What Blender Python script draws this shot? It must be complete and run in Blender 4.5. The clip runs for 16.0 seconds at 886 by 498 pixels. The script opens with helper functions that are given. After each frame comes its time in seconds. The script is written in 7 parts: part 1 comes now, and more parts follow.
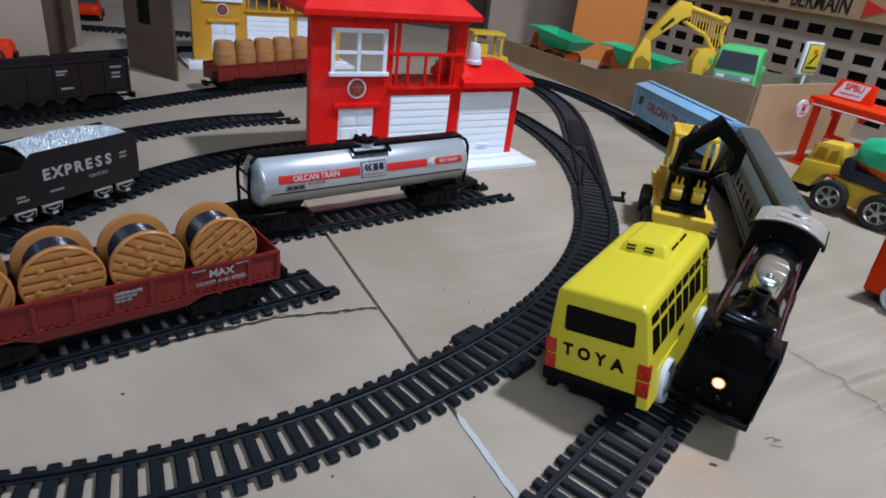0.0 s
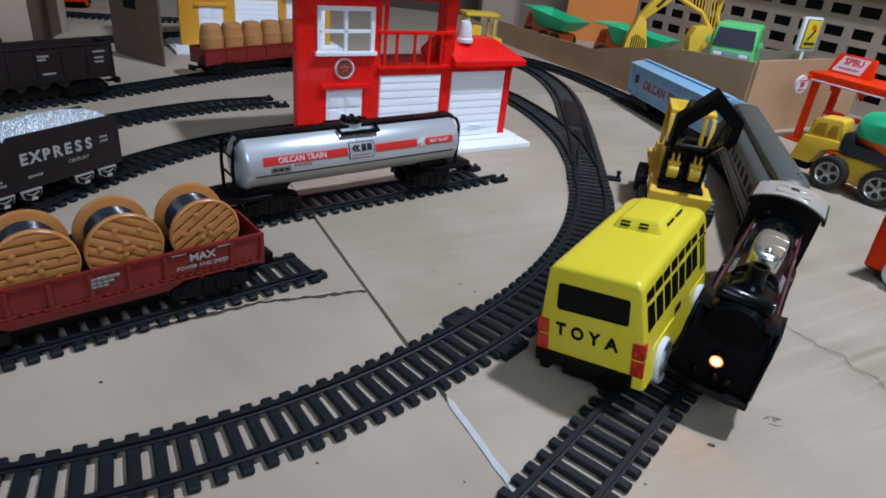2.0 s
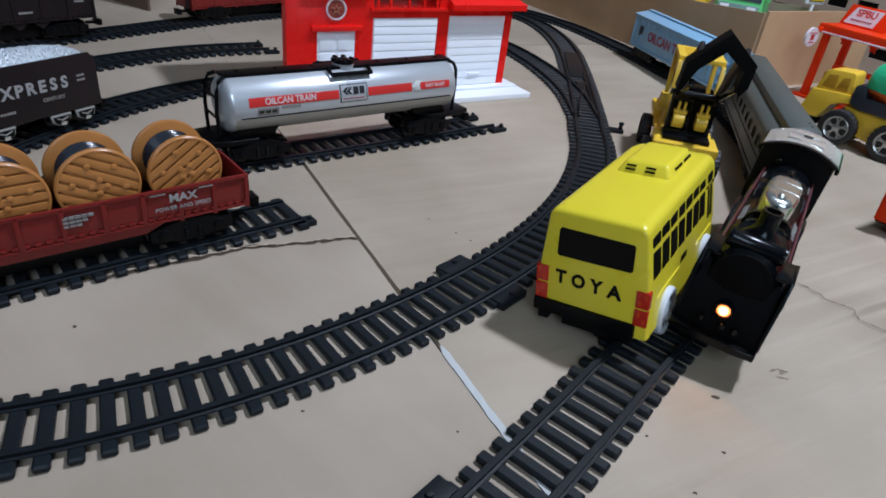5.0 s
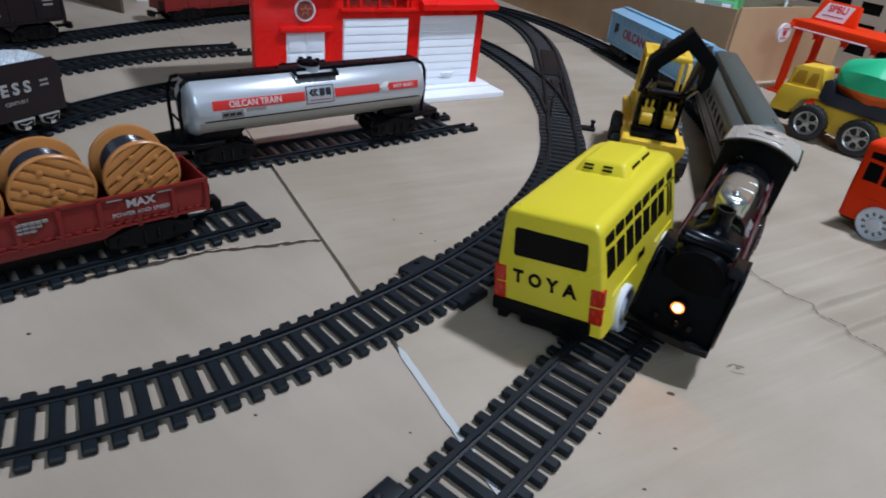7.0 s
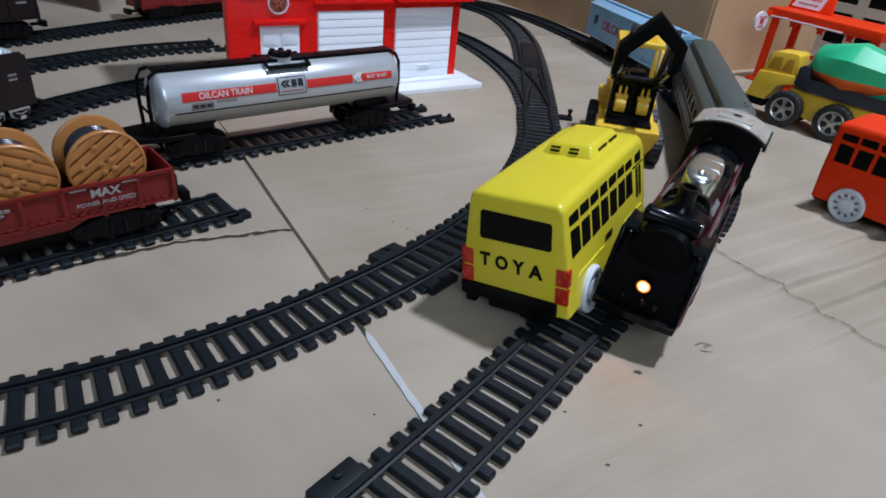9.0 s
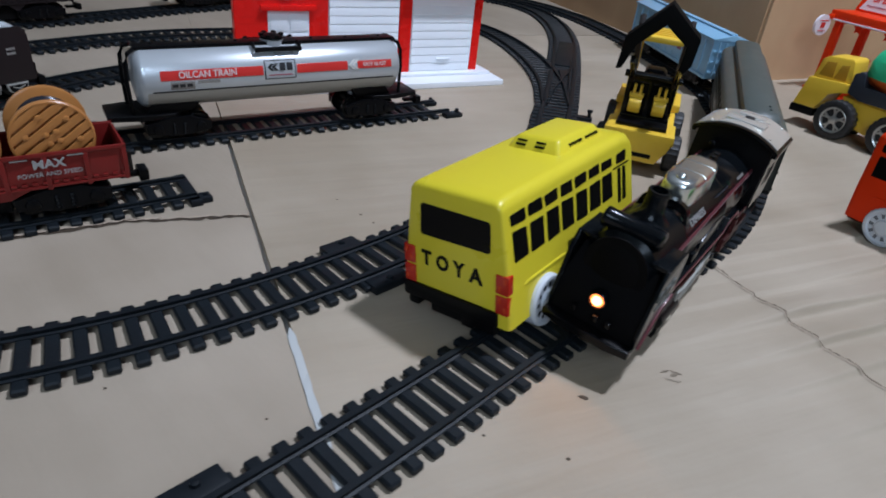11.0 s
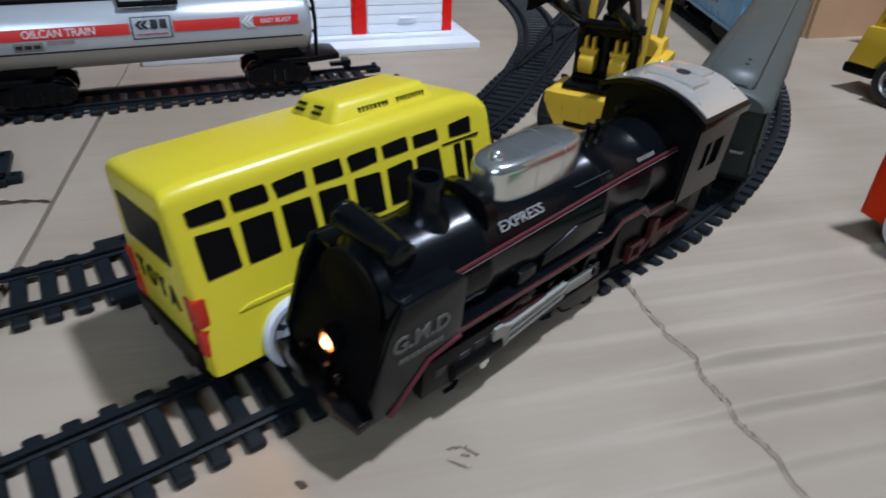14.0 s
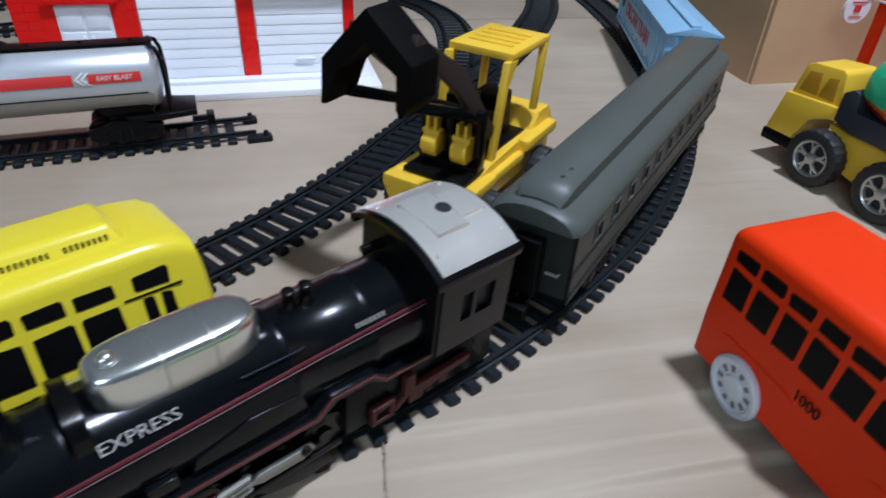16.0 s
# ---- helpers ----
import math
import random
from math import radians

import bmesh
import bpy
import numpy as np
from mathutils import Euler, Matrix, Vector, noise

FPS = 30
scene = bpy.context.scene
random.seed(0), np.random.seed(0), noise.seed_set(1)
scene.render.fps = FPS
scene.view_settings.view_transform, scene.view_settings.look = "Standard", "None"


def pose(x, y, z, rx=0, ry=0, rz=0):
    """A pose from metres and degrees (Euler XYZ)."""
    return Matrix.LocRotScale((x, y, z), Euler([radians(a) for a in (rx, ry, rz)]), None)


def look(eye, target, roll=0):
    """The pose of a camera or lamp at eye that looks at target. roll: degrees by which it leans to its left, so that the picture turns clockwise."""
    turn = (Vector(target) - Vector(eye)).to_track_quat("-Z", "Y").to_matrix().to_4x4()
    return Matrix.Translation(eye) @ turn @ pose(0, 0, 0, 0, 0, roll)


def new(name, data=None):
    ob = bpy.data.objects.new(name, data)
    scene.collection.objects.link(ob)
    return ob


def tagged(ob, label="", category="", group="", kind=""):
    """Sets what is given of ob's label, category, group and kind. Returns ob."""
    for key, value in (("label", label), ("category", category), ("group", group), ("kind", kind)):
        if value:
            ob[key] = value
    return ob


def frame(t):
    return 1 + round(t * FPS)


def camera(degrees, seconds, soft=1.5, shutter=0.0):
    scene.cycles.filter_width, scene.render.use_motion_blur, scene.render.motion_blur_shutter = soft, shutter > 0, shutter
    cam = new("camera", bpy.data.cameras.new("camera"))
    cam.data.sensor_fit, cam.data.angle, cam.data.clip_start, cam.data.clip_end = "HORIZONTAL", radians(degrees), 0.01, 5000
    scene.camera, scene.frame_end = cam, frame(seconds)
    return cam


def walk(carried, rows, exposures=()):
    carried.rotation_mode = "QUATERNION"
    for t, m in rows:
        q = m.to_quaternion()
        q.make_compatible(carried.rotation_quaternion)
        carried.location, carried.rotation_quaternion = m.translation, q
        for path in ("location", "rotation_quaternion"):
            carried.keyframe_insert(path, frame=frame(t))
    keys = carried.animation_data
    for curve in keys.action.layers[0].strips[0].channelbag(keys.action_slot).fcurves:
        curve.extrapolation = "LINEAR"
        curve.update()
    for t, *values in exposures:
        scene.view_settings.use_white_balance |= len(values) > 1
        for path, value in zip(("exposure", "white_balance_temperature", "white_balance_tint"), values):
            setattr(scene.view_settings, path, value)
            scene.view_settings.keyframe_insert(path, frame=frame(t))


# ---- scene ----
cam = camera(70.3, 16.0, soft=1.75, shutter=0.7)
PATH = [
    (0, (0.084, 0.099, 0.204), (0.04, 1.894, -0.677), 7.0),
    (0.5, (0.086, 0.104, 0.203), (0.04, 1.893, -0.69), 6.8),
    (1, (0.092, 0.104, 0.202), (0.051, 1.89, -0.697), 6.7),
    (1.5, (0.091, 0.105, 0.201), (0.052, 1.888, -0.705), 6.4),
    (2, (0.09, 0.107, 0.196), (0.053, 1.885, -0.719), 6.2),
    (2.5, (0.091, 0.106, 0.195), (0.049, 1.878, -0.731), 6.1),
    (3, (0.094, 0.106, 0.195), (0.054, 1.875, -0.737), 6.1),
    (3.5, (0.097, 0.105, 0.193), (0.063, 1.874, -0.74), 6.2),
    (4, (0.095, 0.103, 0.188), (0.066, 1.852, -0.78), 5.9),
    (4.2, (0.0911, 0.1097, 0.1812), (0.0676, 1.841, -0.8197), 6.74),
    (6.5, (0.098, 0.12, 0.179), (0.097, 1.842, -0.839), 7.3),
    (7, (0.107, 0.118, 0.183), (0.124, 1.841, -0.833), 6.8),
    (7.5, (0.117, 0.116, 0.18), (0.15, 1.843, -0.829), 6.6),
    (8, (0.12, 0.115, 0.176), (0.16, 1.838, -0.839), 6.5),
    (8.2, (0.1199, 0.1139, 0.1779), (0.1562, 1.8388, -0.8336), 6.30),
    (10.3, (0.1255, 0.1173, 0.1726), (0.1623, 1.835, -0.8512), 5.81),
    (10.5, (0.131, 0.117, 0.168), (0.139, 1.831, -0.862), 5.1),
    (10.7, (0.1502, 0.1237, 0.1593), (0.1013, 1.8295, -0.8838), 5.06),
    (11, (0.173, 0.141, 0.166), (0.008, 1.854, -0.851), 6.3),
    (11.2, (0.1849, 0.1414, 0.1568), (-0.0359, 1.8502, -0.8586), 4.29),
    (11.5, (0.199, 0.149, 0.148), (-0.046, 1.838, -0.896), 0.6),
    (11.7, (0.2, 0.1551, 0.1499), (-0.0702, 1.8412, -0.8913), 1.15),
    (12, (0.204, 0.143, 0.143), (-0.099, 1.816, -0.911), 0.2),
    (12.2, (0.2105, 0.1476, 0.1356), (-0.1388, 1.802, -0.9325), 0.58),
    (12.5, (0.22, 0.157, 0.126), (-0.164, 1.802, -0.944), -0.2),
    (12.7, (0.2204, 0.1737, 0.1221), (-0.1999, 1.8064, -0.9539), 1.27),
    (13, (0.23, 0.189, 0.12), (-0.226, 1.81, -0.958), 1.5),
    (13.2, (0.2483, 0.2018, 0.1272), (-0.2058, 1.8043, -0.98), 2.24),
    (13.5, (0.262, 0.215, 0.128), (-0.197, 1.825, -0.966), 2.1),
    (13.7, (0.2701, 0.2286, 0.1354), (-0.217, 1.809, -0.9894), 1.41),
    (14, (0.276, 0.239, 0.14), (-0.192, 1.849, -0.95), 2.2),
    (14.5, (0.292, 0.256, 0.141), (-0.163, 1.871, -0.948), 2.9),
    (15, (0.305, 0.278, 0.148), (-0.142, 1.901, -0.931), 2.9),
    (15.5, (0.326, 0.304, 0.16), (-0.155, 1.907, -0.935), 3.4),
    (16, (0.347, 0.323, 0.171), (-0.172, 1.892, -0.955), 2.9),
]
walk(cam, [(t, look(eye, target, roll)) for t, eye, target, roll in PATH], exposures=((0.0, -0.03), (8.0, -0.08), (10.5, -0.16), (14.5, -0.19), (16.0, -0.03)))

# ---- world and light ----
world = bpy.data.worlds.new("world")
scene.world = world
world.use_nodes = True
world.node_tree.nodes["Background"].inputs["Color"].default_value = (0.9, 0.95, 1.0, 1)
world.node_tree.nodes["Background"].inputs["Strength"].default_value = 0.05


def lamp(name, kind, m, energy, colour, size):
    data = bpy.data.lights.new(name, kind)
    data.energy, data.color = energy, colour
    if kind == "AREA":
        data.shape, data.size = "DISK", size
    else:
        data.shadow_soft_size = size
    ob = new(name, data)
    ob.matrix_world = m
    return ob


# Unseen key lamp in mid-air, set from shadow direction and brightness falloff.
lamp("ceiling_bulb_light", "AREA", look((0.58, 0.59, 1.17), (0.25, 0.45, 0)), 18.3, (0.715, 0.805, 1.0), 0.09)
# Fill lamp added behind the camera; no window is known there.
fill = lamp("window_light", "AREA", look((0.25, -1.92, 1.55), (0.25, 0.6, 0.55)), 32.5, (0.62, 0.79, 1.0), 1.0)
fill.data.shape, fill.data.size, fill.data.size_y = "RECTANGLE", 1.3, 1.1

# ---- materials ----


def material(name, colour, rough=0.4, metal=0.0, var=0.10, scale=70.0, bump=0.10, fine=900.0, coat=0.0, emit=0.0, spec=0.5):
    """A surface with cloudy wear at one scale and fine grain at another."""
    m = bpy.data.materials.new(name)
    m.use_nodes = True
    nt = m.node_tree
    b = nt.nodes["Principled BSDF"]
    tc = nt.nodes.new("ShaderNodeTexCoord")
    n1, n2 = nt.nodes.new("ShaderNodeTexNoise"), nt.nodes.new("ShaderNodeTexNoise")
    n1.inputs["Scale"].default_value, n1.inputs["Detail"].default_value = scale, 4
    n2.inputs["Scale"].default_value, n2.inputs["Detail"].default_value = fine, 2
    mix = nt.nodes.new("ShaderNodeMix")
    mix.data_type = "RGBA"
    lo = [max(0.0, c * (1 - var)) for c in colour]
    hi = [min(1.0, c * (1 + var)) for c in colour]
    mix.inputs[6].default_value, mix.inputs[7].default_value = (*lo, 1), (*hi, 1)
    for n in (n1, n2):
        nt.links.new(tc.outputs["Object"], n.inputs["Vector"])
    nt.links.new(n1.outputs["Fac"], mix.inputs[0])
    nt.links.new(mix.outputs[2], b.inputs["Base Color"])
    r = nt.nodes.new("ShaderNodeMapRange")
    r.inputs[3].default_value, r.inputs[4].default_value = max(0.03, rough - 0.08), min(1.0, rough + 0.08)
    nt.links.new(n1.outputs["Fac"], r.inputs[0])
    nt.links.new(r.outputs[0], b.inputs["Roughness"])
    b.inputs["Metallic"].default_value = metal
    b.inputs["Coat Weight"].default_value = coat
    b.inputs["Specular IOR Level"].default_value = spec
    if bump:
        bp = nt.nodes.new("ShaderNodeBump")
        bp.inputs["Strength"].default_value, bp.inputs["Distance"].default_value = bump, 0.0004
        nt.links.new(n2.outputs["Fac"], bp.inputs["Height"])
        nt.links.new(bp.outputs["Normal"], b.inputs["Normal"])
    if emit:
        b.inputs["Emission Color"].default_value, b.inputs["Emission Strength"].default_value = (*colour, 1), emit
    return m


def cardboard(name, light, dark, angle=0.0, crease=0.25):
    """Kraft board: fibres and stains in the colour, the fluting and old creases as relief."""
    m = bpy.data.materials.new(name)
    m.use_nodes = True
    nt = m.node_tree
    b = nt.nodes["Principled BSDF"]
    tc = nt.nodes.new("ShaderNodeTexCoord")
    mp = nt.nodes.new("ShaderNodeMapping")
    mp.inputs["Rotation"].default_value = (0, 0, radians(angle))
    nt.links.new(tc.outputs["Object"], mp.inputs["Vector"])
    st = nt.nodes.new("ShaderNodeMapping")
    st.inputs["Scale"].default_value = (5.0, 48.0, 8.0)
    nt.links.new(mp.outputs[0], st.inputs["Vector"])
    stains, fibres, grain = (nt.nodes.new("ShaderNodeTexNoise") for _ in range(3))
    stains.inputs["Scale"].default_value, stains.inputs["Detail"].default_value = 8.0, 7
    fibres.inputs["Scale"].default_value, fibres.inputs["Detail"].default_value = 1.0, 5
    grain.inputs["Scale"].default_value, grain.inputs["Detail"].default_value = 420.0, 3
    nt.links.new(mp.outputs[0], stains.inputs["Vector"])
    nt.links.new(st.outputs[0], fibres.inputs["Vector"])
    nt.links.new(mp.outputs[0], grain.inputs["Vector"])
    add = nt.nodes.new("ShaderNodeMath")
    add.operation = "MULTIPLY_ADD"
    add.inputs[1].default_value = 0.20
    nt.links.new(fibres.outputs["Fac"], add.inputs[0])
    sc = nt.nodes.new("ShaderNodeMath")
    sc.operation = "MULTIPLY"
    sc.inputs[1].default_value = 0.80
    nt.links.new(stains.outputs["Fac"], sc.inputs[0])
    nt.links.new(sc.outputs[0], add.inputs[2])
    ramp = nt.nodes.new("ShaderNodeValToRGB")
    ramp.color_ramp.elements[0].position, ramp.color_ramp.elements[1].position = 0.36, 0.64
    ramp.color_ramp.elements[0].color, ramp.color_ramp.elements[1].color = (*dark, 1), (*light, 1)
    nt.links.new(add.outputs[0], ramp.inputs[0])
    nt.links.new(ramp.outputs[0], b.inputs["Base Color"])
    b.inputs["Roughness"].default_value = 0.62
    b.inputs["Specular IOR Level"].default_value = 0.35
    wm = nt.nodes.new("ShaderNodeMapping")
    wm.inputs["Scale"].default_value = (4.5, 34.0, 8.0)
    nt.links.new(mp.outputs[0], wm.inputs["Vector"])
    wave = nt.nodes.new("ShaderNodeTexNoise")
    wave.inputs["Scale"].default_value, wave.inputs["Detail"].default_value = 1.0, 4.0
    nt.links.new(wm.outputs[0], wave.inputs["Vector"])
    b1, b2 = nt.nodes.new("ShaderNodeBump"), nt.nodes.new("ShaderNodeBump")
    b1.inputs["Strength"].default_value, b1.inputs["Distance"].default_value = crease, 0.006
    b2.inputs["Strength"].default_value, b2.inputs["Distance"].default_value = 0.10, 0.0005
    nt.links.new(wave.outputs["Fac"], b1.inputs["Height"])
    nt.links.new(grain.outputs["Fac"], b2.inputs["Height"])
    nt.links.new(b1.outputs[0], b2.inputs["Normal"])
    nt.links.new(b2.outputs[0], b.inputs["Normal"])
    return m


BOARD = cardboard("floor_cardboard", (0.418, 0.345, 0.270), (0.325, 0.265, 0.200), 38, 0.15)
BOARD_R = cardboard("creased_cardboard", (0.430, 0.356, 0.274), (0.332, 0.266, 0.194), -31, 0.45)
KRAFT = cardboard("kraft_carton", (0.56, 0.36, 0.205), (0.46, 0.285, 0.16), 0, 0.12)
KRAFT_PALE = cardboard("pale_carton", (0.46, 0.36, 0.28), (0.38, 0.29, 0.22), 0, 0.10)
# Shaded copy of the carton: the darker colour stands for shade.
KRAFT_SHADED = cardboard("shaded_brown_carton", (0.150, 0.098, 0.066), (0.100, 0.064, 0.043), 0, 0.1)
FLUTE = material("torn_flutes", (0.055, 0.036, 0.022), 0.85, var=0.4, scale=300, bump=0.5)
TILE = material("grey_floor_tile", (0.52, 0.53, 0.52), 0.35, var=0.08, scale=6, bump=0.03)
# Wall grey is set darker to cut the bounced light.
PLASTER = material("grey_bounce_plaster", (0.42, 0.42, 0.43), 0.8, var=0.06, scale=3)
CEIL = material("white_ceiling_paint", (0.8, 0.8, 0.78), 0.8, var=0.03, scale=3)
TRACK = material("slate_black_track_plastic", (0.0070, 0.0098, 0.0128), 0.50, var=0.35, scale=120, bump=0.15, spec=0.22)
TIE = material("slate_black_sleeper_plastic", (0.0080, 0.0110, 0.0140), 0.48, var=0.4, scale=160, bump=0.2, spec=0.22)
DUSTY = material("dusty_brown_black_plastic", (0.0135, 0.0105, 0.0097), 0.55, var=0.4, scale=60, spec=0.24)
BLACK = material("satin_black_plastic", (0.0033, 0.0033, 0.0039), 0.34, var=0.3, scale=60, spec=0.13)
ARMBROWN = material("dark_brown_arm_plastic", (0.034, 0.023, 0.021), 0.5, var=0.3, scale=60, spec=0.25)
SOOT = material("dull_black_bucket_plastic", (0.0030, 0.0030, 0.0032), 0.6, var=0.3, scale=60, spec=0.06)
MATTEBLACK = material("matt_black_plastic", (0.0033, 0.0030, 0.0034), 0.6, var=0.3, scale=60, spec=0.07)
GLOSSBLACK = material("glossy_black_plastic", (0.0028, 0.0028, 0.0033), 0.2, var=0.3, scale=60, bump=0.04, spec=0.24)
LOCOBLACK = material("locomotive_black_paint", (0.0030, 0.0040, 0.0052), 0.2, var=0.35, scale=40, bump=0.05, spec=0.24)
LOCOBLACK.node_tree.nodes["Principled BSDF"].inputs["Specular Tint"].default_value = (0.95, 0.97, 1.0, 1)
SLOTGREY = material("shaded_grey_slot_plastic", (0.15, 0.16, 0.18), 0.5)
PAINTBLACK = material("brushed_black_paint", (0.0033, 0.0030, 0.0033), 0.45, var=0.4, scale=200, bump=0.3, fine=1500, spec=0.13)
OXIDE = material("red_pinstripe_paint", (0.10, 0.014, 0.020), 0.4)
PINKLINE = material("pale_pink_pinstripe", (0.17, 0.10, 0.11), 0.4)
RUNGEAR = material("dull_red_running_gear", (0.055, 0.010, 0.010), 0.5, spec=0.25)
CREASE = material("brown_crease_line", (0.235, 0.18, 0.13), 0.85, var=0.4, scale=300, bump=0.4)
SILVER = material("satin_silver_plastic", (0.72, 0.75, 0.73), 0.2, 0.93, var=0.06, scale=40, bump=0.03)
PALEMETAL = material("pale_bright_metal", (0.80, 0.78, 0.72), 0.19, 0.62, var=0.12, scale=40, bump=0.05)
DULLWHITE = material("dull_white_rod_paint", (0.28, 0.27, 0.24), 0.5)
YELLOW = material("yellow_bus_plastic", (0.74, 0.61, 0.035), 0.30, var=0.05, scale=30, bump=0.05, spec=0.4)
YDIGGER = material("yellow_digger_plastic", (0.82, 0.52, 0.045), 0.36, var=0.07, scale=50)
RED = material("red_house_plastic", (0.80, 0.012, 0.009), 0.28, var=0.07, scale=40, spec=0.35)
REDBUS = material("red_bus_plastic", (0.78, 0.036, 0.003), 0.45, var=0.07, scale=30, spec=0.2)
WHITE = material("white_plastic", (0.84, 0.87, 0.91), 0.36, var=0.04, scale=40)
WHEELWHITE = material("pale_blue_white_wheel_plastic", (0.66, 0.69, 0.74), 0.4, var=0.05)
ORANGEWALL = material("ochre_house_plastic", (0.68, 0.33, 0.03), 0.4, var=0.06)
BADGE = material("dark_red_badge_paint", (0.26, 0.045, 0.030), 0.5, var=0.3, scale=400)
BADGEFIGURE = material("dull_orange_badge_figure", (0.42, 0.15, 0.09), 0.5, var=0.3, scale=400)
ORANGE = material("orange_truck_plastic", (0.72, 0.13, 0.02), 0.38)
ORANGEPAPER = material("orange_card", (0.72, 0.24, 0.05), 0.6, var=0.08, scale=8)
GREEN = material("mint_green_plastic", (0.03, 0.52, 0.24), 0.35, var=0.06)
VANGREEN = material("light_green_van_plastic", (0.13, 0.62, 0.20), 0.35, var=0.06)
LEAFGREEN = material("leaf_green_plastic", (0.06, 0.42, 0.06), 0.4)
SPOOLWOOD = material("moulded_orange_brown_spool", (0.46, 0.185, 0.050), 0.33, var=0.16, scale=90, bump=0.12)
BARREL = material("moulded_tan_barrel", (0.43, 0.195, 0.065), 0.42, var=0.18, scale=90, bump=0.2)
CABLE = material("blue_black_cable_winding", (0.011, 0.016, 0.025), 0.22, var=0.2, scale=80)
MAROON = material("maroon_wagon_plastic", (0.185, 0.0145, 0.0125), 0.36, var=0.18, scale=60, spec=0.36)
GONDOLA = material("dark_brown_wagon_plastic", (0.0150, 0.0100, 0.0108), 0.45, var=0.2, scale=50, spec=0.24)
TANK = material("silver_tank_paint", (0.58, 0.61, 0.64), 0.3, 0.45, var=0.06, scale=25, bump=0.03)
TANKLOW = material("dull_grey_tank_metal", (0.40, 0.39, 0.36), 0.4, 0.25, var=0.08, scale=25)
LABELRED = material("red_printed_band", (0.60, 0.03, 0.025), 0.4)
PRINT = material("white_print", (0.70, 0.68, 0.64), 0.55, var=0.12, scale=300)
PRINTMID = material("greyed_white_print", (0.34, 0.33, 0.32), 0.5, var=0.2, scale=300)
PRINTPINK = material("pinkish_white_print", (0.66, 0.56, 0.55), 0.5, var=0.2, scale=300)
PRINTDIM = material("worn_white_print", (0.24, 0.22, 0.205), 0.6, var=0.3, scale=400)
PRINTGREY = material("dull_grey_print", (0.115, 0.120, 0.108), 0.6, var=0.35, scale=500)
WAGONRED = material("dark_red_wagon_print", (0.30, 0.055, 0.085), 0.5)
PRINTRED = material("faded_red_print", (0.36, 0.10, 0.13), 0.55)
INK = material("black_print", (0.012, 0.012, 0.014), 0.5)
COAL = material("silver_coal_heap", (0.50, 0.55, 0.58), 0.3, 0.5, var=0.45, scale=900, bump=0.9, fine=1100)
SKYBLUE = material("sky_blue_wagon_plastic", (0.235, 0.445, 0.62), 0.40, var=0.08, scale=30)
COACH = material("grey_green_coach_plastic", (0.019, 0.022, 0.019), 0.40, var=0.14, scale=40, spec=0.25)
COACHROOF = material("grey_coach_roof_plastic", (0.074, 0.086, 0.078), 0.42, var=0.12, scale=40, spec=0.3)
TYRE = material("black_rubber_tyre", (0.014, 0.014, 0.015), 0.55, bump=0.3)
RIM = material("dull_chrome_rim", (0.45, 0.45, 0.43), 0.3, 0.7)
LAMPRED = material("translucent_red_lamp_paint", (0.50, 0.022, 0.010), 0.25)
LAMPORANGE = material("orange_lamp_paint", (0.60, 0.048, 0.010), 0.25)
SIGNYELLOW = material("yellow_sign_print", (0.75, 0.58, 0.03), 0.5)
STICKER = material("pale_pink_sticker", (0.76, 0.68, 0.71), 0.5)
BULB = material("warm_headlight_bulb", (1.0, 0.55, 0.28), 0.3, emit=5.0)
BULBRIM = material("glowing_orange_fringe", (1.0, 0.24, 0.06), 0.3, emit=2.6)
GREYBROWN = material("dark_brown_furniture", (0.075, 0.05, 0.036), 0.5, var=0.2, scale=12)
NAVY = material("dark_slate_plastic", (0.022, 0.028, 0.040), 0.42)

# ---- mesh helpers ----


def link_mesh(name, bm, mat, parent=None, label="", smooth=True):
    me = bpy.data.meshes.new(name)
    bmesh.ops.recalc_face_normals(bm, faces=bm.faces)
    bm.to_mesh(me)
    bm.free()
    me.materials.append(mat)
    if smooth:
        me.shade_smooth()
        try:
            me.set_sharp_from_angle(angle=radians(38))
        except AttributeError:
            pass
    ob = new(name, me)
    if parent is not None:
        ob.parent = parent
    if label:
        ob["label"] = label
    return ob


def part(name, bm, mat, parent, label=""):
    return link_mesh(name, bm, mat, parent, label)


def thing(name, m, label, category, group="", kind=""):
    ob = new(name)
    ob.empty_display_size = 0.02
    ob.matrix_world = m
    return tagged(ob, label, category, group, kind)


def B():
    return bmesh.new()


def box(bm, x0, x1, y0, y1, z0, z1, bev=0.0, seg=2):
    r = bmesh.ops.create_cube(bm, size=1.0)
    vs = r["verts"]
    for v in vs:
        v.co = Vector(((x0 + x1) / 2 + v.co.x * (x1 - x0), (y0 + y1) / 2 + v.co.y * (y1 - y0), (z0 + z1) / 2 + v.co.z * (z1 - z0)))
    if bev:
        es = {e for v in vs for e in v.link_edges}
        bmesh.ops.bevel(bm, geom=list(es), offset=bev, segments=seg, affect="EDGES", profile=0.6)
    return bm


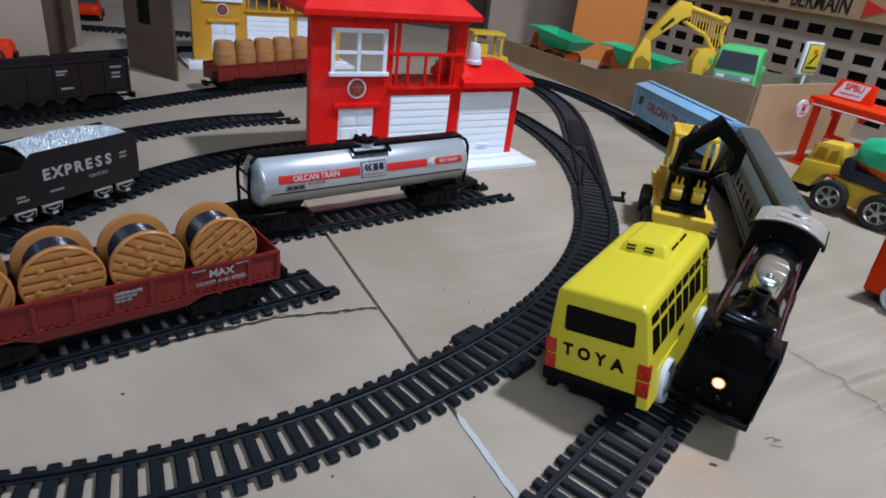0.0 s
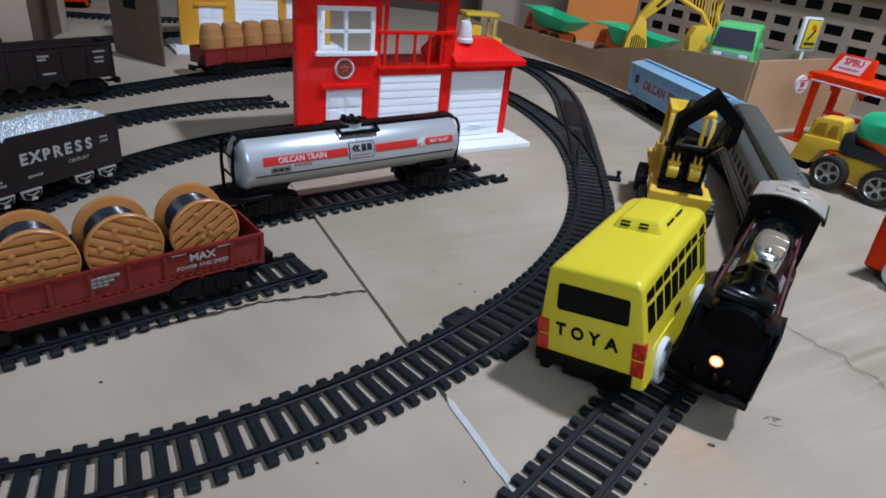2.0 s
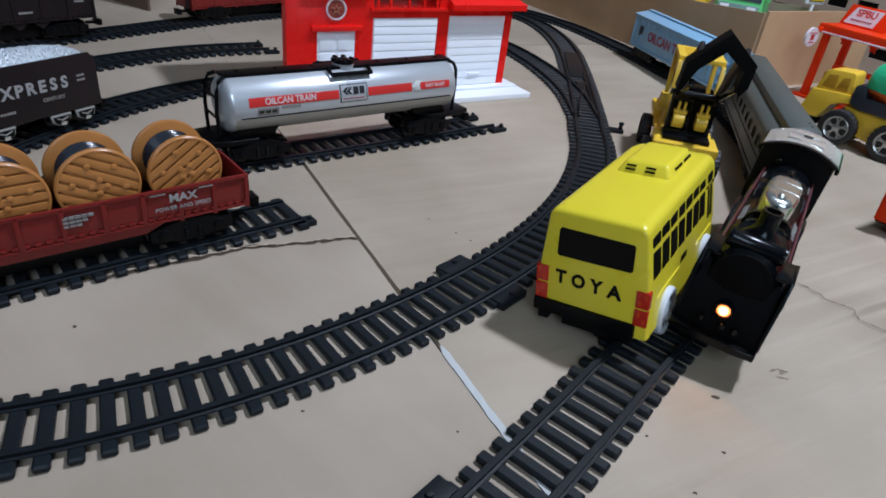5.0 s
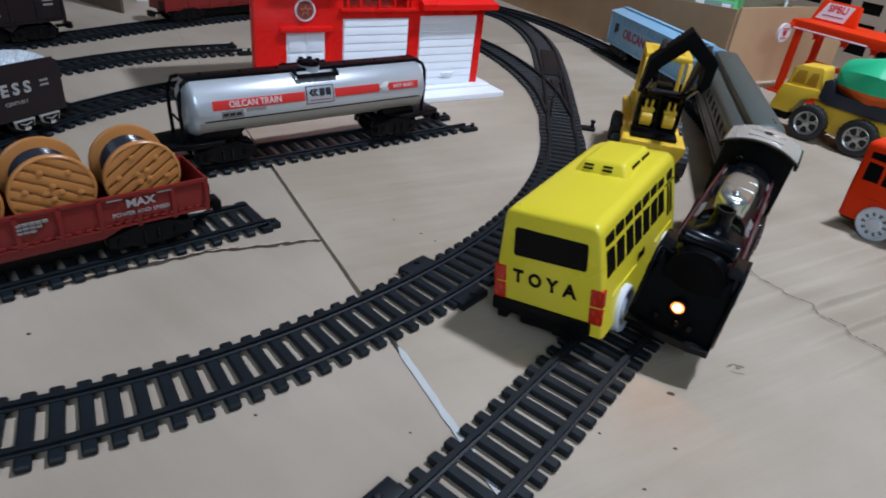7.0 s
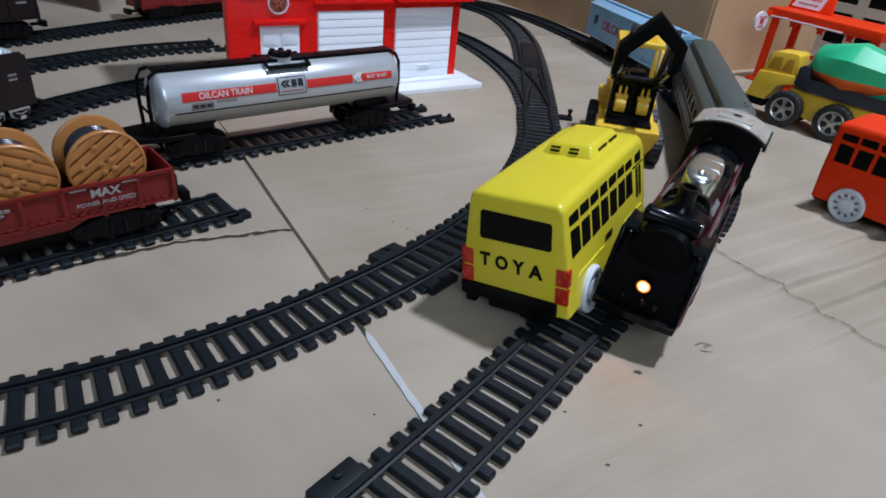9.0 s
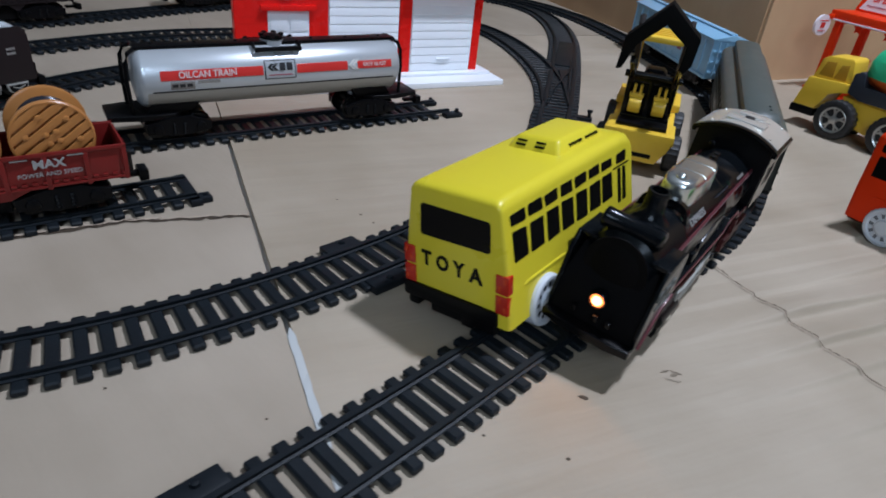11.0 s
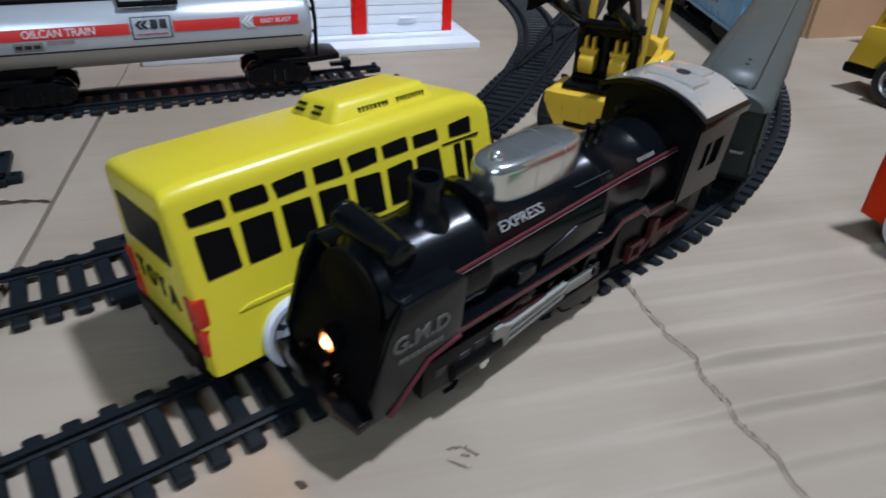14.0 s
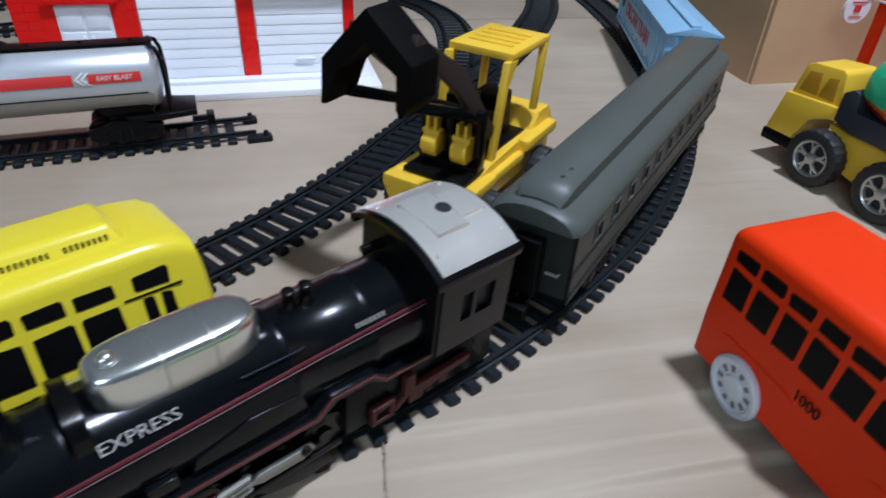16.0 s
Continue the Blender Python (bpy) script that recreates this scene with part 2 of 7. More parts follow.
def prism(bm, pts, axis, lo, hi, bev=0.0):
    """A polygon pushed along an axis. pts: (y, z) for x, (x, z) for y, (x, y) for z."""
    def at(p, h):
        return {"x": (h, p[0], p[1]), "y": (p[0], h, p[1]), "z": (p[0], p[1], h)}[axis]
    a = [bm.verts.new(at(p, lo)) for p in pts]
    b = [bm.verts.new(at(p, hi)) for p in pts]
    n = len(pts)
    fs = [bm.faces.new(a), bm.faces.new(list(reversed(b)))]
    for i in range(n):
        fs.append(bm.faces.new((a[i], b[i], b[(i + 1) % n], a[(i + 1) % n])))
    if bev:
        es = {e for f in fs for e in f.edges}
        bmesh.ops.bevel(bm, geom=list(es), offset=bev, segments=2, affect="EDGES", profile=0.6)
    return bm


def loft(bm, rings, cap=True, closed=True):
    vs = [[bm.verts.new(p) for p in r] for r in rings]
    n = len(rings[0])
    for a, b in zip(vs, vs[1:]):
        for i in range(n if closed else n - 1):
            bm.faces.new((a[i], a[(i + 1) % n], b[(i + 1) % n], b[i]))
    if cap:
        bm.faces.new(list(reversed(vs[0])))
        bm.faces.new(vs[-1])
    return bm


def ring(c, axis, r, seg, ry=None):
    ry = r if ry is None else ry
    out = []
    for i in range(seg):
        a = 2 * math.pi * i / seg
        u, v = r * math.cos(a), ry * math.sin(a)
        out.append({"x": (c[0], c[1] + u, c[2] + v), "y": (c[0] + u, c[1], c[2] + v), "z": (c[0] + u, c[1] + v, c[2])}[axis])
    return out


def turned(bm, c, axis, prof, seg=24):
    """A lathe shape: prof is (distance along the axis, radius)."""
    k = "xyz".index(axis)
    rings = []
    for h, r in prof:
        p = list(c)
        p[k] += h
        rings.append(ring(p, axis, max(r, 1e-5), seg))
    return loft(bm, rings)


def tube(bm, path, r, seg=8):
    pts = [Vector(p) for p in path]
    rings = []
    for i, p in enumerate(pts):
        t = (pts[min(i + 1, len(pts) - 1)] - pts[max(i - 1, 0)]).normalized()
        u = t.cross(Vector((0, 0, 1)) if abs(t.z) < 0.9 else Vector((1, 0, 0))).normalized()
        w = t.cross(u)
        rings.append([p + r * (math.cos(2 * math.pi * j / seg) * u + math.sin(2 * math.pi * j / seg) * w) for j in range(seg)])
    return loft(bm, rings)


def lettering(text, size, mat, parent, m, name="lettering", thick=0.00015, bold=0.0, stretch=1.0):
    """Raised print in the built-in font, centred on the pose m, read along its x."""
    cu = bpy.data.curves.new(name, "FONT")
    cu.body, cu.size, cu.extrude, cu.offset = text, size, thick, bold * size
    cu.align_x, cu.align_y = "CENTER", "CENTER"
    cu.resolution_u = 3
    tmp = bpy.data.objects.new(name, cu)
    scene.collection.objects.link(tmp)
    me = bpy.data.meshes.new_from_object(tmp.evaluated_get(bpy.context.evaluated_depsgraph_get()))
    bpy.data.objects.remove(tmp)
    me.transform(m @ Matrix.Diagonal((stretch, 1, 1, 1)))
    me.materials.clear()
    me.materials.append(mat)
    ob = new(name, me)
    ob.parent = parent
    return ob


def heading(a, b):
    return math.degrees(math.atan2(b[1] - a[1], b[0] - a[0]))

# ---- the room ----


def slab(name, x0, x1, y0, y1, z0, z1, mat, label, category):
    return tagged(link_mesh(name, box(B(), x0, x1, y0, y1, z0, z1), mat, smooth=False), label, category, kind="structure")


slab("floor", -2.6, 2.9, -1.9, 3.6, -0.06, -0.0085, TILE, "pale grey tiled floor under the cardboard sheets", "floor")
# Walls and ceiling are unseen, added to close the room and bounce light.
slab("wall_north", -2.6, 2.9, 3.6, 3.75, -0.06, 2.6, PLASTER, "plain unseen grey wall added for bounced light", "wall")
# Opening and frame are unseen, made up to hold the fill lamp.
bm = B()
for x0, x1, z0, z1 in ((-2.6, -0.4, -0.06, 2.6), (0.9, 2.9, -0.06, 2.6), (-0.4, 0.9, -0.06, 1.0), (-0.4, 0.9, 2.1, 2.6)):
    box(bm, x0, x1, -2.05, -1.9, z0, z1)
tagged(link_mesh("wall_south", bm, PLASTER, smooth=False), "plain unseen wall with an opening made for the fill lamp", "wall", kind="structure")
bm = B()
for x0, x1, z0, z1 in ((-0.4, -0.36, 1.0, 2.1), (0.86, 0.9, 1.0, 2.1), (-0.36, 0.86, 1.0, 1.04), (-0.36, 0.86, 2.06, 2.1), (0.23, 0.27, 1.04, 2.06)):
    box(bm, x0, x1, -2.04, -1.98, z0, z1)
tagged(link_mesh("window_1", bm, CEIL, smooth=False), "unseen white frame added around the fill lamp", "window", kind="structure")
slab("wall_west", -2.75, -2.6, -2.05, 3.75, -0.06, 2.6, PLASTER, "plain unseen grey wall added for bounced light", "wall")
slab("wall_east", 2.9, 3.05, -2.05, 3.75, -0.06, 2.6, PLASTER, "plain unseen grey wall added for bounced light", "wall")
slab("ceiling", -2.75, 3.05, -2.05, 3.75, 2.6, 2.7, CEIL, "plain white ceiling, unseen, added for bounced light", "ceiling")

# Cardboard sheets cover the floor, butted along slanting joints.
GAP_D = Vector((0.520, -0.854))
GAP_N = Vector((0.854, 0.520))


def sheet(name, u0, u1, v0, v1, mat, label, rough_edge=0.0008):
    """A sheet between two slanting joints; u runs across the joints, v along them."""
    o = Vector((0.071, 0.375))
    rnd = random.Random(name)
    n = 90
    side = []
    for (ua, va), (ub, vb) in (((u0, v0), (u0, v1)), ((u0, v1), (u1, v1)), ((u1, v1), (u1, v0)), ((u1, v0), (u0, v0))):
        for i in range(n):
            k = i / n
            u, v = ua + (ub - ua) * k, va + (vb - va) * k
            if abs(u) < 0.01 and v < -0.178:
                u *= 0.08
            j = (0.0 if abs(u) < 0.01 and v < -0.178 else rough_edge) * (noise.noise(Vector((u * 40, v * 40, 3.3))) + 0.5 * (rnd.random() - 0.5))
            p = o + GAP_N * (u + j) + GAP_D * (v + j)
            side.append((p.x, p.y))
    bm = prism(B(), side, "z", -0.0080, 0.0)
    return tagged(link_mesh(name, bm, mat, smooth=False), label, "cardboard", kind="structure")


sheet("ground_sheet_west", -1.7, -0.0012, -1.9, 0.9, BOARD, "flattened beige cardboard sheet with scuffs on the floor")
RIDGES = ((0.049, 0.0020), (0.0785, 0.0038), (0.099, 0.0040), (0.118, 0.0040), (0.139, 0.0032), (0.163, 0.0034), (0.022, 0.0010), (0.187, 0.0024), (0.0640, 0.0010), (0.2085, 0.0014), (0.229, 0.0017), (0.254, 0.0013), (0.276, 0.0016), (0.301, 0.0012))


def ridge_height(u, v):
    """Soft folds that run across the sheet, stronger beyond the crease."""
    z = 0.0
    for k, (vk, h) in enumerate(RIDGES):
        c = vk + 0.0022 * noise.noise(Vector((u * 9, k * 3.1, 0.4)))
        d = v - c
        w = 0.0110 if d < 0 else 0.0022
        side = 0.45 + 0.55 * min(1.0, max(0.0, (u - 0.212) / 0.024))
        z += 1.08 * h * side * math.exp(-(d / w) ** 2) * (0.75 + 0.8 * noise.noise(Vector((u * 14, k * 1.7, 2.2)))) * min(1.0, max(0.0, (u - 0.15) / 0.05)) * max(0.0, min(1.0, (0.62 - u) / 0.1))
    return max(z, 0.0)


def ridged_sheet(name, mat, label):
    """The creased sheet: a fine grid where the folds are, thick at its rim."""
    o = Vector((0.071, 0.375))
    us = [0.0012, 0.05, 0.10] + [0.14 + 0.012 * i for i in range(42)] + [0.8, 1.2, 1.6]
    vs = [-0.47, -0.3, -0.1778, -0.15, -0.06] + [-0.02 + 0.0008 * i for i in range(276)] + [0.202 + 0.0016 * i for i in range(75)] + [0.5, 0.9]
    bm = B()
    grid = []
    for u in us:
        row = []
        for v in vs:
            uu = 0.0001 if u < 0.01 and v < -0.178 else u + (0.0006 * noise.noise(Vector((0.3, v * 40, 3.3))) if u < 0.01 else 0)
            p = o + GAP_N * uu + GAP_D * v
            row.append(bm.verts.new((p.x, p.y, ridge_height(u, v))))
        grid.append(row)
    for i in range(len(us) - 1):
        for j in range(len(vs) - 1):
            bm.faces.new((grid[i][j], grid[i][j + 1], grid[i + 1][j + 1], grid[i + 1][j]))
    rim = [e for e in bm.edges if e.is_boundary]
    ex = bmesh.ops.extrude_edge_only(bm, edges=rim)
    for v in ex["geom"]:
        if isinstance(v, bmesh.types.BMVert):
            v.co.z = -0.0080
    me = link_mesh(name, bm, mat, smooth=True)
    return tagged(me, label, "cardboard", kind="structure")


ridged_sheet("ground_sheet_east", BOARD_R, "creased beige cardboard sheet with soft ridges")
sheet("ground_sheet_north", 0.0012, 1.6, -1.9, -0.4725, BOARD, "flattened beige cardboard sheet behind the toy house")


def ribbon(name, pts, width, z, mat, label, category, folds=False, rag=0.4):
    """A thin uneven strip that lies on the ground."""
    bm = B()
    rnd = random.Random(name)
    left, right = [], []
    for i, p in enumerate(pts):
        a, b = Vector(pts[max(i - 1, 0)]), Vector(pts[min(i + 1, len(pts) - 1)])
        d = (b - a).normalized()
        nrm = Vector((-d.y, d.x))
        w = width * (0.8 + rag * (2 * rnd.random() - 1)) * (0.15 if i in (0, len(pts) - 1) else 1)
        if folds:
            q = Vector(p) - Vector((0.071, 0.375))
            lift = ridge_height(q.dot(GAP_N), q.dot(GAP_D))
        else:
            lift = 0.0
        left.append(bm.verts.new((p[0] + nrm.x * w, p[1] + nrm.y * w, z + lift + 0.0006 * rnd.random())))
        right.append(bm.verts.new((p[0] - nrm.x * w, p[1] - nrm.y * w, z + lift)))
    for i in range(len(pts) - 1):
        bm.faces.new((left[i], left[i + 1], right[i + 1], right[i]))
    return tagged(link_mesh(name, bm, mat, smooth=False), label, category, kind="structure")


def wander(a, b, n, amp, seed):
    rnd = random.Random(seed)
    out = []
    for i in range(n):
        k = i / (n - 1)
        out.append((a[0] + (b[0] - a[0]) * k + rnd.uniform(-amp, amp), a[1] + (b[1] - a[1]) * k + rnd.uniform(-amp, amp)))
    return out


CRACK = ((0.262, 0.490), (0.2904, 0.4435), (0.2984, 0.4270), (0.3047, 0.4183), (0.3140, 0.4050), (0.3182, 0.3956), (0.3227, 0.3880), (0.3330, 0.3749), (0.3480, 0.3520))
ribbon("trim_tear", wander((-0.13, 0.310), (-0.069, 0.355), 12, 0.0012, 4) + wander((-0.066, 0.357), (-0.0135, 0.3968), 20, 0.0010, 15) + wander((-0.0120, 0.3978), (0.042, 0.4225), 22, 0.0010, 5), 0.0016, 0.0003, FLUTE,
       "ragged brown tear along the cardboard beside the track", "tear")
ribbon("trim_tear_edge", wander((-0.0669, 0.3568), (-0.0144, 0.3968), 30, 0.0008, 6) + wander((-0.0120, 0.3980), (0.040, 0.4226), 34, 0.0008, 7), 0.0004, 0.0011, KRAFT_PALE, "pale lifted edge of the cardboard tear", "tear")
ribbon("trim_crease", [q for k, (a, b) in enumerate(((CRACK[i], CRACK[i + 1]) for i in range(len(CRACK) - 1))) for q in wander(a, b, 14, 0.0004, 9 + k)[:-1]], 0.00032, 0.0010, CREASE, "thin brown line along the crease of the cardboard sheet", "crease", True)
# Added pale strip, raised in the gap so the joint's bottom catches light.
ribbon("trim_joint", [(0.071 + GAP_D.x * v, 0.375 + GAP_D.y * v) for v in (-0.19, -0.1, 0.0, 0.1, 0.2, 0.3, 0.4)], 0.0060, -0.0040, TILE, "pale grey strip raised in the joint in place of the floor", "cardboard")
# No tape: an added strip on top stands for the lit floor below.
ribbon("trim_tape", wander((0.0945, 0.3372), (0.162, 0.226), 24, 0.0002, 8), 0.0019, 0.0005, TILE, "pale grey strip laid on the joint in place of the floor below", "strip", rag=0.1)
for k, (px, py, s) in enumerate(((0.2149, 0.3272, 0.0019), (0.2085, 0.2955, 0.0010), (0.1791, 0.2991, 0.0008), (0.1914, 0.2741, 0.0010), (0.1985, 0.2560, 0.0013), (0.1664, 0.2515, 0.0011),
                                 (0.2886, 0.3227, 0.0008), (0.1046, 0.2885, 0.0008), (0.0787, 0.4564, 0.0010), (0.0961, 0.4431, 0.0011), (0.1051, 0.4363, 0.0009), (-0.0601, 0.3192, 0.0012), (0.0454, 0.2886, 0.0009))):
    rnd = random.Random(k)
    bm = B()
    ringpts = [(px + s * (0.5 + 0.6 * rnd.random()) * math.cos(a * math.pi / 5), py + 0.7 * s * (0.5 + 0.6 * rnd.random()) * math.sin(a * math.pi / 5)) for a in range(10)]
    prism(bm, ringpts, "z", 0.0001, 0.0001 + 0.12 * s)
    tagged(link_mesh("crumb", bm, FLUTE), "small brown scrap of torn cardboard on the ground", "scrap", group="scraps on the cardboard")

# Thin brown strips on top outline a dent.
for a, b, seed in (((0.2471, 0.3496), (0.2512, 0.3522), 21), ((0.2512, 0.3522), (0.2558, 0.3505), 22), ((0.2548, 0.3462), (0.2483, 0.3468), 23), ((0.2510, 0.3488), (0.2538, 0.3494), 24)):
    ribbon("trim_dent", wander(a, b, 7, 0.0005, seed), 0.00022, 0.0003, CREASE, "thin brown strokes outlining a small dent in the cardboard", "dent")

# ---- railway tracks ----
TIE_HALF, GAUGE, PITCH, RAIL_TOP = 0.0186, 0.01155, 0.0096, 0.0055


def spline(pts, step):
    """Points at even steps along a smooth curve through pts, each with its heading."""
    p = [Vector((2 * pts[0][0] - pts[1][0], 2 * pts[0][1] - pts[1][1]))] + [Vector(q) for q in pts] + [Vector((2 * pts[-1][0] - pts[-2][0], 2 * pts[-1][1] - pts[-2][1]))]
    dense = []
    for i in range(1, len(p) - 2):
        for j in range(60):
            t = j / 60
            dense.append(0.5 * (2 * p[i] + (p[i + 1] - p[i - 1]) * t + (2 * p[i - 1] - 5 * p[i] + 4 * p[i + 1] - p[i + 2]) * t * t + (3 * p[i] - p[i - 1] - 3 * p[i + 1] + p[i + 2]) * t ** 3))
    dense.append(p[-2])
    out, left = [], 0.0
    for a, b in zip(dense, dense[1:]):
        seg = (b - a).length
        while left <= seg and seg > 0:
            d = (b - a).normalized()
            out.append((a + d * left, d))
            left += step
        left -= seg
    return out


def sleeper_mesh():
    bm = B()
    box(bm, -0.0026, 0.0026, -TIE_HALF, TIE_HALF, 0.0, 0.0032, 0.0007, 1)
    me = bpy.data.meshes.new("sleeper")
    bm.to_mesh(me)
    bm.free()
    me.materials.append(TIE)
    return me


SLEEPER = sleeper_mesh()


def railway(label, pts, plates=(), ends=False, pitch=PITCH, phase=0.0, gauge=GAUGE, slim=1.0):
    run = spline(pts, 0.004)
    tr = thing("railway_track", pose(0, 0, 0), label, "railway track", group="toy railway tracks")
    for side in (-1, 1):
        bm = B()
        prof = ((-0.0021, 0.0030), (0.0021, 0.0030), (0.0021, 0.0036), (0.0009, 0.0040), (0.0012, RAIL_TOP - 0.0010), (0.0012, RAIL_TOP), (-0.0012, RAIL_TOP), (-0.0012, RAIL_TOP - 0.0010), (-0.0009, 0.0040), (-0.0021, 0.0036))
        rings = []
        for q, d in run:
            nrm = Vector((-d.y, d.x))
            rings.append([(q.x + nrm.x * (side * gauge + a), q.y + nrm.y * (side * gauge + a), b) for a, b in prof])
        loft(bm, rings)
        part("rail", bm, TRACK, tr)
    fine = spline(pts, 0.0005)
    for k in range(int((len(fine) * 0.0005 - phase) / pitch)):
        q, d = fine[min(int(round((phase + k * pitch) / 0.0005)), len(fine) - 1)]
        ob = new("sleeper", SLEEPER)
        ob.parent = tr
        ob.matrix_basis = pose(q.x, q.y, 0, 0, 0, math.degrees(math.atan2(d.y, d.x))) @ Matrix.Diagonal((1.0, slim, 1.0, 1.0))
    for s in plates:
        q, d = run[min(int(s / 0.004), len(run) - 1)]
        for side in (-1, 1):
            bm = B()
            box(bm, -0.010, 0.010, side * 0.0182 - 0.0045, side * 0.0182 + 0.0045, 0, 0.0042, 0.0009)
            turned(bm, (0.001, side * 0.0190, 0.0042), "z", ((0, 0.0016), (0.0012, 0.0014), (0.0014, 0.0002)), 10)
            pl = part("joint_plate", bm, TRACK, tr)
            pl.matrix_basis = pose(q.x, q.y, 0, 0, 0, math.degrees(math.atan2(d.y, d.x)))
    if ends == "bar":
        q, d = run[-1]
        bm = box(B(), -0.0045, 0.0016, -TIE_HALF, TIE_HALF, 0, 0.0034, 0.0006)
        box(bm, -0.0045, 0.0075, -0.0165, -0.0085, 0, 0.0034, 0.0006)
        turned(bm, (0.0045, -0.0125, 0.0034), "z", ((0, 0.0014), (0.0012, 0.0012), (0.0014, 0.0002)), 10)
        pl = part("end_clip", bm, TRACK, tr)
        pl.matrix_basis = pose(q.x, q.y, 0, 0, 0, math.degrees(math.atan2(d.y, d.x)))
    elif ends:
        q, d = run[-1]
        for side in (-1, 1):
            bm = B()
            box(bm, -0.006, 0.009 if side < 0 else 0.003, side * 0.0152 - 0.004, side * 0.0152 + 0.004, 0, 0.0034, 0.0007)
            turned(bm, (0.0055 if side < 0 else -0.001, side * 0.0152, 0.0034), "z", ((0, 0.0017), (0.0028, 0.0015), (0.003, 0.0002)), 10)
            pl = part("end_clip", bm, TRACK, tr)
            pl.matrix_basis = pose(q.x, q.y, 0, 0, 0, math.degrees(math.atan2(d.y, d.x)))
    return tr


LOOP_R = ((-115, 0.4301), (-67, 0.4301), (-60, 0.4284), (-54, 0.4268), (-48, 0.4248), (-44, 0.4236), (-38, 0.4231), (-25, 0.4233), (-10, 0.4238), (2.5, 0.4251))
LOOP = []
for k in range(47):
    deg = -115 + 2.5 * k
    r = float(np.interp(deg, [q[0] for q in LOOP_R], [q[1] for q in LOOP_R]))
    LOOP.append((-0.222 + r * math.cos(radians(deg)), 0.652 + r * math.sin(radians(deg))))
railway("black plastic toy track curving beside the yellow bus", LOOP + [(0.2065, 0.70), (0.212, 0.80), (0.2155, 0.90), (0.215, 0.98), (0.204, 1.07), (0.178, 1.15), (0.13, 1.20), (0.06, 1.22)], plates=(0.577,), pitch=0.0094, phase=0.0026, gauge=0.0116, slim=1.022)
railway("black plastic switch branch that curves behind the red house", [(0.205, 0.69), (0.200, 0.76), (0.186, 0.825), (0.165, 0.885), (0.135, 0.945), (0.095, 0.99), (0.04, 1.02)])
MAIN = [(-0.0292, 0.0534), (0.0308, 0.1344), (0.0908, 0.2159), (0.1488, 0.2944), (0.1926, 0.3556)] + [(-0.086 + r * math.cos(radians(a)), 0.73 + r * math.sin(radians(a))) for a, r in ((-44, 0.4530), (-36, 0.4525), (-28, 0.4505), (-20, 0.4485), (-12, 0.4480), (-4, 0.4480), (4, 0.4500))] + [(0.364, 0.80), (0.352, 0.86), (0.338, 0.905), (0.312, 0.985), (0.277, 1.07), (0.235, 1.15), (0.175, 1.215), (0.09, 1.26), (0.0, 1.28)]
railway("black plastic toy track under the locomotive, coach and blue wagon", MAIN, plates=(0.2395,), pitch=0.0096, phase=0.0051, gauge=0.0116, slim=1.01)
T3P, T3D = Vector((0.013, 0.557)), Vector((0.761, 0.649))
T4P, T4D, T4N = Vector((-0.054, 0.384)), Vector((0.729, 0.684)), Vector((-0.684, 0.729))


def along(p, d, s, off=0.0):
    q = p + d * s + Vector((-d.y, d.x)) * off
    return (q.x, q.y)


railway("straight black toy track under the silver tank wagon", [along(T3P, T3D, s) for s in (-0.30, -0.15, 0.0, 0.128)], ends=True)
railway("straight black toy track under the spool wagon", [along(T4P, T4D, s, 0.003) for s in (-0.30, -0.18, -0.05, 0.0790)], ends="bar")
railway("short black toy track that ends before the red house", [(-0.40, 0.42), (-0.31, 0.56), (-0.243, 0.665), (-0.219, 0.703), (-0.181, 0.749), (-0.128, 0.793)], ends=True)
railway("black toy track under the gondola and barrel wagons", [(-0.52, 0.38), (-0.44, 0.525), (-0.366, 0.648), (-0.298, 0.753), (-0.23, 0.876), (-0.168, 0.965), (-0.08, 1.06), (0.02, 1.11)])
railway("black toy track under the express tender", [(-0.235, 0.30), (-0.215, 0.40), (-0.197, 0.482), (-0.188, 0.518), (-0.171, 0.572), (-0.142, 0.628), (-0.110, 0.668), (-0.066, 0.710), (0.0, 0.765), (0.03, 0.79)])
railway("far black toy track behind the gondola wagon", [(-0.62, 0.72), (-0.518, 0.872), (-0.442, 1.011), (-0.36, 1.12), (-0.28, 1.19)])
railway("far black toy track on the pale floor behind", [(-0.72, 1.13), (-0.606, 1.165), (-0.531, 1.188), (-0.432, 1.23), (-0.30, 1.28)])

sw = thing("switch_lever", pose(0.2285, 0.668, 0, 0, 0, 84), "black plastic switch lever beside the track", "track switch")
part("bracket", box(B(), -0.004, 0.004, -0.007, 0.007, 0, 0.003, 0.0006), TRACK, sw)
part("knob", turned(B(), (0, -0.004, 0.003), "z", ((0, 0.0016), (0.004, 0.0016), (0.0046, 0.0024), (0.0062, 0.0022), (0.0066, 0.0004)), 12), TRACK, sw)
frog = thing("switch_plate", pose(0.2105, 0.76, 0, 0, 0, 87), "black plastic switch plate with raised guide rails", "track switch")
part("plate", prism(B(), ((0.070, -0.0105), (0.19, -0.0105), (0.19, 0.0105), (0.070, 0.0105)), "z", 0.0033, 0.0048, 0.0004), TRACK, frog)
part("guide_rail", tube(B(), ((-0.075, 0.0095, 0.0046), (-0.03, 0.006, 0.0050), (0.02, -0.001, 0.0050), (0.07, -0.0095, 0.0046)), 0.0009, 6), TRACK, frog)
part("frog", prism(B(), ((0.012, 0.0004), (0.050, -0.0052), (0.050, 0.0052)), "z", 0.0032, 0.0050, 0.0003), TRACK, frog)
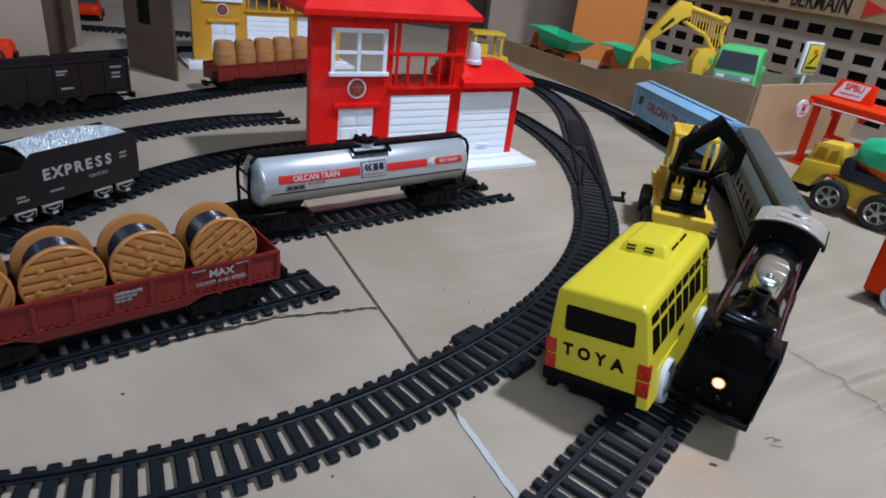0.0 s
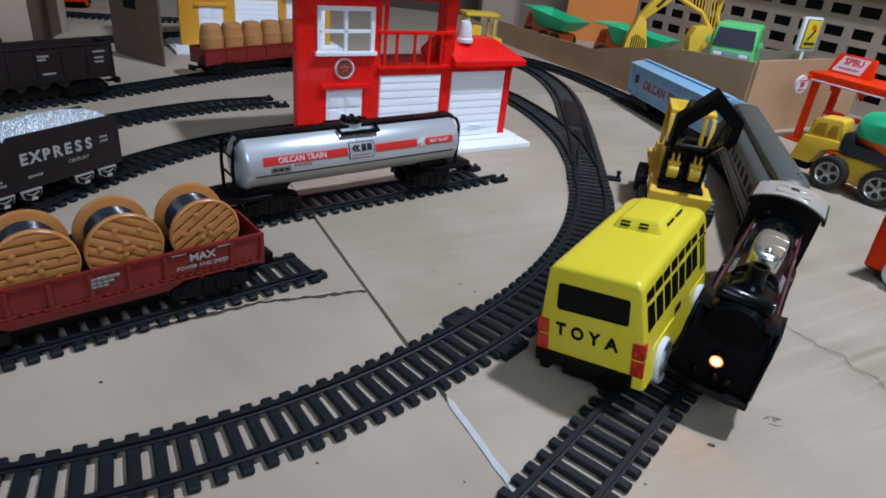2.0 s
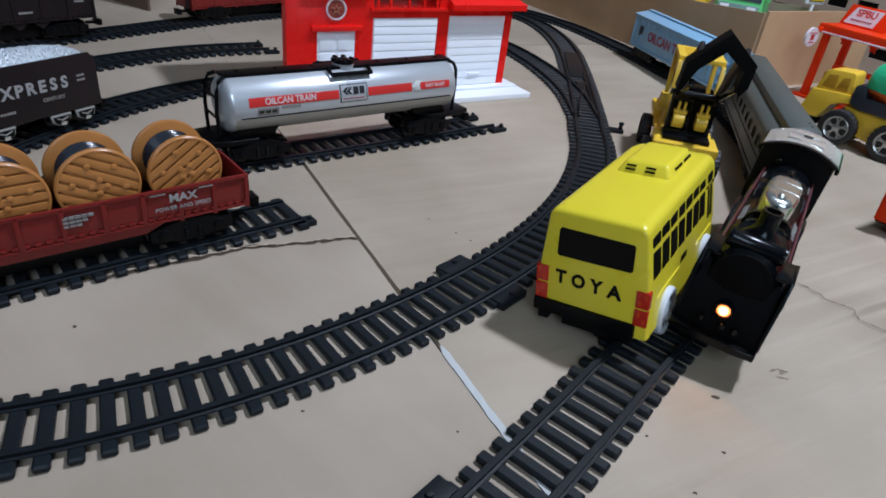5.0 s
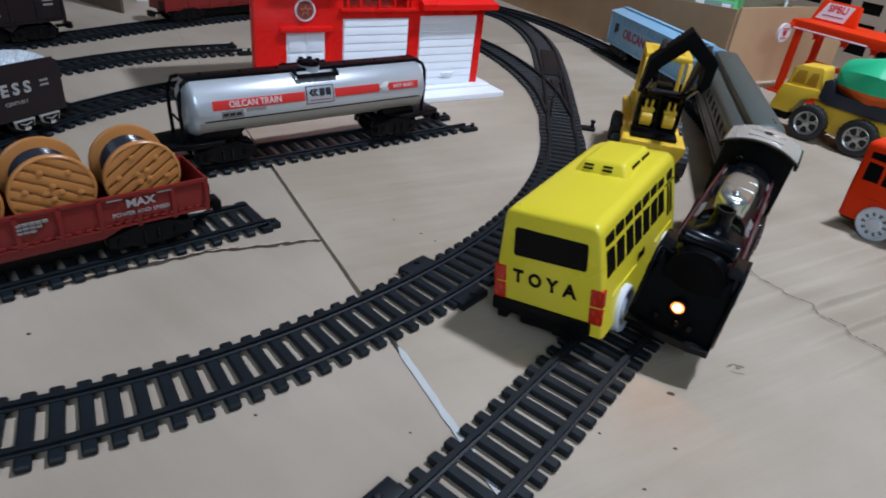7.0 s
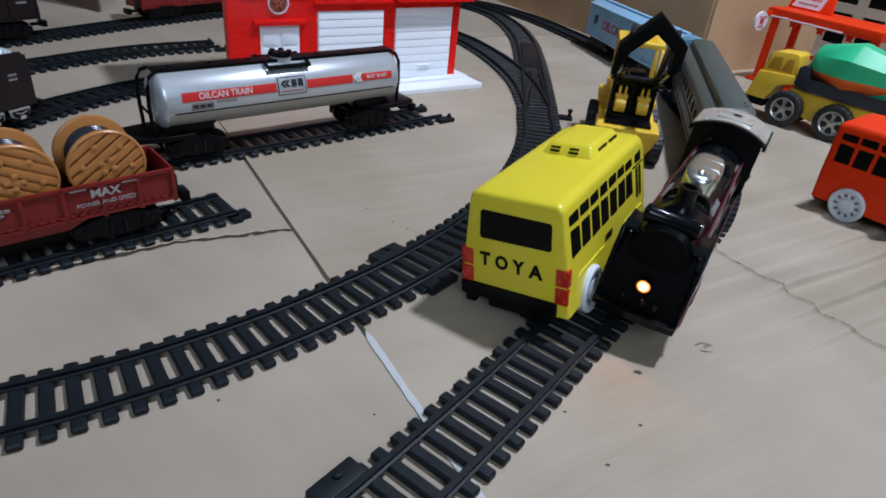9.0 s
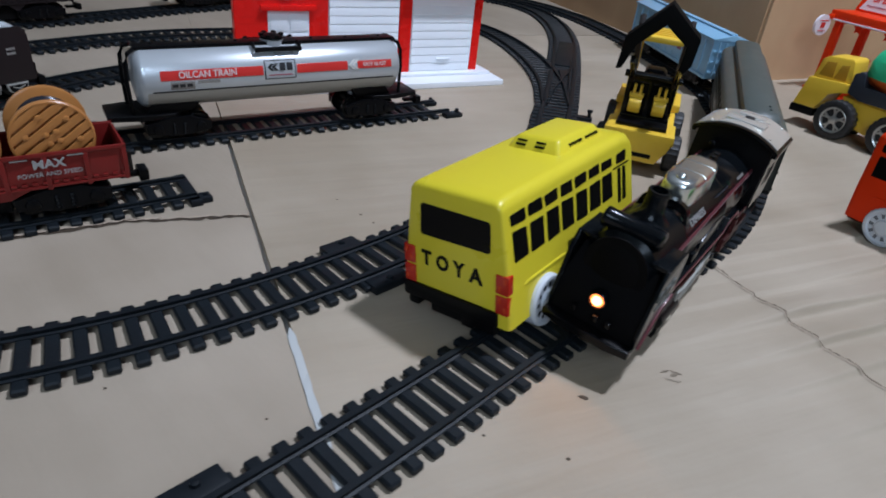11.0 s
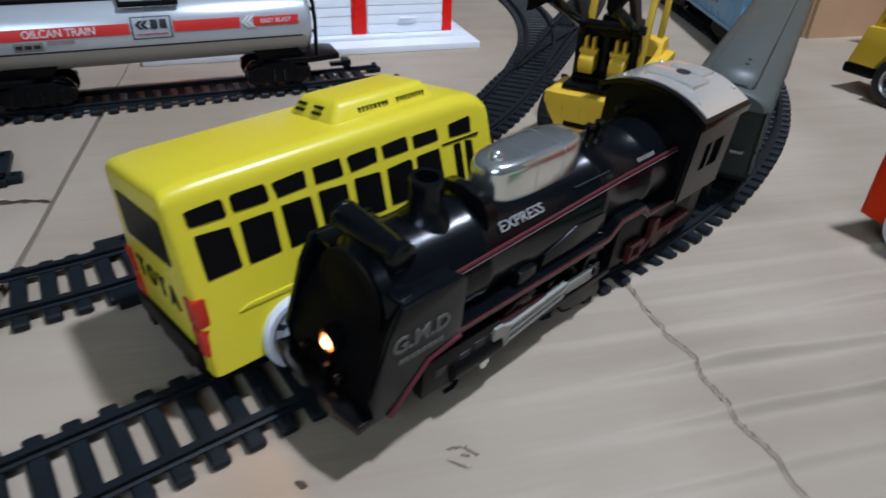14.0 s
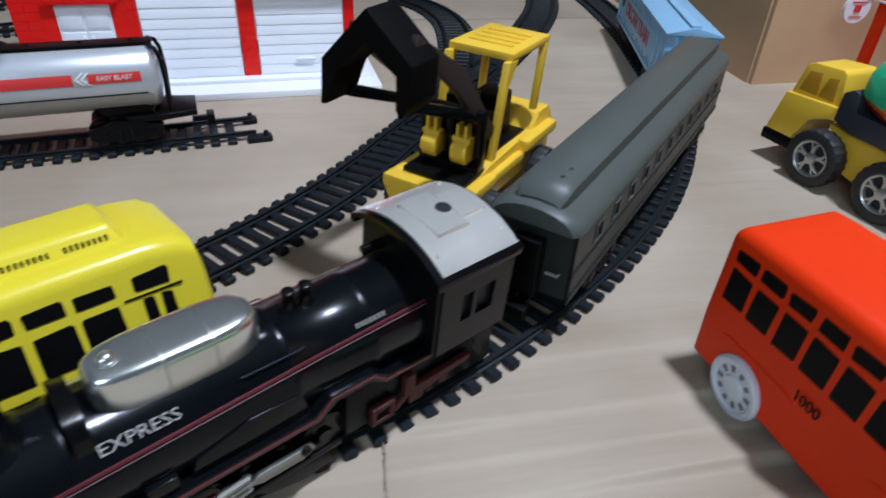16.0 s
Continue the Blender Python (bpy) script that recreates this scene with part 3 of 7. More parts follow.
part("guide_rail", tube(B(), ((-0.060, -0.0080, 0.0046), (0.02, -0.0065, 0.0050), (0.10, -0.0065, 0.0050)), 0.0009, 6), TRACK, frog)

# ---- wheels and bogies ----


def bogie(parent, x, z_top=0.0165, mat=BLACK, half=0.0135, length=0.041):
    bg = part("bogie", box(B(), x - length * 0.22, x + length * 0.22, -half * 0.7, half * 0.7, z_top - 0.005, z_top, 0.0008), mat, parent)
    for side in (-1, 1):
        bm = B()
        y0, y1 = side * (half + 0.0006), side * (half + 0.0036)
        prism(bm, ((x - length / 2, 0.0110), (x - length / 2, 0.0170), (x - length * 0.3, 0.0185), (x - length * 0.2, 0.0205), (x + length * 0.2, 0.0205), (x + length * 0.3, 0.0185), (x + length / 2, 0.0170), (x + length / 2, 0.0110),
                   (x + length * 0.26, 0.0105), (x + length * 0.16, 0.0088), (x - length * 0.16, 0.0088), (x - length * 0.26, 0.0105)), "y", min(y0, y1), max(y0, y1), 0.0004)
        for k in (-0.08, 0.08):
            turned(bm, (x + k * length, y1, 0.0100), "z", [(0.0009 * i, 0.0014 if i % 2 else 0.0010) for i in range(9)], 8)
        for k in (-0.33, 0.33):
            turned(bm, (x + k * length, y1 - side * 0.0002, 0.0138), "y", ((0, 0.0034), (side * 0.0012, 0.0030), (side * 0.0018, 0.0008)), 12)
        part("side_frame", bm, mat, bg)
    for k in (-0.33, 0.33):
        bm = B()
        for side in (-1, 1):
            turned(bm, (x + k * length, side * (GAUGE - 0.0018), 0.0138), "y", ((-0.0016 * side, 0.0080), (0.0010 * side, 0.0080), (0.0012 * side, 0.0071), (0.0030 * side, 0.0070)), 20)
        turned(bm, (x + k * length, -0.011, 0.0138), "y", ((0, 0.0012), (0.022, 0.0012)), 8)
        part("wheelset", bm, GLOSSBLACK, bg)
    return bg


def coupler(parent, x, sgn, z=0.0125, mat=BLACK):
    bm = B()
    box(bm, min(x, x + sgn * 0.010), max(x, x + sgn * 0.010), -0.0022, 0.0022, z - 0.0012, z + 0.0012, 0.0004)
    box(bm, x + sgn * 0.0115 - 0.0025, x + sgn * 0.0115 + 0.0025, -0.005, 0.005, z - 0.003, z + 0.003, 0.0008)
    part("coupler", bm, mat, parent)


# ---- the steam locomotive ----


def locomotive(m):
    L = thing("steam_locomotive", m, "black toy steam locomotive with silver dome, lit headlight and red pinstripes", "locomotive")
    # Boiler with bands, its axis along x at z 0.044.
    boiler = part("boiler", turned(B(), (0, 0, 0.0425), "x", ((-0.006, 0.004), (-0.0055, 0.0125), (-0.003, 0.0152), (0.002, 0.0159), (0.0265, 0.0159), (0.027, 0.0161), (0.029, 0.0161), (0.0295, 0.0159), (0.080, 0.0160), (0.0803, 0.0162), (0.0825, 0.0162), (0.0828, 0.0160), (0.106, 0.0161), (0.1063, 0.0163), (0.1085, 0.0163), (0.1088, 0.0162), (0.131, 0.0163)), 40), LOCOBLACK, L)
    door = B()
    turned(door, (-0.0058, 0, 0.0435), "x", ((0, 0.0112), (-0.0012, 0.0108), (-0.0020, 0.0085), (-0.0026, 0.004), (-0.0027, 0.0003)), 32)
    turned(door, (-0.0066, 0, 0.0435), "x", ((0, 0.0128), (-0.0008, 0.0128), (-0.0008, 0.0118)), 32)
    part("smokebox_door", door, MATTEBLACK, boiler)
    part("feedwater_heater", turned(B(), (0.0002, -0.0120, 0.0585), "y", ((0, 0.0025), (0.0006, 0.0040), (0.0024, 0.0042), (0.0030, 0.0039), (0.0225, 0.0039), (0.0230, 0.0042), (0.0244, 0.0040), (0.025, 0.0025)), 24), LOCOBLACK, L, "glossy black horizontal cylinder")
    st = part("chimney", turned(B(), (0.0172, 0.0005, 0.0558), "z", ((0, 0.0088), (0.0022, 0.0066), (0.0045, 0.0047), (0.0105, 0.0042), (0.0128, 0.0046), (0.0136, 0.0044), (0.0136, 0.0032), (0.0095, 0.0030)), 28), LOCOBLACK, L)
    rings = []
    for y, z in ((-0.0112, 0.0548), (-0.0098, 0.0590), (-0.0070, 0.0612), (0.0, 0.0622), (0.0070, 0.0612), (0.0098, 0.0590), (0.0112, 0.0548)):
        rings.append([(0.0296, y, z - 0.0030), (0.0342, y, z - 0.0030), (0.0340, y, z), (0.0300, y, z + 0.0004)])
    bm = loft(B(), rings)
    part("boiler_strap", bm, GLOSSBLACK, L)
    # The silver dome casing: a long rounded loaf.
    rings = []
    n = 36
    for z, k in ((0.0545, 1.0), (0.0600, 0.995), (0.0648, 0.985), (0.0660, 0.960), (0.0669, 0.905), (0.0674, 0.83), (0.0677, 0.60), (0.0678, 0.25)):
        r = []
        for i in range(n):
            a = 2 * math.pi * i / n
            ex, ey = math.copysign(abs(math.cos(a)) ** 0.55, math.cos(a)), math.copysign(abs(math.sin(a)) ** 0.62, math.sin(a))
            r.append((0.0572 + 0.0208 * ex * (0.25 + 0.75 * k), 0.0079 * ey * k, z))
        rings.append(r)
    dome = part("dome_casing", loft(B(), rings), SILVER, L, "bright silver dome casing")
    for x in (0.0525, 0.0645):
        part("dome_seam", tube(B(), [(x, 0.0081 * s, z) for s, z in ((-0.98, 0.0580), (-0.965, 0.0650), (-0.90, 0.0667), (-0.78, 0.0675), (0, 0.0678), (0.78, 0.0675), (0.90, 0.0667), (0.965, 0.0650), (0.98, 0.0580))], 0.00026, 6), SILVER, dome)
    part("dome_bolt", turned(B(), (0.0425, 0, 0.0676), "z", ((0, 0.0027), (0.0004, 0.0026), (0.0004, 0.0021), (0.0010, 0.0019), (0.0016, 0.0013), (0.0019, 0.0006), (0.0020, 0.0001)), 20), SILVER, dome)
    part("dome_skirt", turned(B(), (0.0575, 0, 0.0535), "z", ((0, 0.0125), (0.0022, 0.0104)), 32), GLOSSBLACK, dome)
    dome.children[-1].scale = (1.98, 0.83, 1)
    dome.children[-1].location = (0.0575 * (1 - 1.98), 0, 0)
    for x in (0.0880, 0.0932):
        part("safety_valve", turned(B(), (x, 0, 0.0585), "z", ((0, 0.0024), (0.0012, 0.0016), (0.0052, 0.0015), (0.0058, 0.0019), (0.0066, 0.0018), (0.0070, 0.0009)), 14), GLOSSBLACK, L)
    part("whistle", turned(B(), (0.118, 0.0085, 0.0600), "x", ((0, 0.0012), (0.0003, 0.0017), (0.0085, 0.0017), (0.009, 0.0008)), 12), GLOSSBLACK, L)
    # Running boards, lower on the cylinders and stepped up behind.
    for side in (-1, 1):
        y0, y1 = sorted((side * 0.0120, side * 0.0186))
        bm = B()
        prism(bm, ((0.014, 0.0335), (0.084, 0.0335), (0.0895, 0.0385), (0.1045, 0.0385), (0.1095, 0.0338), (0.131, 0.0335), (0.131, 0.0310), (0.1085, 0.0312), (0.1035, 0.0355), (0.0915, 0.0355), (0.086, 0.0305), (0.014, 0.0305)), "y", y0, y1, 0.0003)
        rb = part("running_board", bm, LOCOBLACK, L)
        bm = B()
        a, b = sorted((side * 0.0186, side * 0.0190))
        prism(bm, ((0.014, 0.0327), (0.0843, 0.0327), (0.0898, 0.0377), (0.1042, 0.0377), (0.1090, 0.0331), (0.130, 0.0327), (0.130, 0.0319), (0.1086, 0.0322), (0.1037, 0.0367), (0.0904, 0.0367), (0.0849, 0.0317), (0.014, 0.0317)), "y", a, b)
        part("pinstripe", bm, OXIDE, rb, "dull red pinstripe")
        bm = B()
        tube(bm, ((0.014, side * 0.0148, 0.0491), (0.090, side * 0.0137, 0.0514), (0.128, side * 0.0134, 0.0520)), 0.00055, 6)
        part("handrail", bm, OXIDE, L, "dull red boiler stripe")
        part("stripe_edge", tube(B(), ((0.014, side * 0.0153, 0.0482), (0.090, side * 0.0143, 0.0505), (0.128, side * 0.0141, 0.0511)), 0.0002, 6), PINKLINE, L, "thin pale pink line")
        part("boiler_pipe", tube(B(), ((0.0680, side * 0.0112, 0.0545), (0.0685, side * 0.0118, 0.0548), (0.0850, side * 0.0119, 0.0549), (0.0856, side * 0.0112, 0.0545)), 0.00026, 6), NAVY, L)
        bm = B()
        prism(bm, ((0.050, 0.0330), (0.0845, 0.0330), (0.0815, 0.0432), (0.0665, 0.0440), (0.052, 0.0395)), "y", *sorted((side * 0.0125, side * 0.0166)), 0.0006)
        part("air_tank", bm, LOCOBLACK, L)
        part("valve_box", box(B(), 0.0395, 0.0470, *sorted((side * 0.0135, side * 0.0176)), 0.0330, 0.0388, 0.0005), LOCOBLACK, L)
        # Deflector plate that runs down to the pilot.
        bm = B()
        a, b = sorted((side * 0.0176, side * 0.0192))
        prism(bm, ((-0.0060, 0.0515), (0.0135, 0.0520), (0.0150, 0.0505), (0.0150, 0.0305), (0.0040, 0.0298), (-0.0090, 0.0166), (-0.0135, 0.0168), (-0.0150, 0.0250), (-0.0095, 0.0440)), "y", a, b, 0.0004)
        df = part("smoke_deflector", bm, LOCOBLACK, L)
        bm = B()
        tube(bm, ((0.0150, side * 0.0195, 0.0312), (0.0038, side * 0.0195, 0.0294), (-0.0088, side * 0.0195, 0.0160)), 0.0006, 6)
        part("pinstripe", bm, OXIDE, df, "dull red pinstripe")
        part("deflector_shelf", box(B(), -0.0050, 0.0135, *sorted((side * 0.0112, side * 0.0180)), 0.0498, 0.0516, 0.0004), LOCOBLACK, df)
        mm = pose(0.0006, -0.0194, 0.0402, 90, 0, 0) if side < 0 else pose(0.0006, 0.0194, 0.0402, 90, 0, 180)
        lettering("G.M.D", 0.0070, PRINTGREY, df, mm, bold=0.02)
        bm = B()
        a, b = sorted((side * 0.0192, side * 0.0195))
        for i in range(8):
            box(bm, -0.0065 + i * 0.0019, -0.0051 + i * 0.0019, a, b, 0.0338, 0.0352)
        part("print_bar", bm, PRINTGREY, df)
        # Cylinder block, slide bars and rods.
        bm = B()
        a, b = sorted((side * 0.0145, side * 0.0187))
        box(bm, 0.0030, 0.0330, a, b, 0.0130, 0.0265, 0.0009)
        turned(bm, (0.0135, side * 0.0165, 0.0165), "x", ((0, 0.0030), (0.0006, 0.0042), (0.020, 0.0042), (0.0206, 0.0030)), 18)
        cb = part("cylinder_block", bm, BLACK, L)
        bm = B()
        a, b = sorted((side * 0.0178, side * 0.0196))
        prism(bm, ((0.0300, 0.0142), (0.0372, 0.0140), (0.0372, 0.0228), (0.0345, 0.0226), (0.0338, 0.0240), (0.0300, 0.0242)), "y", a, b, 0.0003)
        sb = part("slide_bar_bracket", bm, DULLWHITE, L, "dull white slide bar bracket")
        for za, zb in ((0.0214, 0.0234), (0.0187, 0.0212), (0.0156, 0.0184)):
            part("slide_bar", prism(B(), ((0.0370, za - 0.0007), (0.0560, zb - 0.0007), (0.0634, zb + 0.0004), (0.0634, zb + 0.0014), (0.0550, zb + 0.0005), (0.0370, za + 0.0005)), "y", a, b), DULLWHITE, sb)
        part("piston_rod", prism(B(), ((0.0330, 0.0236), (0.0545, 0.0232), (0.0545, 0.0244), (0.0330, 0.0250)), "y", *sorted((side * 0.0172, side * 0.0186)), 0.0002), RUNGEAR, L)
        part("main_rod", prism(B(), ((0.0632, 0.0196), (0.0668, 0.0180), (0.0795, 0.0176), (0.0838, 0.0198), (0.0826, 0.0222), (0.0660, 0.0224)), "y", *sorted((side * 0.0172, side * 0.0186)), 0.0003), DULLWHITE, L, "dull white main rod")
        part("rod_pin", turned(B(), (0.0806, side * 0.0184, 0.0212), "y", ((0, 0.0018), (side * 0.0010, 0.0016), (side * 0.0013, 0.0004)), 12), BLACK, L)
        part("brake_hanger", prism(B(), ((0.0600, 0.0180), (0.0690, 0.0085), (0.0800, 0.0058), (0.0910, 0.0062), (0.0885, 0.0125), (0.0720, 0.0150)), "y", *sorted((side * 0.0160, side * 0.0174)), 0.0003), BLACK, L)
        # Black backing added behind the truck bars so the gaps look dark.
        part("trailing_frame", box(B(), 0.0960, 0.1500, *sorted((side * 0.0120, side * 0.0160)), 0.0120, 0.0312, 0.0005), BLACK, L)
        for x, z in ((0.0075, 0.0205), (0.0165, 0.0205), (0.0225, 0.0215), (0.0285, 0.0215)):
            part("block_slot", box(B(), x, x + 0.0042, *sorted((side * 0.0185, side * 0.0189)), z - 0.0016, z + 0.0016, 0.0002), INK, cb)
        part("drain_pipe", tube(B(), ((0.0170, side * 0.0186, 0.0120), (0.0150, side * 0.0190, 0.0105), (0.0120, side * 0.0186, 0.0100)), 0.0008, 6), BLACK, cb)
        part("valve_bolt", turned(B(), (0.0265, side * 0.0188, 0.0135), "y", ((0, 0.0020), (side * 0.0015, 0.0019), (side * 0.0019, 0.0010)), 12), SILVER, cb)
        for x, r in ((0.050, 0.0092), (0.070, 0.0092), (0.090, 0.0092), (0.112, 0.0070)):
            bm = B()
            turned(bm, (x, side * 0.0124, 0.0060 + r * 0.98), "y", ((-0.0012 * side, r), (0.0012 * side, r), (0.0014 * side, r * 0.84), (0.0004 * side, r * 0.78), (0.0004 * side, r * 0.3), (0.0016 * side, r * 0.26)), 28)
            part("driving_wheel", bm, GLOSSBLACK, L)
        bm = B()
        a, b = sorted((side * 0.0168, side * 0.0182))
        prism(bm, ((0.0480, 0.0138), (0.093, 0.0138), (0.093, 0.0160), (0.0480, 0.0160)), "y", a, b, 0.0003)
        part("coupling_rod", bm, BLACK, L)
        bm = B()
        a, b = sorted((side * 0.0165, side * 0.0188))
        prism(bm, ((0.1187, 0.0135), (0.1245, 0.0135), (0.1245, 0.0170), (0.1450, 0.0190), (0.1450, 0.0212), (0.1300, 0.0208), (0.1205, 0.0206), (0.1205, 0.0272), (0.1165, 0.0272), (0.1165, 0.0195), (0.1187, 0.0195)), "y", a, b, 0.0003)
        tt = part("trailing_truck", bm, RUNGEAR, L, "dull red trailing truck frame")
        for x0, x1, z0, z1 in ((0.1040, 0.1056, 0.0125, 0.0205), (0.1056, 0.1130, 0.0187, 0.0205), (0.1056, 0.1126, 0.0125, 0.0143), (0.1108, 0.1126, 0.0143, 0.0187), (0.1310, 0.1345, 0.0148, 0.0178)):
            part("truck_bar", box(B(), x0, x1, a, b, z0, z1, 0.0003), RUNGEAR, tt)
        part("truck_brace", prism(B(), ((0.1120, 0.0150), (0.1135, 0.0135), (0.1195, 0.0195), (0.1180, 0.0208)), "y", a, b, 0.0003), RUNGEAR, tt)
        lettering("EXPRESS", 0.0043, PRINTMID, boiler, pose(0.0430, side * 0.0120, 0.0537, 47, 0, 0 if side < 0 else 180), bold=0.0, stretch=1.16)
        bm = B()
        for i in range(7):
            box(bm, -0.0052 + i * 0.0015, -0.0043 + i * 0.0015, -0.0007, 0.0007, 0.0, 0.00022)
        bm.transform(pose(0.107, side * 0.0121, 0.0535, 47, 0, 0 if side < 0 else 180))
        part("print_bar", bm, PRINTDIM, boiler)
    # Front face, pilot and headlight.
    bm = B()
    rings = []
    for x, z, hy in ((-0.0140, 0.0166, 0.0178), (-0.0136, 0.0240, 0.0178), (-0.0096, 0.0350, 0.0178), (-0.0034, 0.0470, 0.0155)):
        rings.append([(x, -hy, z), (x, hy, z), (x + 0.003, hy, z), (x + 0.003, -hy, z)])
    loft(bm, rings)
    fr = part("front_plate", bm, MATTEBLACK, L)
    bm = B()
    prism(bm, ((-0.0185, -0.0190), (-0.0130, -0.0190), (-0.0130, 0.0190), (-0.0185, 0.0190), (-0.0200, 0.0100), (-0.0200, -0.0100)), "z", 0.0160, 0.0194, 0.0006)
    part("buffer_beam", bm, GLOSSBLACK, fr)
    bm = B()
    turned(bm, (-0.0095, 0.0004, 0.0309), "x", ((0, 0.0040), (-0.0042, 0.0038), (-0.0048, 0.0032), (-0.0040, 0.0030)), 24)
    part("headlight_ring", bm, LOCOBLACK, fr)
    part("headlight_bulb", turned(B(), (-0.0134, 0.0004, 0.0309), "x", ((0, 0.0020), (-0.0010, 0.0018), (-0.0017, 0.0011), (-0.0020, 0.0002)), 18), BULB, fr, "lit warm headlight bulb")
    # Emissive ring puts the orange fringe of glow around the bulb.
    part("headlight_reflector", turned(B(), (-0.0132, 0.0004, 0.0309), "x", ((0, 0.0029), (-0.0006, 0.0028), (-0.0004, 0.0002)), 20), BULBRIM, fr, "glowing ring that paints the bulb's orange fringe")
    bm = B()
    for y in (-0.0085, -0.0030, 0.0065):
        box(bm, -0.0170, -0.0140, y, y + 0.0022, 0.0235, 0.0262, 0.0004)
    part("step_bracket", bm, GLOSSBLACK, fr)
    part("frame_block", box(B(), -0.004, 0.150, -0.0085, 0.0085, 0.0150, 0.0300, 0.001), BLACK, L)
    # Cab with arched roof and side windows.
    for side in (-1, 1):
        a, b = sorted((side * 0.0178, side * 0.0196))
        bm = B()
        xs, zs = (0.1275, 0.1362, 0.1408, 0.1426, 0.1502, 0.1575), (0.0310, 0.0418, 0.0528, 0.0652)
        for i in range(5):
            for k in range(3):
                if not (i in (1, 3) and k == 1):
                    box(bm, xs[i], xs[i + 1], a, b, zs[k], zs[k + 1])
        bmesh.ops.remove_doubles(bm, verts=bm.verts, dist=1e-6)
        cs = part("cab_side", bm, LOCOBLACK, L)
        # Black panel added behind the openings so the cab interior looks dark.
        part("cab_window", box(B(), 0.1345, 0.1522, *sorted((side * 0.0168, side * 0.0176)), 0.0402, 0.0540), INK, cs, "dark panel added behind the cab window openings")
    # The arch of the roof: centre at z 0.0315, radius 0.040.
    def vault(r, half, step, back=False):
        n = int(round(2 * half / step))
        out = [(r * math.sin(radians(-half + 2 * half * k / n)) , 0.0315 + r * math.cos(radians(-half + 2 * half * k / n))) for k in range(n + 1)]
        return out[::-1] if back else out
    part("cab_front", prism(B(), [(-0.0190, 0.0310), (0.0190, 0.0310), (0.0190, 0.0600)] + vault(0.0382, 29.0, 4.5, True) + [(-0.0190, 0.0600)], "x", 0.1258, 0.1280), BLACK, L)
    part("cab_roof_edge", prism(B(), vault(0.0397, 33.4, 4.0) + vault(0.0380, 33.4, 4.0, True), "x", 0.1230, 0.1572), GLOSSBLACK, L)
    for side in (-1, 1):
        part("eaves_strip", box(B(), 0.1230, 0.1572, *sorted((side * 0.0200, side * 0.0220)), 0.0618, 0.0646, 0.0003), GLOSSBLACK, L)
    roof = part("cab_roof", prism(B(), vault(0.0401, 31.0, 4.0) + vault(0.0391, 31.0, 4.0, True), "x", 0.1256, 0.1562), PALEMETAL, L, "pale metallic arched cab roof")
    bm = B()
    box(bm, 0.1322, 0.1442, -0.0100, 0.0100, 0.0702, 0.0719, 0.0003)
    box(bm, 0.1442, 0.1535, -0.0066, 0.0066, 0.0702, 0.0722, 0.0003)
    hatch = part("roof_hatch", bm, PALEMETAL, roof)
    # Solid black disc puts the hole's darkness into colour.
    part("roof_hole", turned(B(), (0.1424, 0.0, 0.0714), "z", ((0, 0.0026), (0.0008, 0.0026)), 20), INK, hatch, "black disc standing for the round hole")
    for x in (0.1282, 0.1538):
        for side in (-1, 1):
            part("roof_rivet", turned(B(), (x, side * 0.0150, 0.0680), "z", ((0, 0.0008), (0.0010, 0.0008), (0.0014, 0.0003)), 10), PALEMETAL, roof)
    bm = B()
    box(bm, 0.126, 0.1580, -0.0172, 0.0172, 0.0305, 0.0338, 0.0004)
    # Lower black box is added width and depth to hide the lit gap below.
    box(bm, 0.128, 0.1580, -0.0160, 0.0160, 0.0090, 0.0310, 0.0006)
    part("cab_floor", bm, BLACK, L)
    coupler(L, 0.160, 1)
    return L


LH = Vector((0.487, 0.873)).normalized()
locomotive(pose(0.2194, 0.3607, 0.0004, 4.5, 0, math.degrees(math.atan2(LH.y, LH.x))))
hl = Vector((0.2212, 0.3597)) - LH * 0.021
lamp("headlight_glow", "SPOT", look((hl.x, hl.y, 0.031), (hl.x - 0.05, hl.y - 0.09, 0.0)), 0.014, (1.0, 0.5, 0.22), 0.002).data.spot_size = radians(120)
# ---- toy buses ----


def rounded(x, hy, z0, z1, r, n=5, top_in=0.0):
    """A section across a bus: straight sides that lean in, round upper corners."""
    pts = [(x, -hy, z0), (x, -hy + top_in * 0.2, z0 + (z1 - z0) * 0.35), (x, -hy + top_in, z1 - r)]
    for i in range(1, n + 1):
        a = math.pi / 2 * i / n
        pts.append((x, -hy + top_in + r * (1 - math.cos(a)), z1 - r + r * math.sin(a)))
    return pts + [(px, -py, pz) for px, py, pz in reversed(pts)]


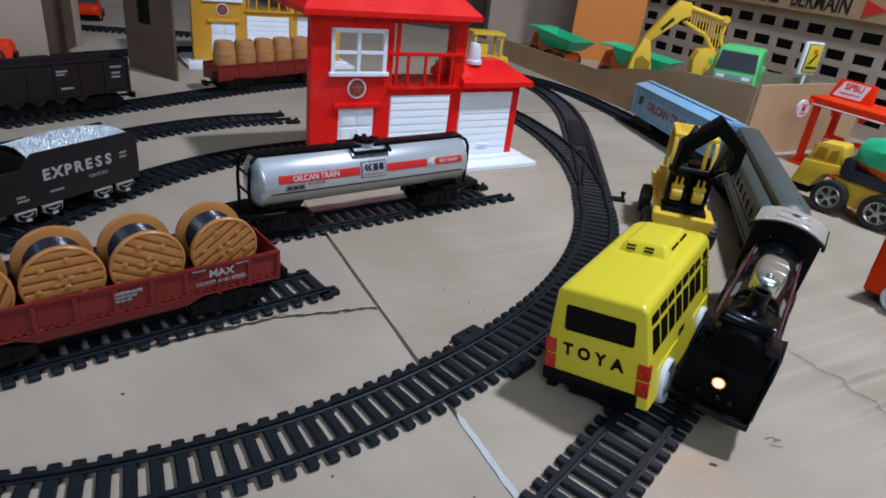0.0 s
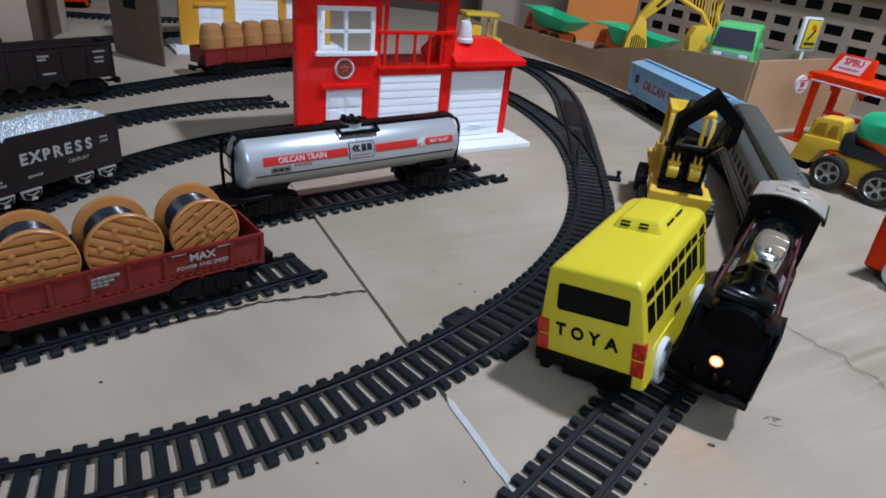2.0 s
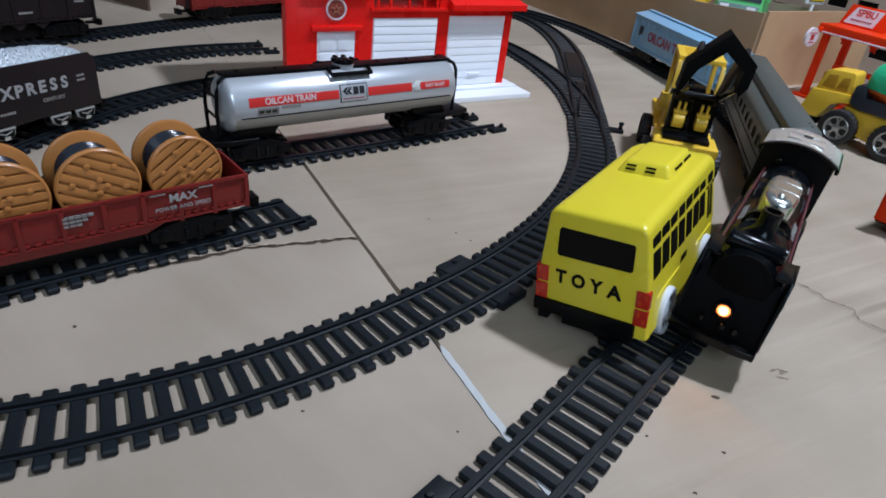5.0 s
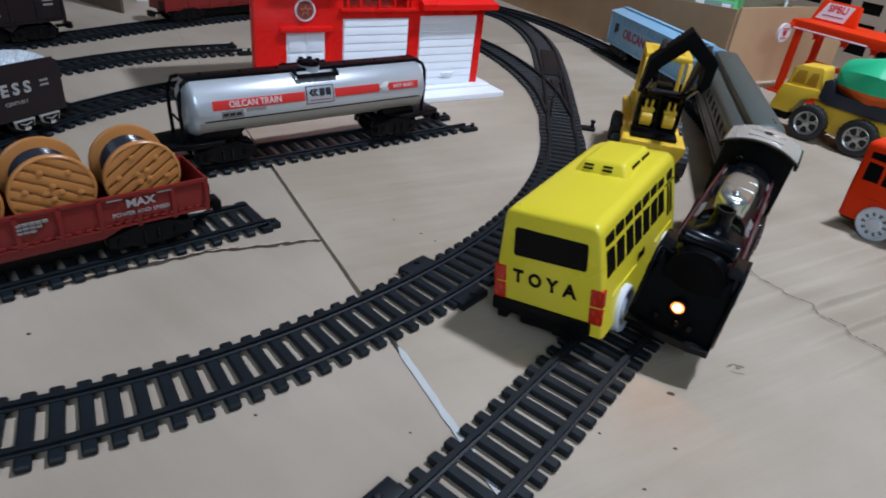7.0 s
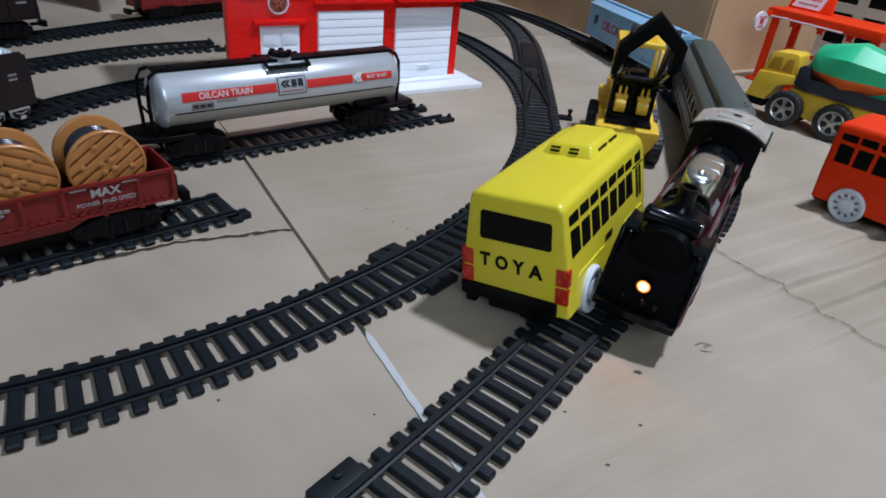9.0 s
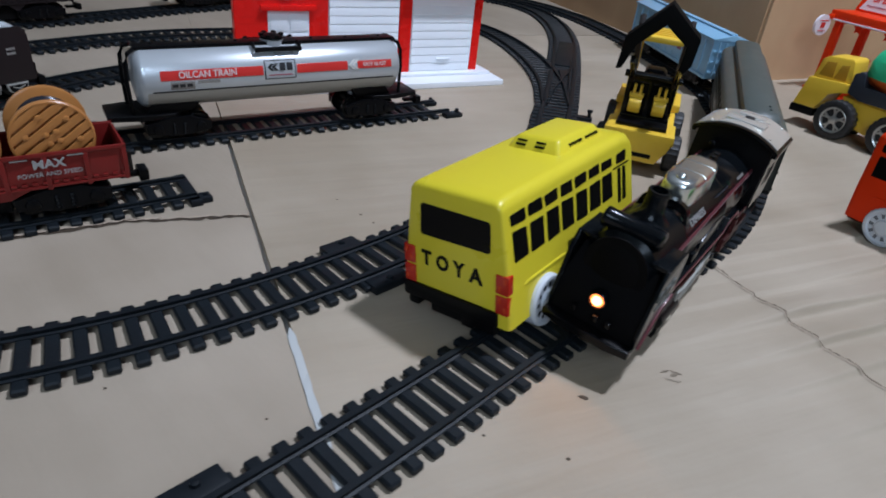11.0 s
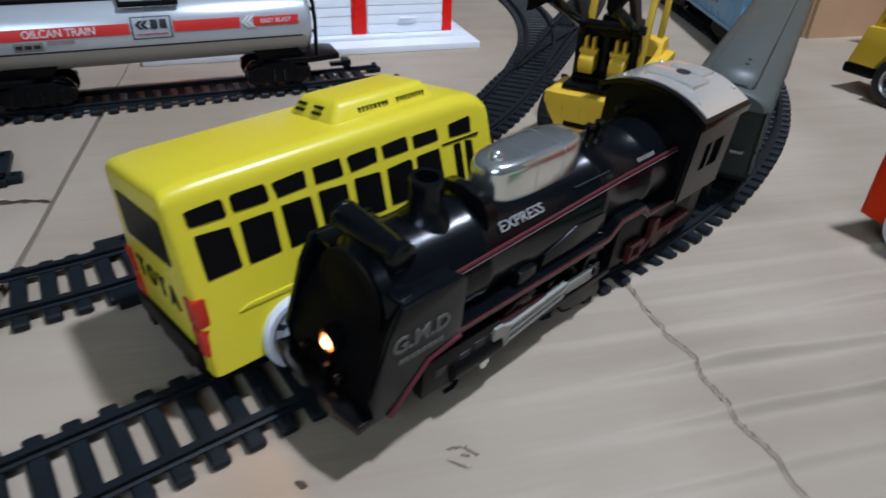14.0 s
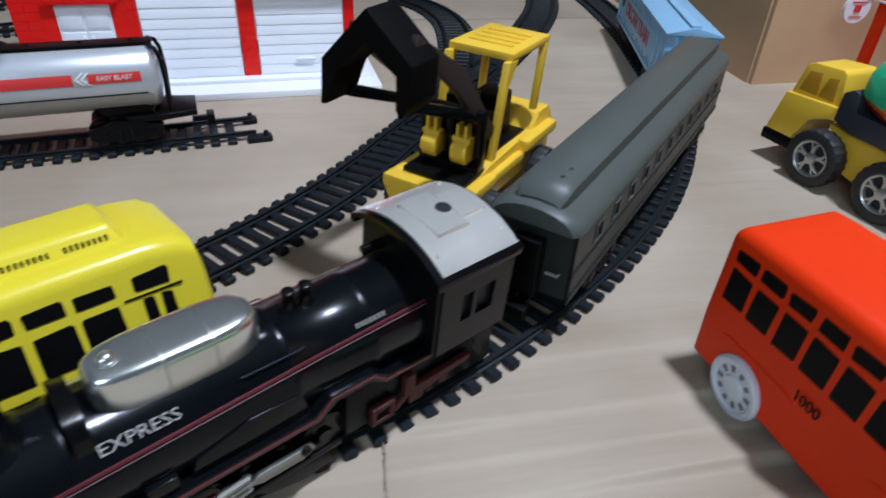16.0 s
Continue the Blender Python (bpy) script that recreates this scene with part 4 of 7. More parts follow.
def bus(m, paint, label, name="toy_bus", letters=True, lamps=True, axle=0.0265):
    b = thing(name, m, label, "toy bus", group="toy buses")
    bm = B()
    secs = []
    for x, hy, z1, r, ti in ((0.0, 0.0252, 0.0606, 0.0030, 0.0044), (0.0004, 0.0260, 0.0617, 0.0034, 0.0047), (0.0014, 0.0265, 0.0627, 0.0040, 0.0049), (0.0035, 0.0267, 0.0633, 0.0046, 0.0050), (0.010, 0.0267, 0.0638, 0.0050, 0.0050),
                             (0.100, 0.0267, 0.0645, 0.0050, 0.0050), (0.109, 0.0264, 0.0634, 0.0055, 0.0048), (0.1135, 0.0256, 0.0605, 0.006, 0.0044), (0.1150, 0.0238, 0.0550, 0.006, 0.0040)):
        secs.append(rounded(x, hy, 0.0100, z1, r, 5, ti))
    loft(bm, secs)
    body = part("body", bm, paint, b)
    bm = B()
    r0 = [(0.0555 + sx, sy, 0.0628) for sx, sy in ((0, -0.0138), (0.043, -0.0138), (0.043, 0.0138), (0, 0.0138))]
    r1 = [(0.0610 + sx, sy, 0.0697) for sx, sy in ((0, -0.0100), (0.034, -0.0100), (0.034, 0.0100), (0, 0.0100))]
    loft(bm, [r0, r1])
    bmesh.ops.bevel(bm, geom=[e for e in bm.edges], offset=0.002, segments=3, affect="EDGES", profile=0.6)
    ac = part("roof_box", bm, paint, b)
    # Vent openings are black plates, their shade put into the colour.
    for y0 in (-0.0052, 0.0042):
        bm = B()
        for k in range(2):
            box(bm, 0.0573 + k * 0.0013, 0.0592 + k * 0.0013, y0, y0 + 0.0046, 0.0656 + k * 0.0016, 0.0663 + k * 0.0016)
        part("vent_slot", bm, PAINTBLACK, ac)
    for x0 in (0.0672, 0.0822):
        bm = B()
        for k in range(8):
            box(bm, x0 + k * 0.0015, x0 + 0.0006 + k * 0.0015, -0.0124, -0.0105, 0.0651, 0.0669)
        part("vent_slot", bm, PAINTBLACK, ac)

    def skin(z, side):
        """The half width of the side at a height."""
        pts = ((0.0100, 0.0267), (0.0290, 0.0257), (0.0592, 0.0217))
        for (za, ya), (zb, yb) in zip(pts, pts[1:]):
            if z <= zb:
                return side * (ya + (yb - ya) * (z - za) / (zb - za))
        return side * 0.0217

    def pane(x0, x1, z0, z1, side, seed):
        rnd = random.Random(seed)
        j = lambda: rnd.uniform(-0.0004, 0.0004)
        corners = [(x0 + 0.0003, z0 + j()), (x1 - 0.0003, z0 + j()), (x1 + j(), z0 + 0.0005), (x1 + j(), z1 - 0.0006), (x1 - 0.0005, z1 + j()), (x0 + 0.0005, z1 + j()), (x0 + j(), z1 - 0.0006), (x0 + j(), z0 + 0.0005)]
        bm = B()
        outer = [bm.verts.new((x, skin(z, side) + side * 0.00025, z)) for x, z in corners]
        inner = [bm.verts.new((x, skin(z, side) - side * 0.0008, z)) for x, z in corners]
        bm.faces.new(outer)
        n = len(corners)
        for i in range(n):
            bm.faces.new((outer[i], outer[(i + 1) % n], inner[(i + 1) % n], inner[i]))
        part("window", bm, PAINTBLACK, body)

    for side in (-1, 1):
        for k in range(7):
            x = 0.0052 + k * 0.0123
            pane(x, x + 0.0099, 0.0526, 0.0571, side, f"u{k}{side}")
            pane(x + 0.0002, x + 0.0101, 0.0379, 0.0499, side, f"l{k}{side}")
        pane(0.0943, 0.1040, 0.0522, 0.0569, side, f"d{side}")
        pane(0.0950, 0.0984, 0.0330, 0.0495, side, f"e{side}")
        pane(0.1000, 0.1034, 0.0330, 0.0495, side, f"f{side}")
        part("door_line", box(B(), 0.0905, 0.1068, *sorted((skin(0.0507, side) - side * 0.0004, skin(0.0507, side) + side * 0.0004)), 0.0505, 0.0510), PAINTBLACK, body)
        if letters:
            lettering("1000", 0.0062, PAINTBLACK, body, pose(0.0500, side * (abs(skin(0.0300, 1)) + 0.0003), 0.0300, 90 + (4 if side < 0 else -4) * 0, 0, 0 if side < 0 else 180), stretch=0.85)
        for x in (axle, 0.0925):
            c = (x, side * 0.0262, 0.0125 if side < 0 or not lamps else 0.0152)
            bm = B()
            s = side
            turned(bm, (c[0], side * 0.0205, c[2]), "y", ((0, 0.0108), (s * 0.0004, 0.0118), (s * 0.0070, 0.0118), (s * 0.0080, 0.0110), (s * 0.0080, 0.0094), (s * 0.0070, 0.0090), (s * 0.0070, 0.0048), (s * 0.0082, 0.0042), (s * 0.0084, 0.0010)), 32)
            wh = part("wheel", bm, WHEELWHITE, b, "plain white plastic wheel")
            # Slots are flat plates; the shade of the recess is their darker colour.
            for k in range(10):
                bm = B()
                a = 2 * math.pi * k / 10
                p = Vector((math.cos(a), 0, math.sin(a)))
                t = Vector((-math.sin(a), 0, math.cos(a)))
                o = Vector((c[0], side * 0.0276, c[2]))
                vs = [bm.verts.new(o + p * rr + t * tt) for rr, tt in ((0.0056, -0.0008), (0.0082, -0.0011), (0.0082, 0.0011), (0.0056, 0.0008))]
                vs2 = [bm.verts.new(v.co + Vector((0, -side * 0.0006, 0))) for v in vs]
                bm.faces.new(vs)
                for q in range(4):
                    bm.faces.new((vs[q], vs[(q + 1) % 4], vs2[(q + 1) % 4], vs2[q]))
                part("wheel_slot", bm, NAVY if lamps else SLOTGREY, wh)
    # Rear window, lettering and lamps, on the rear face.
    def rear_x(z):
        return 0.0 if z < 0.050 else 0.0008
    bm = B()
    pts = [(-0.0166, 0.0414), (0.0157, 0.0408), (0.0165, 0.0420), (0.0161, 0.0538), (0.0151, 0.0548), (-0.0164, 0.0545), (-0.0172, 0.0534), (-0.0173, 0.0424)]
    prism(bm, pts, "x", -0.0003, 0.002)
    part("rear_window", bm, PAINTBLACK, body, "rear window painted black")
    if letters:
        for k, ch in enumerate("TOYA"):
            y = 0.0140 - k * 0.0082
            lettering(ch, 0.0090, PAINTBLACK, body, pose(-0.0002, y, 0.0300 - 0.0002 * k, 90, 0, -90), bold=0.04, stretch=0.86 if ch != "A" else 0.95)
    if lamps:
        for side in (-1, 1):
            for k, (z0, z1) in enumerate(((0.0258, 0.0340), (0.0167, 0.0249))):
                y0, y1 = sorted((side * 0.0200, side * 0.0258))
                bm = B()
                box(bm, -0.0006, 0.0030, y0, y1, z0, z1, 0.0004)
                tl = part("tail_lamp", bm, LAMPRED, body, "red painted tail lamp")
                for q in range(2):
                    ya = side * (0.0236 if (q + k) % 2 else 0.0212)
                    za = z0 + 0.0012 + 0.0036 * q
                    part("lamp_stroke", box(B(), -0.0009, 0.0, *sorted((ya, ya + side * 0.0013)), za, za + 0.0026, 0.0002), LAMPORANGE, tl, "orange brush stroke")
    bm = B()
    box(bm, -0.0016, 0.006, -0.0212, 0.0262, 0.0098, 0.0168, 0.0012)
    box(bm, -0.0013, 0.004, 0.0186, 0.0236, 0.0062, 0.0125, 0.0006)
    box(bm, -0.0008, 0.010, -0.0200, 0.0120, 0.0058, 0.0140, 0.0008)
    box(bm, -0.0011, 0.003, -0.0100, -0.0040, 0.0050, 0.0090, 0.0005)
    part("bumper", bm, BLACK, b, "black plastic rear bumper")
    for side in (-1, 1):
        for x0, x1 in ((0.0110, 0.0460), (0.0740, 0.1060)):
            y = 0.0257
            part("wheel_ledge", prism(B(), ((x0, 0.0262), (x0 + 0.0030, 0.0276), (x1 - 0.0030, 0.0276), (x1, 0.0262)), "y", *sorted((side * (y - 0.0015), side * (y + 0.0006))), 0.0003), paint, body)
    part("chassis", box(B(), 0.004, 0.112, -0.0195, 0.0195, 0.0092, 0.0165, 0.001), BLACK, b)
    return b


bus(pose(0.1614, 0.3540, 0.0009, -7.8, -0.95, 59.6) @ Matrix.Diagonal((1.0, 1.03, 1.0, 1.0)), YELLOW, "glossy yellow toy bus with black painted windows straddling the rail")
bus(pose(0.4037, 0.5401, 0.0006, 3.4, -1.2, -54.3) @ Matrix.Diagonal((1.0, 0.96, 1.0, 1.0)), REDBUS, "red orange toy bus with black painted windows on the cardboard", lamps=False, axle=0.0245)

# ---- wagons ----


def tank_wagon(m):
    w = thing("tank_wagon", m, "silver toy tank wagon with red band and black walkway", "tank wagon")
    bm = B()
    R, zc = 0.0182, 0.0425
    turned(bm, (0, 0, zc), "x", ((-0.0990, 0.002), (-0.0987, 0.0100), (-0.0976, 0.0150), (-0.0955, R - 0.0008), (-0.0935, R), (0.0850, R), (0.0868, R - 0.0008), (0.0888, 0.0150), (0.0897, 0.0100), (0.0900, 0.002)), 48)
    body = part("tank", bm, TANK, w)
    # Lower half takes a darker, less metallic grey than the upper tank.
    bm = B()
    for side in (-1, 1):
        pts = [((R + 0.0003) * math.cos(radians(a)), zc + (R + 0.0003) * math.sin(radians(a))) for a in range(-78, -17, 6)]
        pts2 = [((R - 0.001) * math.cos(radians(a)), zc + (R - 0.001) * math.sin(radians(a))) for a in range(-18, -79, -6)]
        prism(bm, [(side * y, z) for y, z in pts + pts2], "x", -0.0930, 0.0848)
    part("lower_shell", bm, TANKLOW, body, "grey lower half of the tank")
    bm = B()
    for side in (-1, 1):
        a = radians(-17)
        tube(bm, ((-0.0900, side * (R + 0.0001) * math.cos(a), zc + R * math.sin(a)), (0.0822, side * (R + 0.0001) * math.cos(a), zc + R * math.sin(a))), 0.00045, 6)
    part("seam", bm, BLACK, body)
    for side in (-1, 1):
        def band(x0, x1, a0, a1, mat, name, lift=0.00025, seg=6, skew=0.0):
            bm = B()
            rows = []
            for i in range(seg + 1):
                a = radians(a0 + (a1 - a0) * i / seg)
                y, z = side * (R + lift) * math.cos(a), zc + (R + lift) * math.sin(a)
                k = skew * i / seg
                rows.append((bm.verts.new((x0 + k, y, z)), bm.verts.new((x1 + k, y, z)), bm.verts.new((x1 + k, y - side * 0.0006, z)), bm.verts.new((x0 + k, y - side * 0.0006, z))))
            for p, q in zip(rows, rows[1:]):
                for i in range(4):
                    bm.faces.new((p[i], p[(i + 1) % 4], q[(i + 1) % 4], q[i]))
            bm.faces.new(rows[0])
            bm.faces.new(rows[-1])
            return part(name, bm, mat, body)
        s = -side
        def X(x0, x1):
            return (x0, x1) if side < 0 else (-x1 - 0.008, -x0 - 0.008)
        band(*X(-0.0845, -0.0185), 5, 23, LABELRED, "red_band")
        band(*X(0.0055, 0.0440), 5, 23, LABELRED, "red_band")
        band(*X(0.0520, 0.0800), 6, 22, LABELRED, "red_band")
        band(*X(-0.0175, 0.0045), -4, 33, INK, "emblem_frame", 0.0003)
        band(*X(-0.0168, 0.0038), -2, 31, TANK, "emblem", 0.0005)
        for k in range(2):
            band(*X(-0.0155 + 0.003 * k, -0.0132 + 0.003 * k), 19, 26, INK, "emblem_bar", 0.0007, 4, 0.0024 if side < 0 else -0.0024)
            band(*X(-0.0131 + 0.003 * k, -0.0108 + 0.003 * k), 12, 19, INK, "emblem_bar", 0.0007, 4, -0.0024 if side < 0 else 0.0024)
        for k in range(2):
            band(*X(-0.0070 + 0.005 * k, -0.0030 + 0.005 * k), 12, 27, INK, "emblem_bar", 0.0007)
        band(*X(-0.0150, 0.0020), 3, 5, PRINTRED, "emblem_bar", 0.0007)
        for k in range(2):
            band(*X(0.0450 + 0.0030 * k, 0.0464 + 0.0030 * k), 14, 25, PRINT, "chevron", 0.0005, 4, 0.004 if side < 0 else -0.004)
            band(*X(0.0490 + 0.0030 * k, 0.0504 + 0.0030 * k), 4, 14, PRINT, "chevron", 0.0005, 4, -0.004 if side < 0 else 0.004)
        band(*X(-0.0790, -0.0640), -13, 2, PRINTDIM, "notice", 0.0003)
        band(*X(-0.0620, -0.0480), -3, 3, PRINTDIM, "notice", 0.0003)
        for k in range(3):
            band(*X(-0.0780 + 0.0045 * k, -0.0745 + 0.0045 * k), -8, -2, INK, "print_bar", 0.0005)
        a = radians(14)
        lettering("OILCAN TRAIN", 0.0057, PRINTPINK, body, pose(-0.0550 if side < 0 else 0.0470, side * (R + 0.0004) * math.cos(a), zc + (R + 0.0004) * math.sin(a), 90 - 14, 0, 0 if side < 0 else 180), bold=0.015, stretch=0.95)
        lettering("EASY BLAST", 0.0036, PRINTPINK, body, pose(0.0660 if side < 0 else -0.0740, side * (R + 0.0004) * math.cos(a), zc + (R + 0.0004) * math.sin(a), 90 - 14, 0, 0 if side < 0 else 180), bold=0.01)
    # Walkway on top with a hatch cage.
    bm = B()
    box(bm, -0.0965, 0.0885, -0.0058, 0.0058, zc + 0.0174, zc + 0.0194, 0.0005)
    wk = part("walkway", bm, BLACK, w, "black plastic roof walkway")
    bm = B()
    tube(bm, ((-0.022, -0.0068, 0.0617), (-0.022, -0.0135, 0.0590), (0.010, -0.0135, 0.0590), (0.010, -0.0068, 0.0617)), 0.0016, 8)
    tube(bm, ((-0.022, 0.0068, 0.0617), (-0.022, 0.0135, 0.0590), (0.010, 0.0135, 0.0590), (0.010, 0.0068, 0.0617)), 0.0016, 8)
    part("hatch_cage", bm, BLACK, wk)
    bm = B()
    turned(bm, (-0.006, 0, 0.0590), "z", ((0, 0.0078), (0.0036, 0.0078), (0.0045, 0.0068)), 24)
    part("hatch_neck", bm, TANK, wk)
    bm = B()
    turned(bm, (-0.006, 0, 0.0632), "z", ((0, 0.0080), (0.0012, 0.0080), (0.0022, 0.0050), (0.0030, 0.0015)), 24)
    for k in range(6):
        box(bm, -0.0075 + 0.007 * math.cos(k), -0.0045 + 0.007 * math.cos(k), -0.0015 + 0.007 * math.sin(k), 0.0015 + 0.007 * math.sin(k), 0.0638, 0.0662, 0.0005)
    part("hatch_lid", bm, BLACK, wk)
    for k in range(7):
        x = -0.085 + k * 0.027
        part("walkway_stud", turned(B(), (x, 0.0, zc + 0.0196), "z", ((0, 0.0012), (0.0008, 0.0010)), 8), BLACK, wk)
    # End platforms, rails and ladders.
    for sgn, xe in ((-1, -0.118), (1, 0.107)):
        x0, x1 = sorted((xe, xe - sgn * 0.040))
        bm = B()
        prism(bm, ((xe, -0.0125), (xe, 0.0125), (xe - sgn * 0.020, 0.0160), (xe - sgn * 0.040, 0.0160), (xe - sgn * 0.046, 0.010), (xe - sgn * 0.046, -0.010), (xe - sgn * 0.040, -0.0160), (xe - sgn * 0.020, -0.0160)), "z", 0.0195, 0.0228, 0.0005)
        pf = part("end_platform", bm, BLACK, w)
        xr = xe - sgn * 0.0155
        for y in (-0.0105, 0.0105):
            bm = B()
            tube(bm, ((xr, y, 0.0225), (xr + sgn * 0.0008, y, 0.0420), (xr, y, 0.0540), (xr - sgn * 0.0020, y * 0.86, 0.0590), (xr - sgn * 0.0060, y * 0.62, 0.0608)), 0.0013, 8)
            part("hand_rail", bm, BLACK, pf)
        for z in (0.036, 0.049):
            part("ladder_rung", tube(B(), ((xr, -0.0105, z), (xr, 0.0105, z)), 0.0009, 6), BLACK, pf)
        bm = B()
        prism(bm, ((xe - sgn * 0.052, 0.0225), (xe - sgn * 0.024, 0.0225), (xe - sgn * 0.028, 0.0290), (xe - sgn * 0.058, 0.0290)), "y", -0.0120, 0.0120, 0.0005)
        part("cradle", bm, BLACK, w)
        bogie(w, xe - sgn * 0.042, 0.0195)
        coupler(w, xe - sgn * 0.004, sgn)
    return w


def at_track(p, d, s, off=0.0, z=0.0):
    q = along(p, d, s, off)
    return pose(q[0], q[1], z, 0, 0, math.degrees(math.atan2(d.y, d.x)))


tank_wagon(at_track(T3P, T3D, -0.0054) @ Matrix.Diagonal((0.945, 1.0, 1.0, 1.0)))


def open_wagon(m, length, half, z0, z1, mat, label, name, bays, wall=0.0012):
    """A low-sided wagon with ribs, a hollow body and two bogies."""
    w = thing(name, m, label, "wagon")
    h = length / 2
    bm = B()
    box(bm, -h, h, -half, half, z0, z0 + 0.0025, 0.0004)
    part("wagon_floor", bm, mat, w)
    # Black box added between the bogies to block light under the wagon.
    part("underframe", box(B(), -h + 0.052, h - 0.052, -half * 0.62, half * 0.62, 0.0085, z0 - 0.0002, 0.0006), BLACK, w)
    for side in (-1, 1):
        bm = B()
        a, b = sorted((side * half, side * (half - wall)))
        box(bm, -h, h, a, b, z0, z1, 0.0003)
        a, b = sorted((side * (half + 0.0010), side * (half - 0.0002)))
        box(bm, -h, h, a, b, z1 - 0.0016, z1 + 0.0003, 0.0003)
        box(bm, -h, h, a, b, z0, z0 + 0.0014, 0.0003)
        for k in range(bays + 1):
            x = -h + (length - 0.0022) * k / bays
            box(bm, x, x + 0.0022, a, b, z0 - 0.001, z1, 0.0003)
        for k in range(bays * 4):
            x = -h + length * (k + 0.5) / (bays * 4)
            box(bm, x - 0.0012, x + 0.0012, a, b, z0 + 0.0018, z0 + 0.0032, 0.0003)
        part("side_wall", bm, mat, w)
    for sgn in (-1, 1):
        a, b = sorted((sgn * h, sgn * (h - wall)))
        bm = B()
        box(bm, a, b, -half, half, z0, z1, 0.0003)
        part("end_wall", bm, mat, w)
        bogie(w, sgn * (h - 0.030), z0)
        coupler(w, sgn * (h - 0.003), sgn, 0.0150)
        part("end_step", box(B(), *sorted((sgn * h, sgn * (h + 0.0028))), -0.0115, -0.0070, z0 + 0.0005, z0 + 0.0105, 0.0004), DUSTY, w)
    return w


spw = open_wagon(at_track(T4P, T4D, -0.0405, 0.0065), 0.171, 0.0165, 0.0214, 0.0385, MAROON, "maroon low-sided toy wagon carrying four cable spools", "spool_wagon", 10)
for side in (-1, 1):
    part("side_sill", prism(B(), ((-0.046, 0.0225), (0.046, 0.0225), (0.034, 0.0172), (-0.034, 0.0172)), "y", *sorted((side * 0.0152, side * 0.0166)), 0.0003), MAROON, spw)
lettering("MAX", 0.0056, PRINTMID, spw, pose(0.0520, -0.01765, 0.0335, 90), bold=0.03, stretch=1.1)
lettering("POWER AND SPEED", 0.0030, PRINTMID, spw, pose(0.0520, -0.01765, 0.0286, 90))
bm = B()
for x in (0.0370, 0.0600):
    box(bm, x, x + 0.007, -0.01765, -0.0160, 0.0362, 0.0367)
part("print_bar", bm, PRINTDIM, spw)
bm = B()
for k in range(3):
    for j in range(5 - k):
        box(bm, 0.0000 + j * 0.0026, 0.0022 + j * 0.0026, -0.01765, -0.0160, 0.0330 - k * 0.0019, 0.0342 - k * 0.0019)
part("print_bar", bm, PRINTDIM, spw)


def cable_spool(m, turn):
    s = thing("cable_spool", m, "orange brown plank-faced cable spool wound with dark cable", "cable spool", group="cable spools on the wagon")
    R = 0.0178
    part("cable_winding", turned(B(), (0, -0.0105, 0), "y", [(0.021 * k / 72, 0.0124 + 0.0010 * abs(math.sin(k * math.pi / 8))) for k in range(73)], 40), CABLE, s, "dark blue cable in shiny turns")
    for side in (-1, 1):
        bm = B()
        turned(bm, (0, side * 0.0100, 0), "y", ((0, R - 0.0010), (side * 0.0006, R), (side * 0.0024, R), (side * 0.0030, R - 0.0006), (side * 0.0030, R - 0.0013), (side * 0.0014, R - 0.0014)), 48)
        fl = part("spool_flange", bm, SPOOLWOOD, s)
        # Planks stand proud, with grooves left between them.
        n = 7
        wd = 2 * (R - 0.0013) / n
        for k in range(n):
            u0, u1 = -(R - 0.0013) + k * wd + 0.00055, -(R - 0.0013) + (k + 1) * wd - 0.00055

            def reach(u):
                return math.sqrt(max((R - 0.0013) ** 2 - u * u, 1e-8))
            pts = []
            for i in range(7):
                u = u0 + (u1 - u0) * i / 6
                pts.append((reach(u), u))
            for i in range(7):
                u = u1 + (u0 - u1) * i / 6
                pts.append((-reach(u), u))
            c, q = math.cos(turn), math.sin(turn)
            pts = [(a * c - b * q, a * q + b * c) for a, b in pts]
            bm = B()
            y0, y1 = sorted((side * 0.0115, side * 0.01285))
            prism(bm, pts, "y", y0, y1, 0.00045)
            part("plank", bm, SPOOLWOOD, fl)
        spots = [(0.0032, a + 0.4) for a in (0, math.pi / 2, math.pi, 3 * math.pi / 2)] + [(0.0110, a) for a in (0.3, 1.35, 2.4, 3.4, 4.5, 5.5)]
        for r, a in spots:
            a += turn
            part("bolt", turned(B(), (r * math.cos(a), side * 0.0130, r * math.sin(a)), "y", ((-side * 0.0005, 0.0016), (side * 0.0001, 0.0014), (side * 0.0004, 0.0006)), 10), SPOOLWOOD, fl)
    return s


for k, (sp, turn) in enumerate(((0.016, 0.62), (-0.0225, -0.48), (-0.0595, 0.02), (-0.0965, 1.1))):
    q = along(T4P, T4D, sp, 0.0065)
    cable_spool(pose(q[0], q[1], 0.0258 + 0.0180, 0, 0, math.degrees(math.atan2(T4D.y, T4D.x))), turn)

# Gondola and barrel wagon behind.
GD = Vector((0.526, 0.850)).normalized()
gw = open_wagon(at_track(Vector((-0.298, 0.753)), GD, -0.082), 0.172, 0.0155, 0.0230, 0.0570, GONDOLA, "tall dark brown toy gondola wagon with faint white print", "gondola_wagon", 7)
for x0, z0, n in ((0.012, 0.0475, 4), (0.012, 0.0445, 3), (0.016, 0.031, 4), (0.066, 0.0480, 4), (0.067, 0.0420, 3), (0.067, 0.0380, 3)):
    part("print_bar", box(B(), x0, x0 + n * 0.0030, -0.0162, -0.0150, z0, z0 + 0.0018), PRINTDIM, gw)
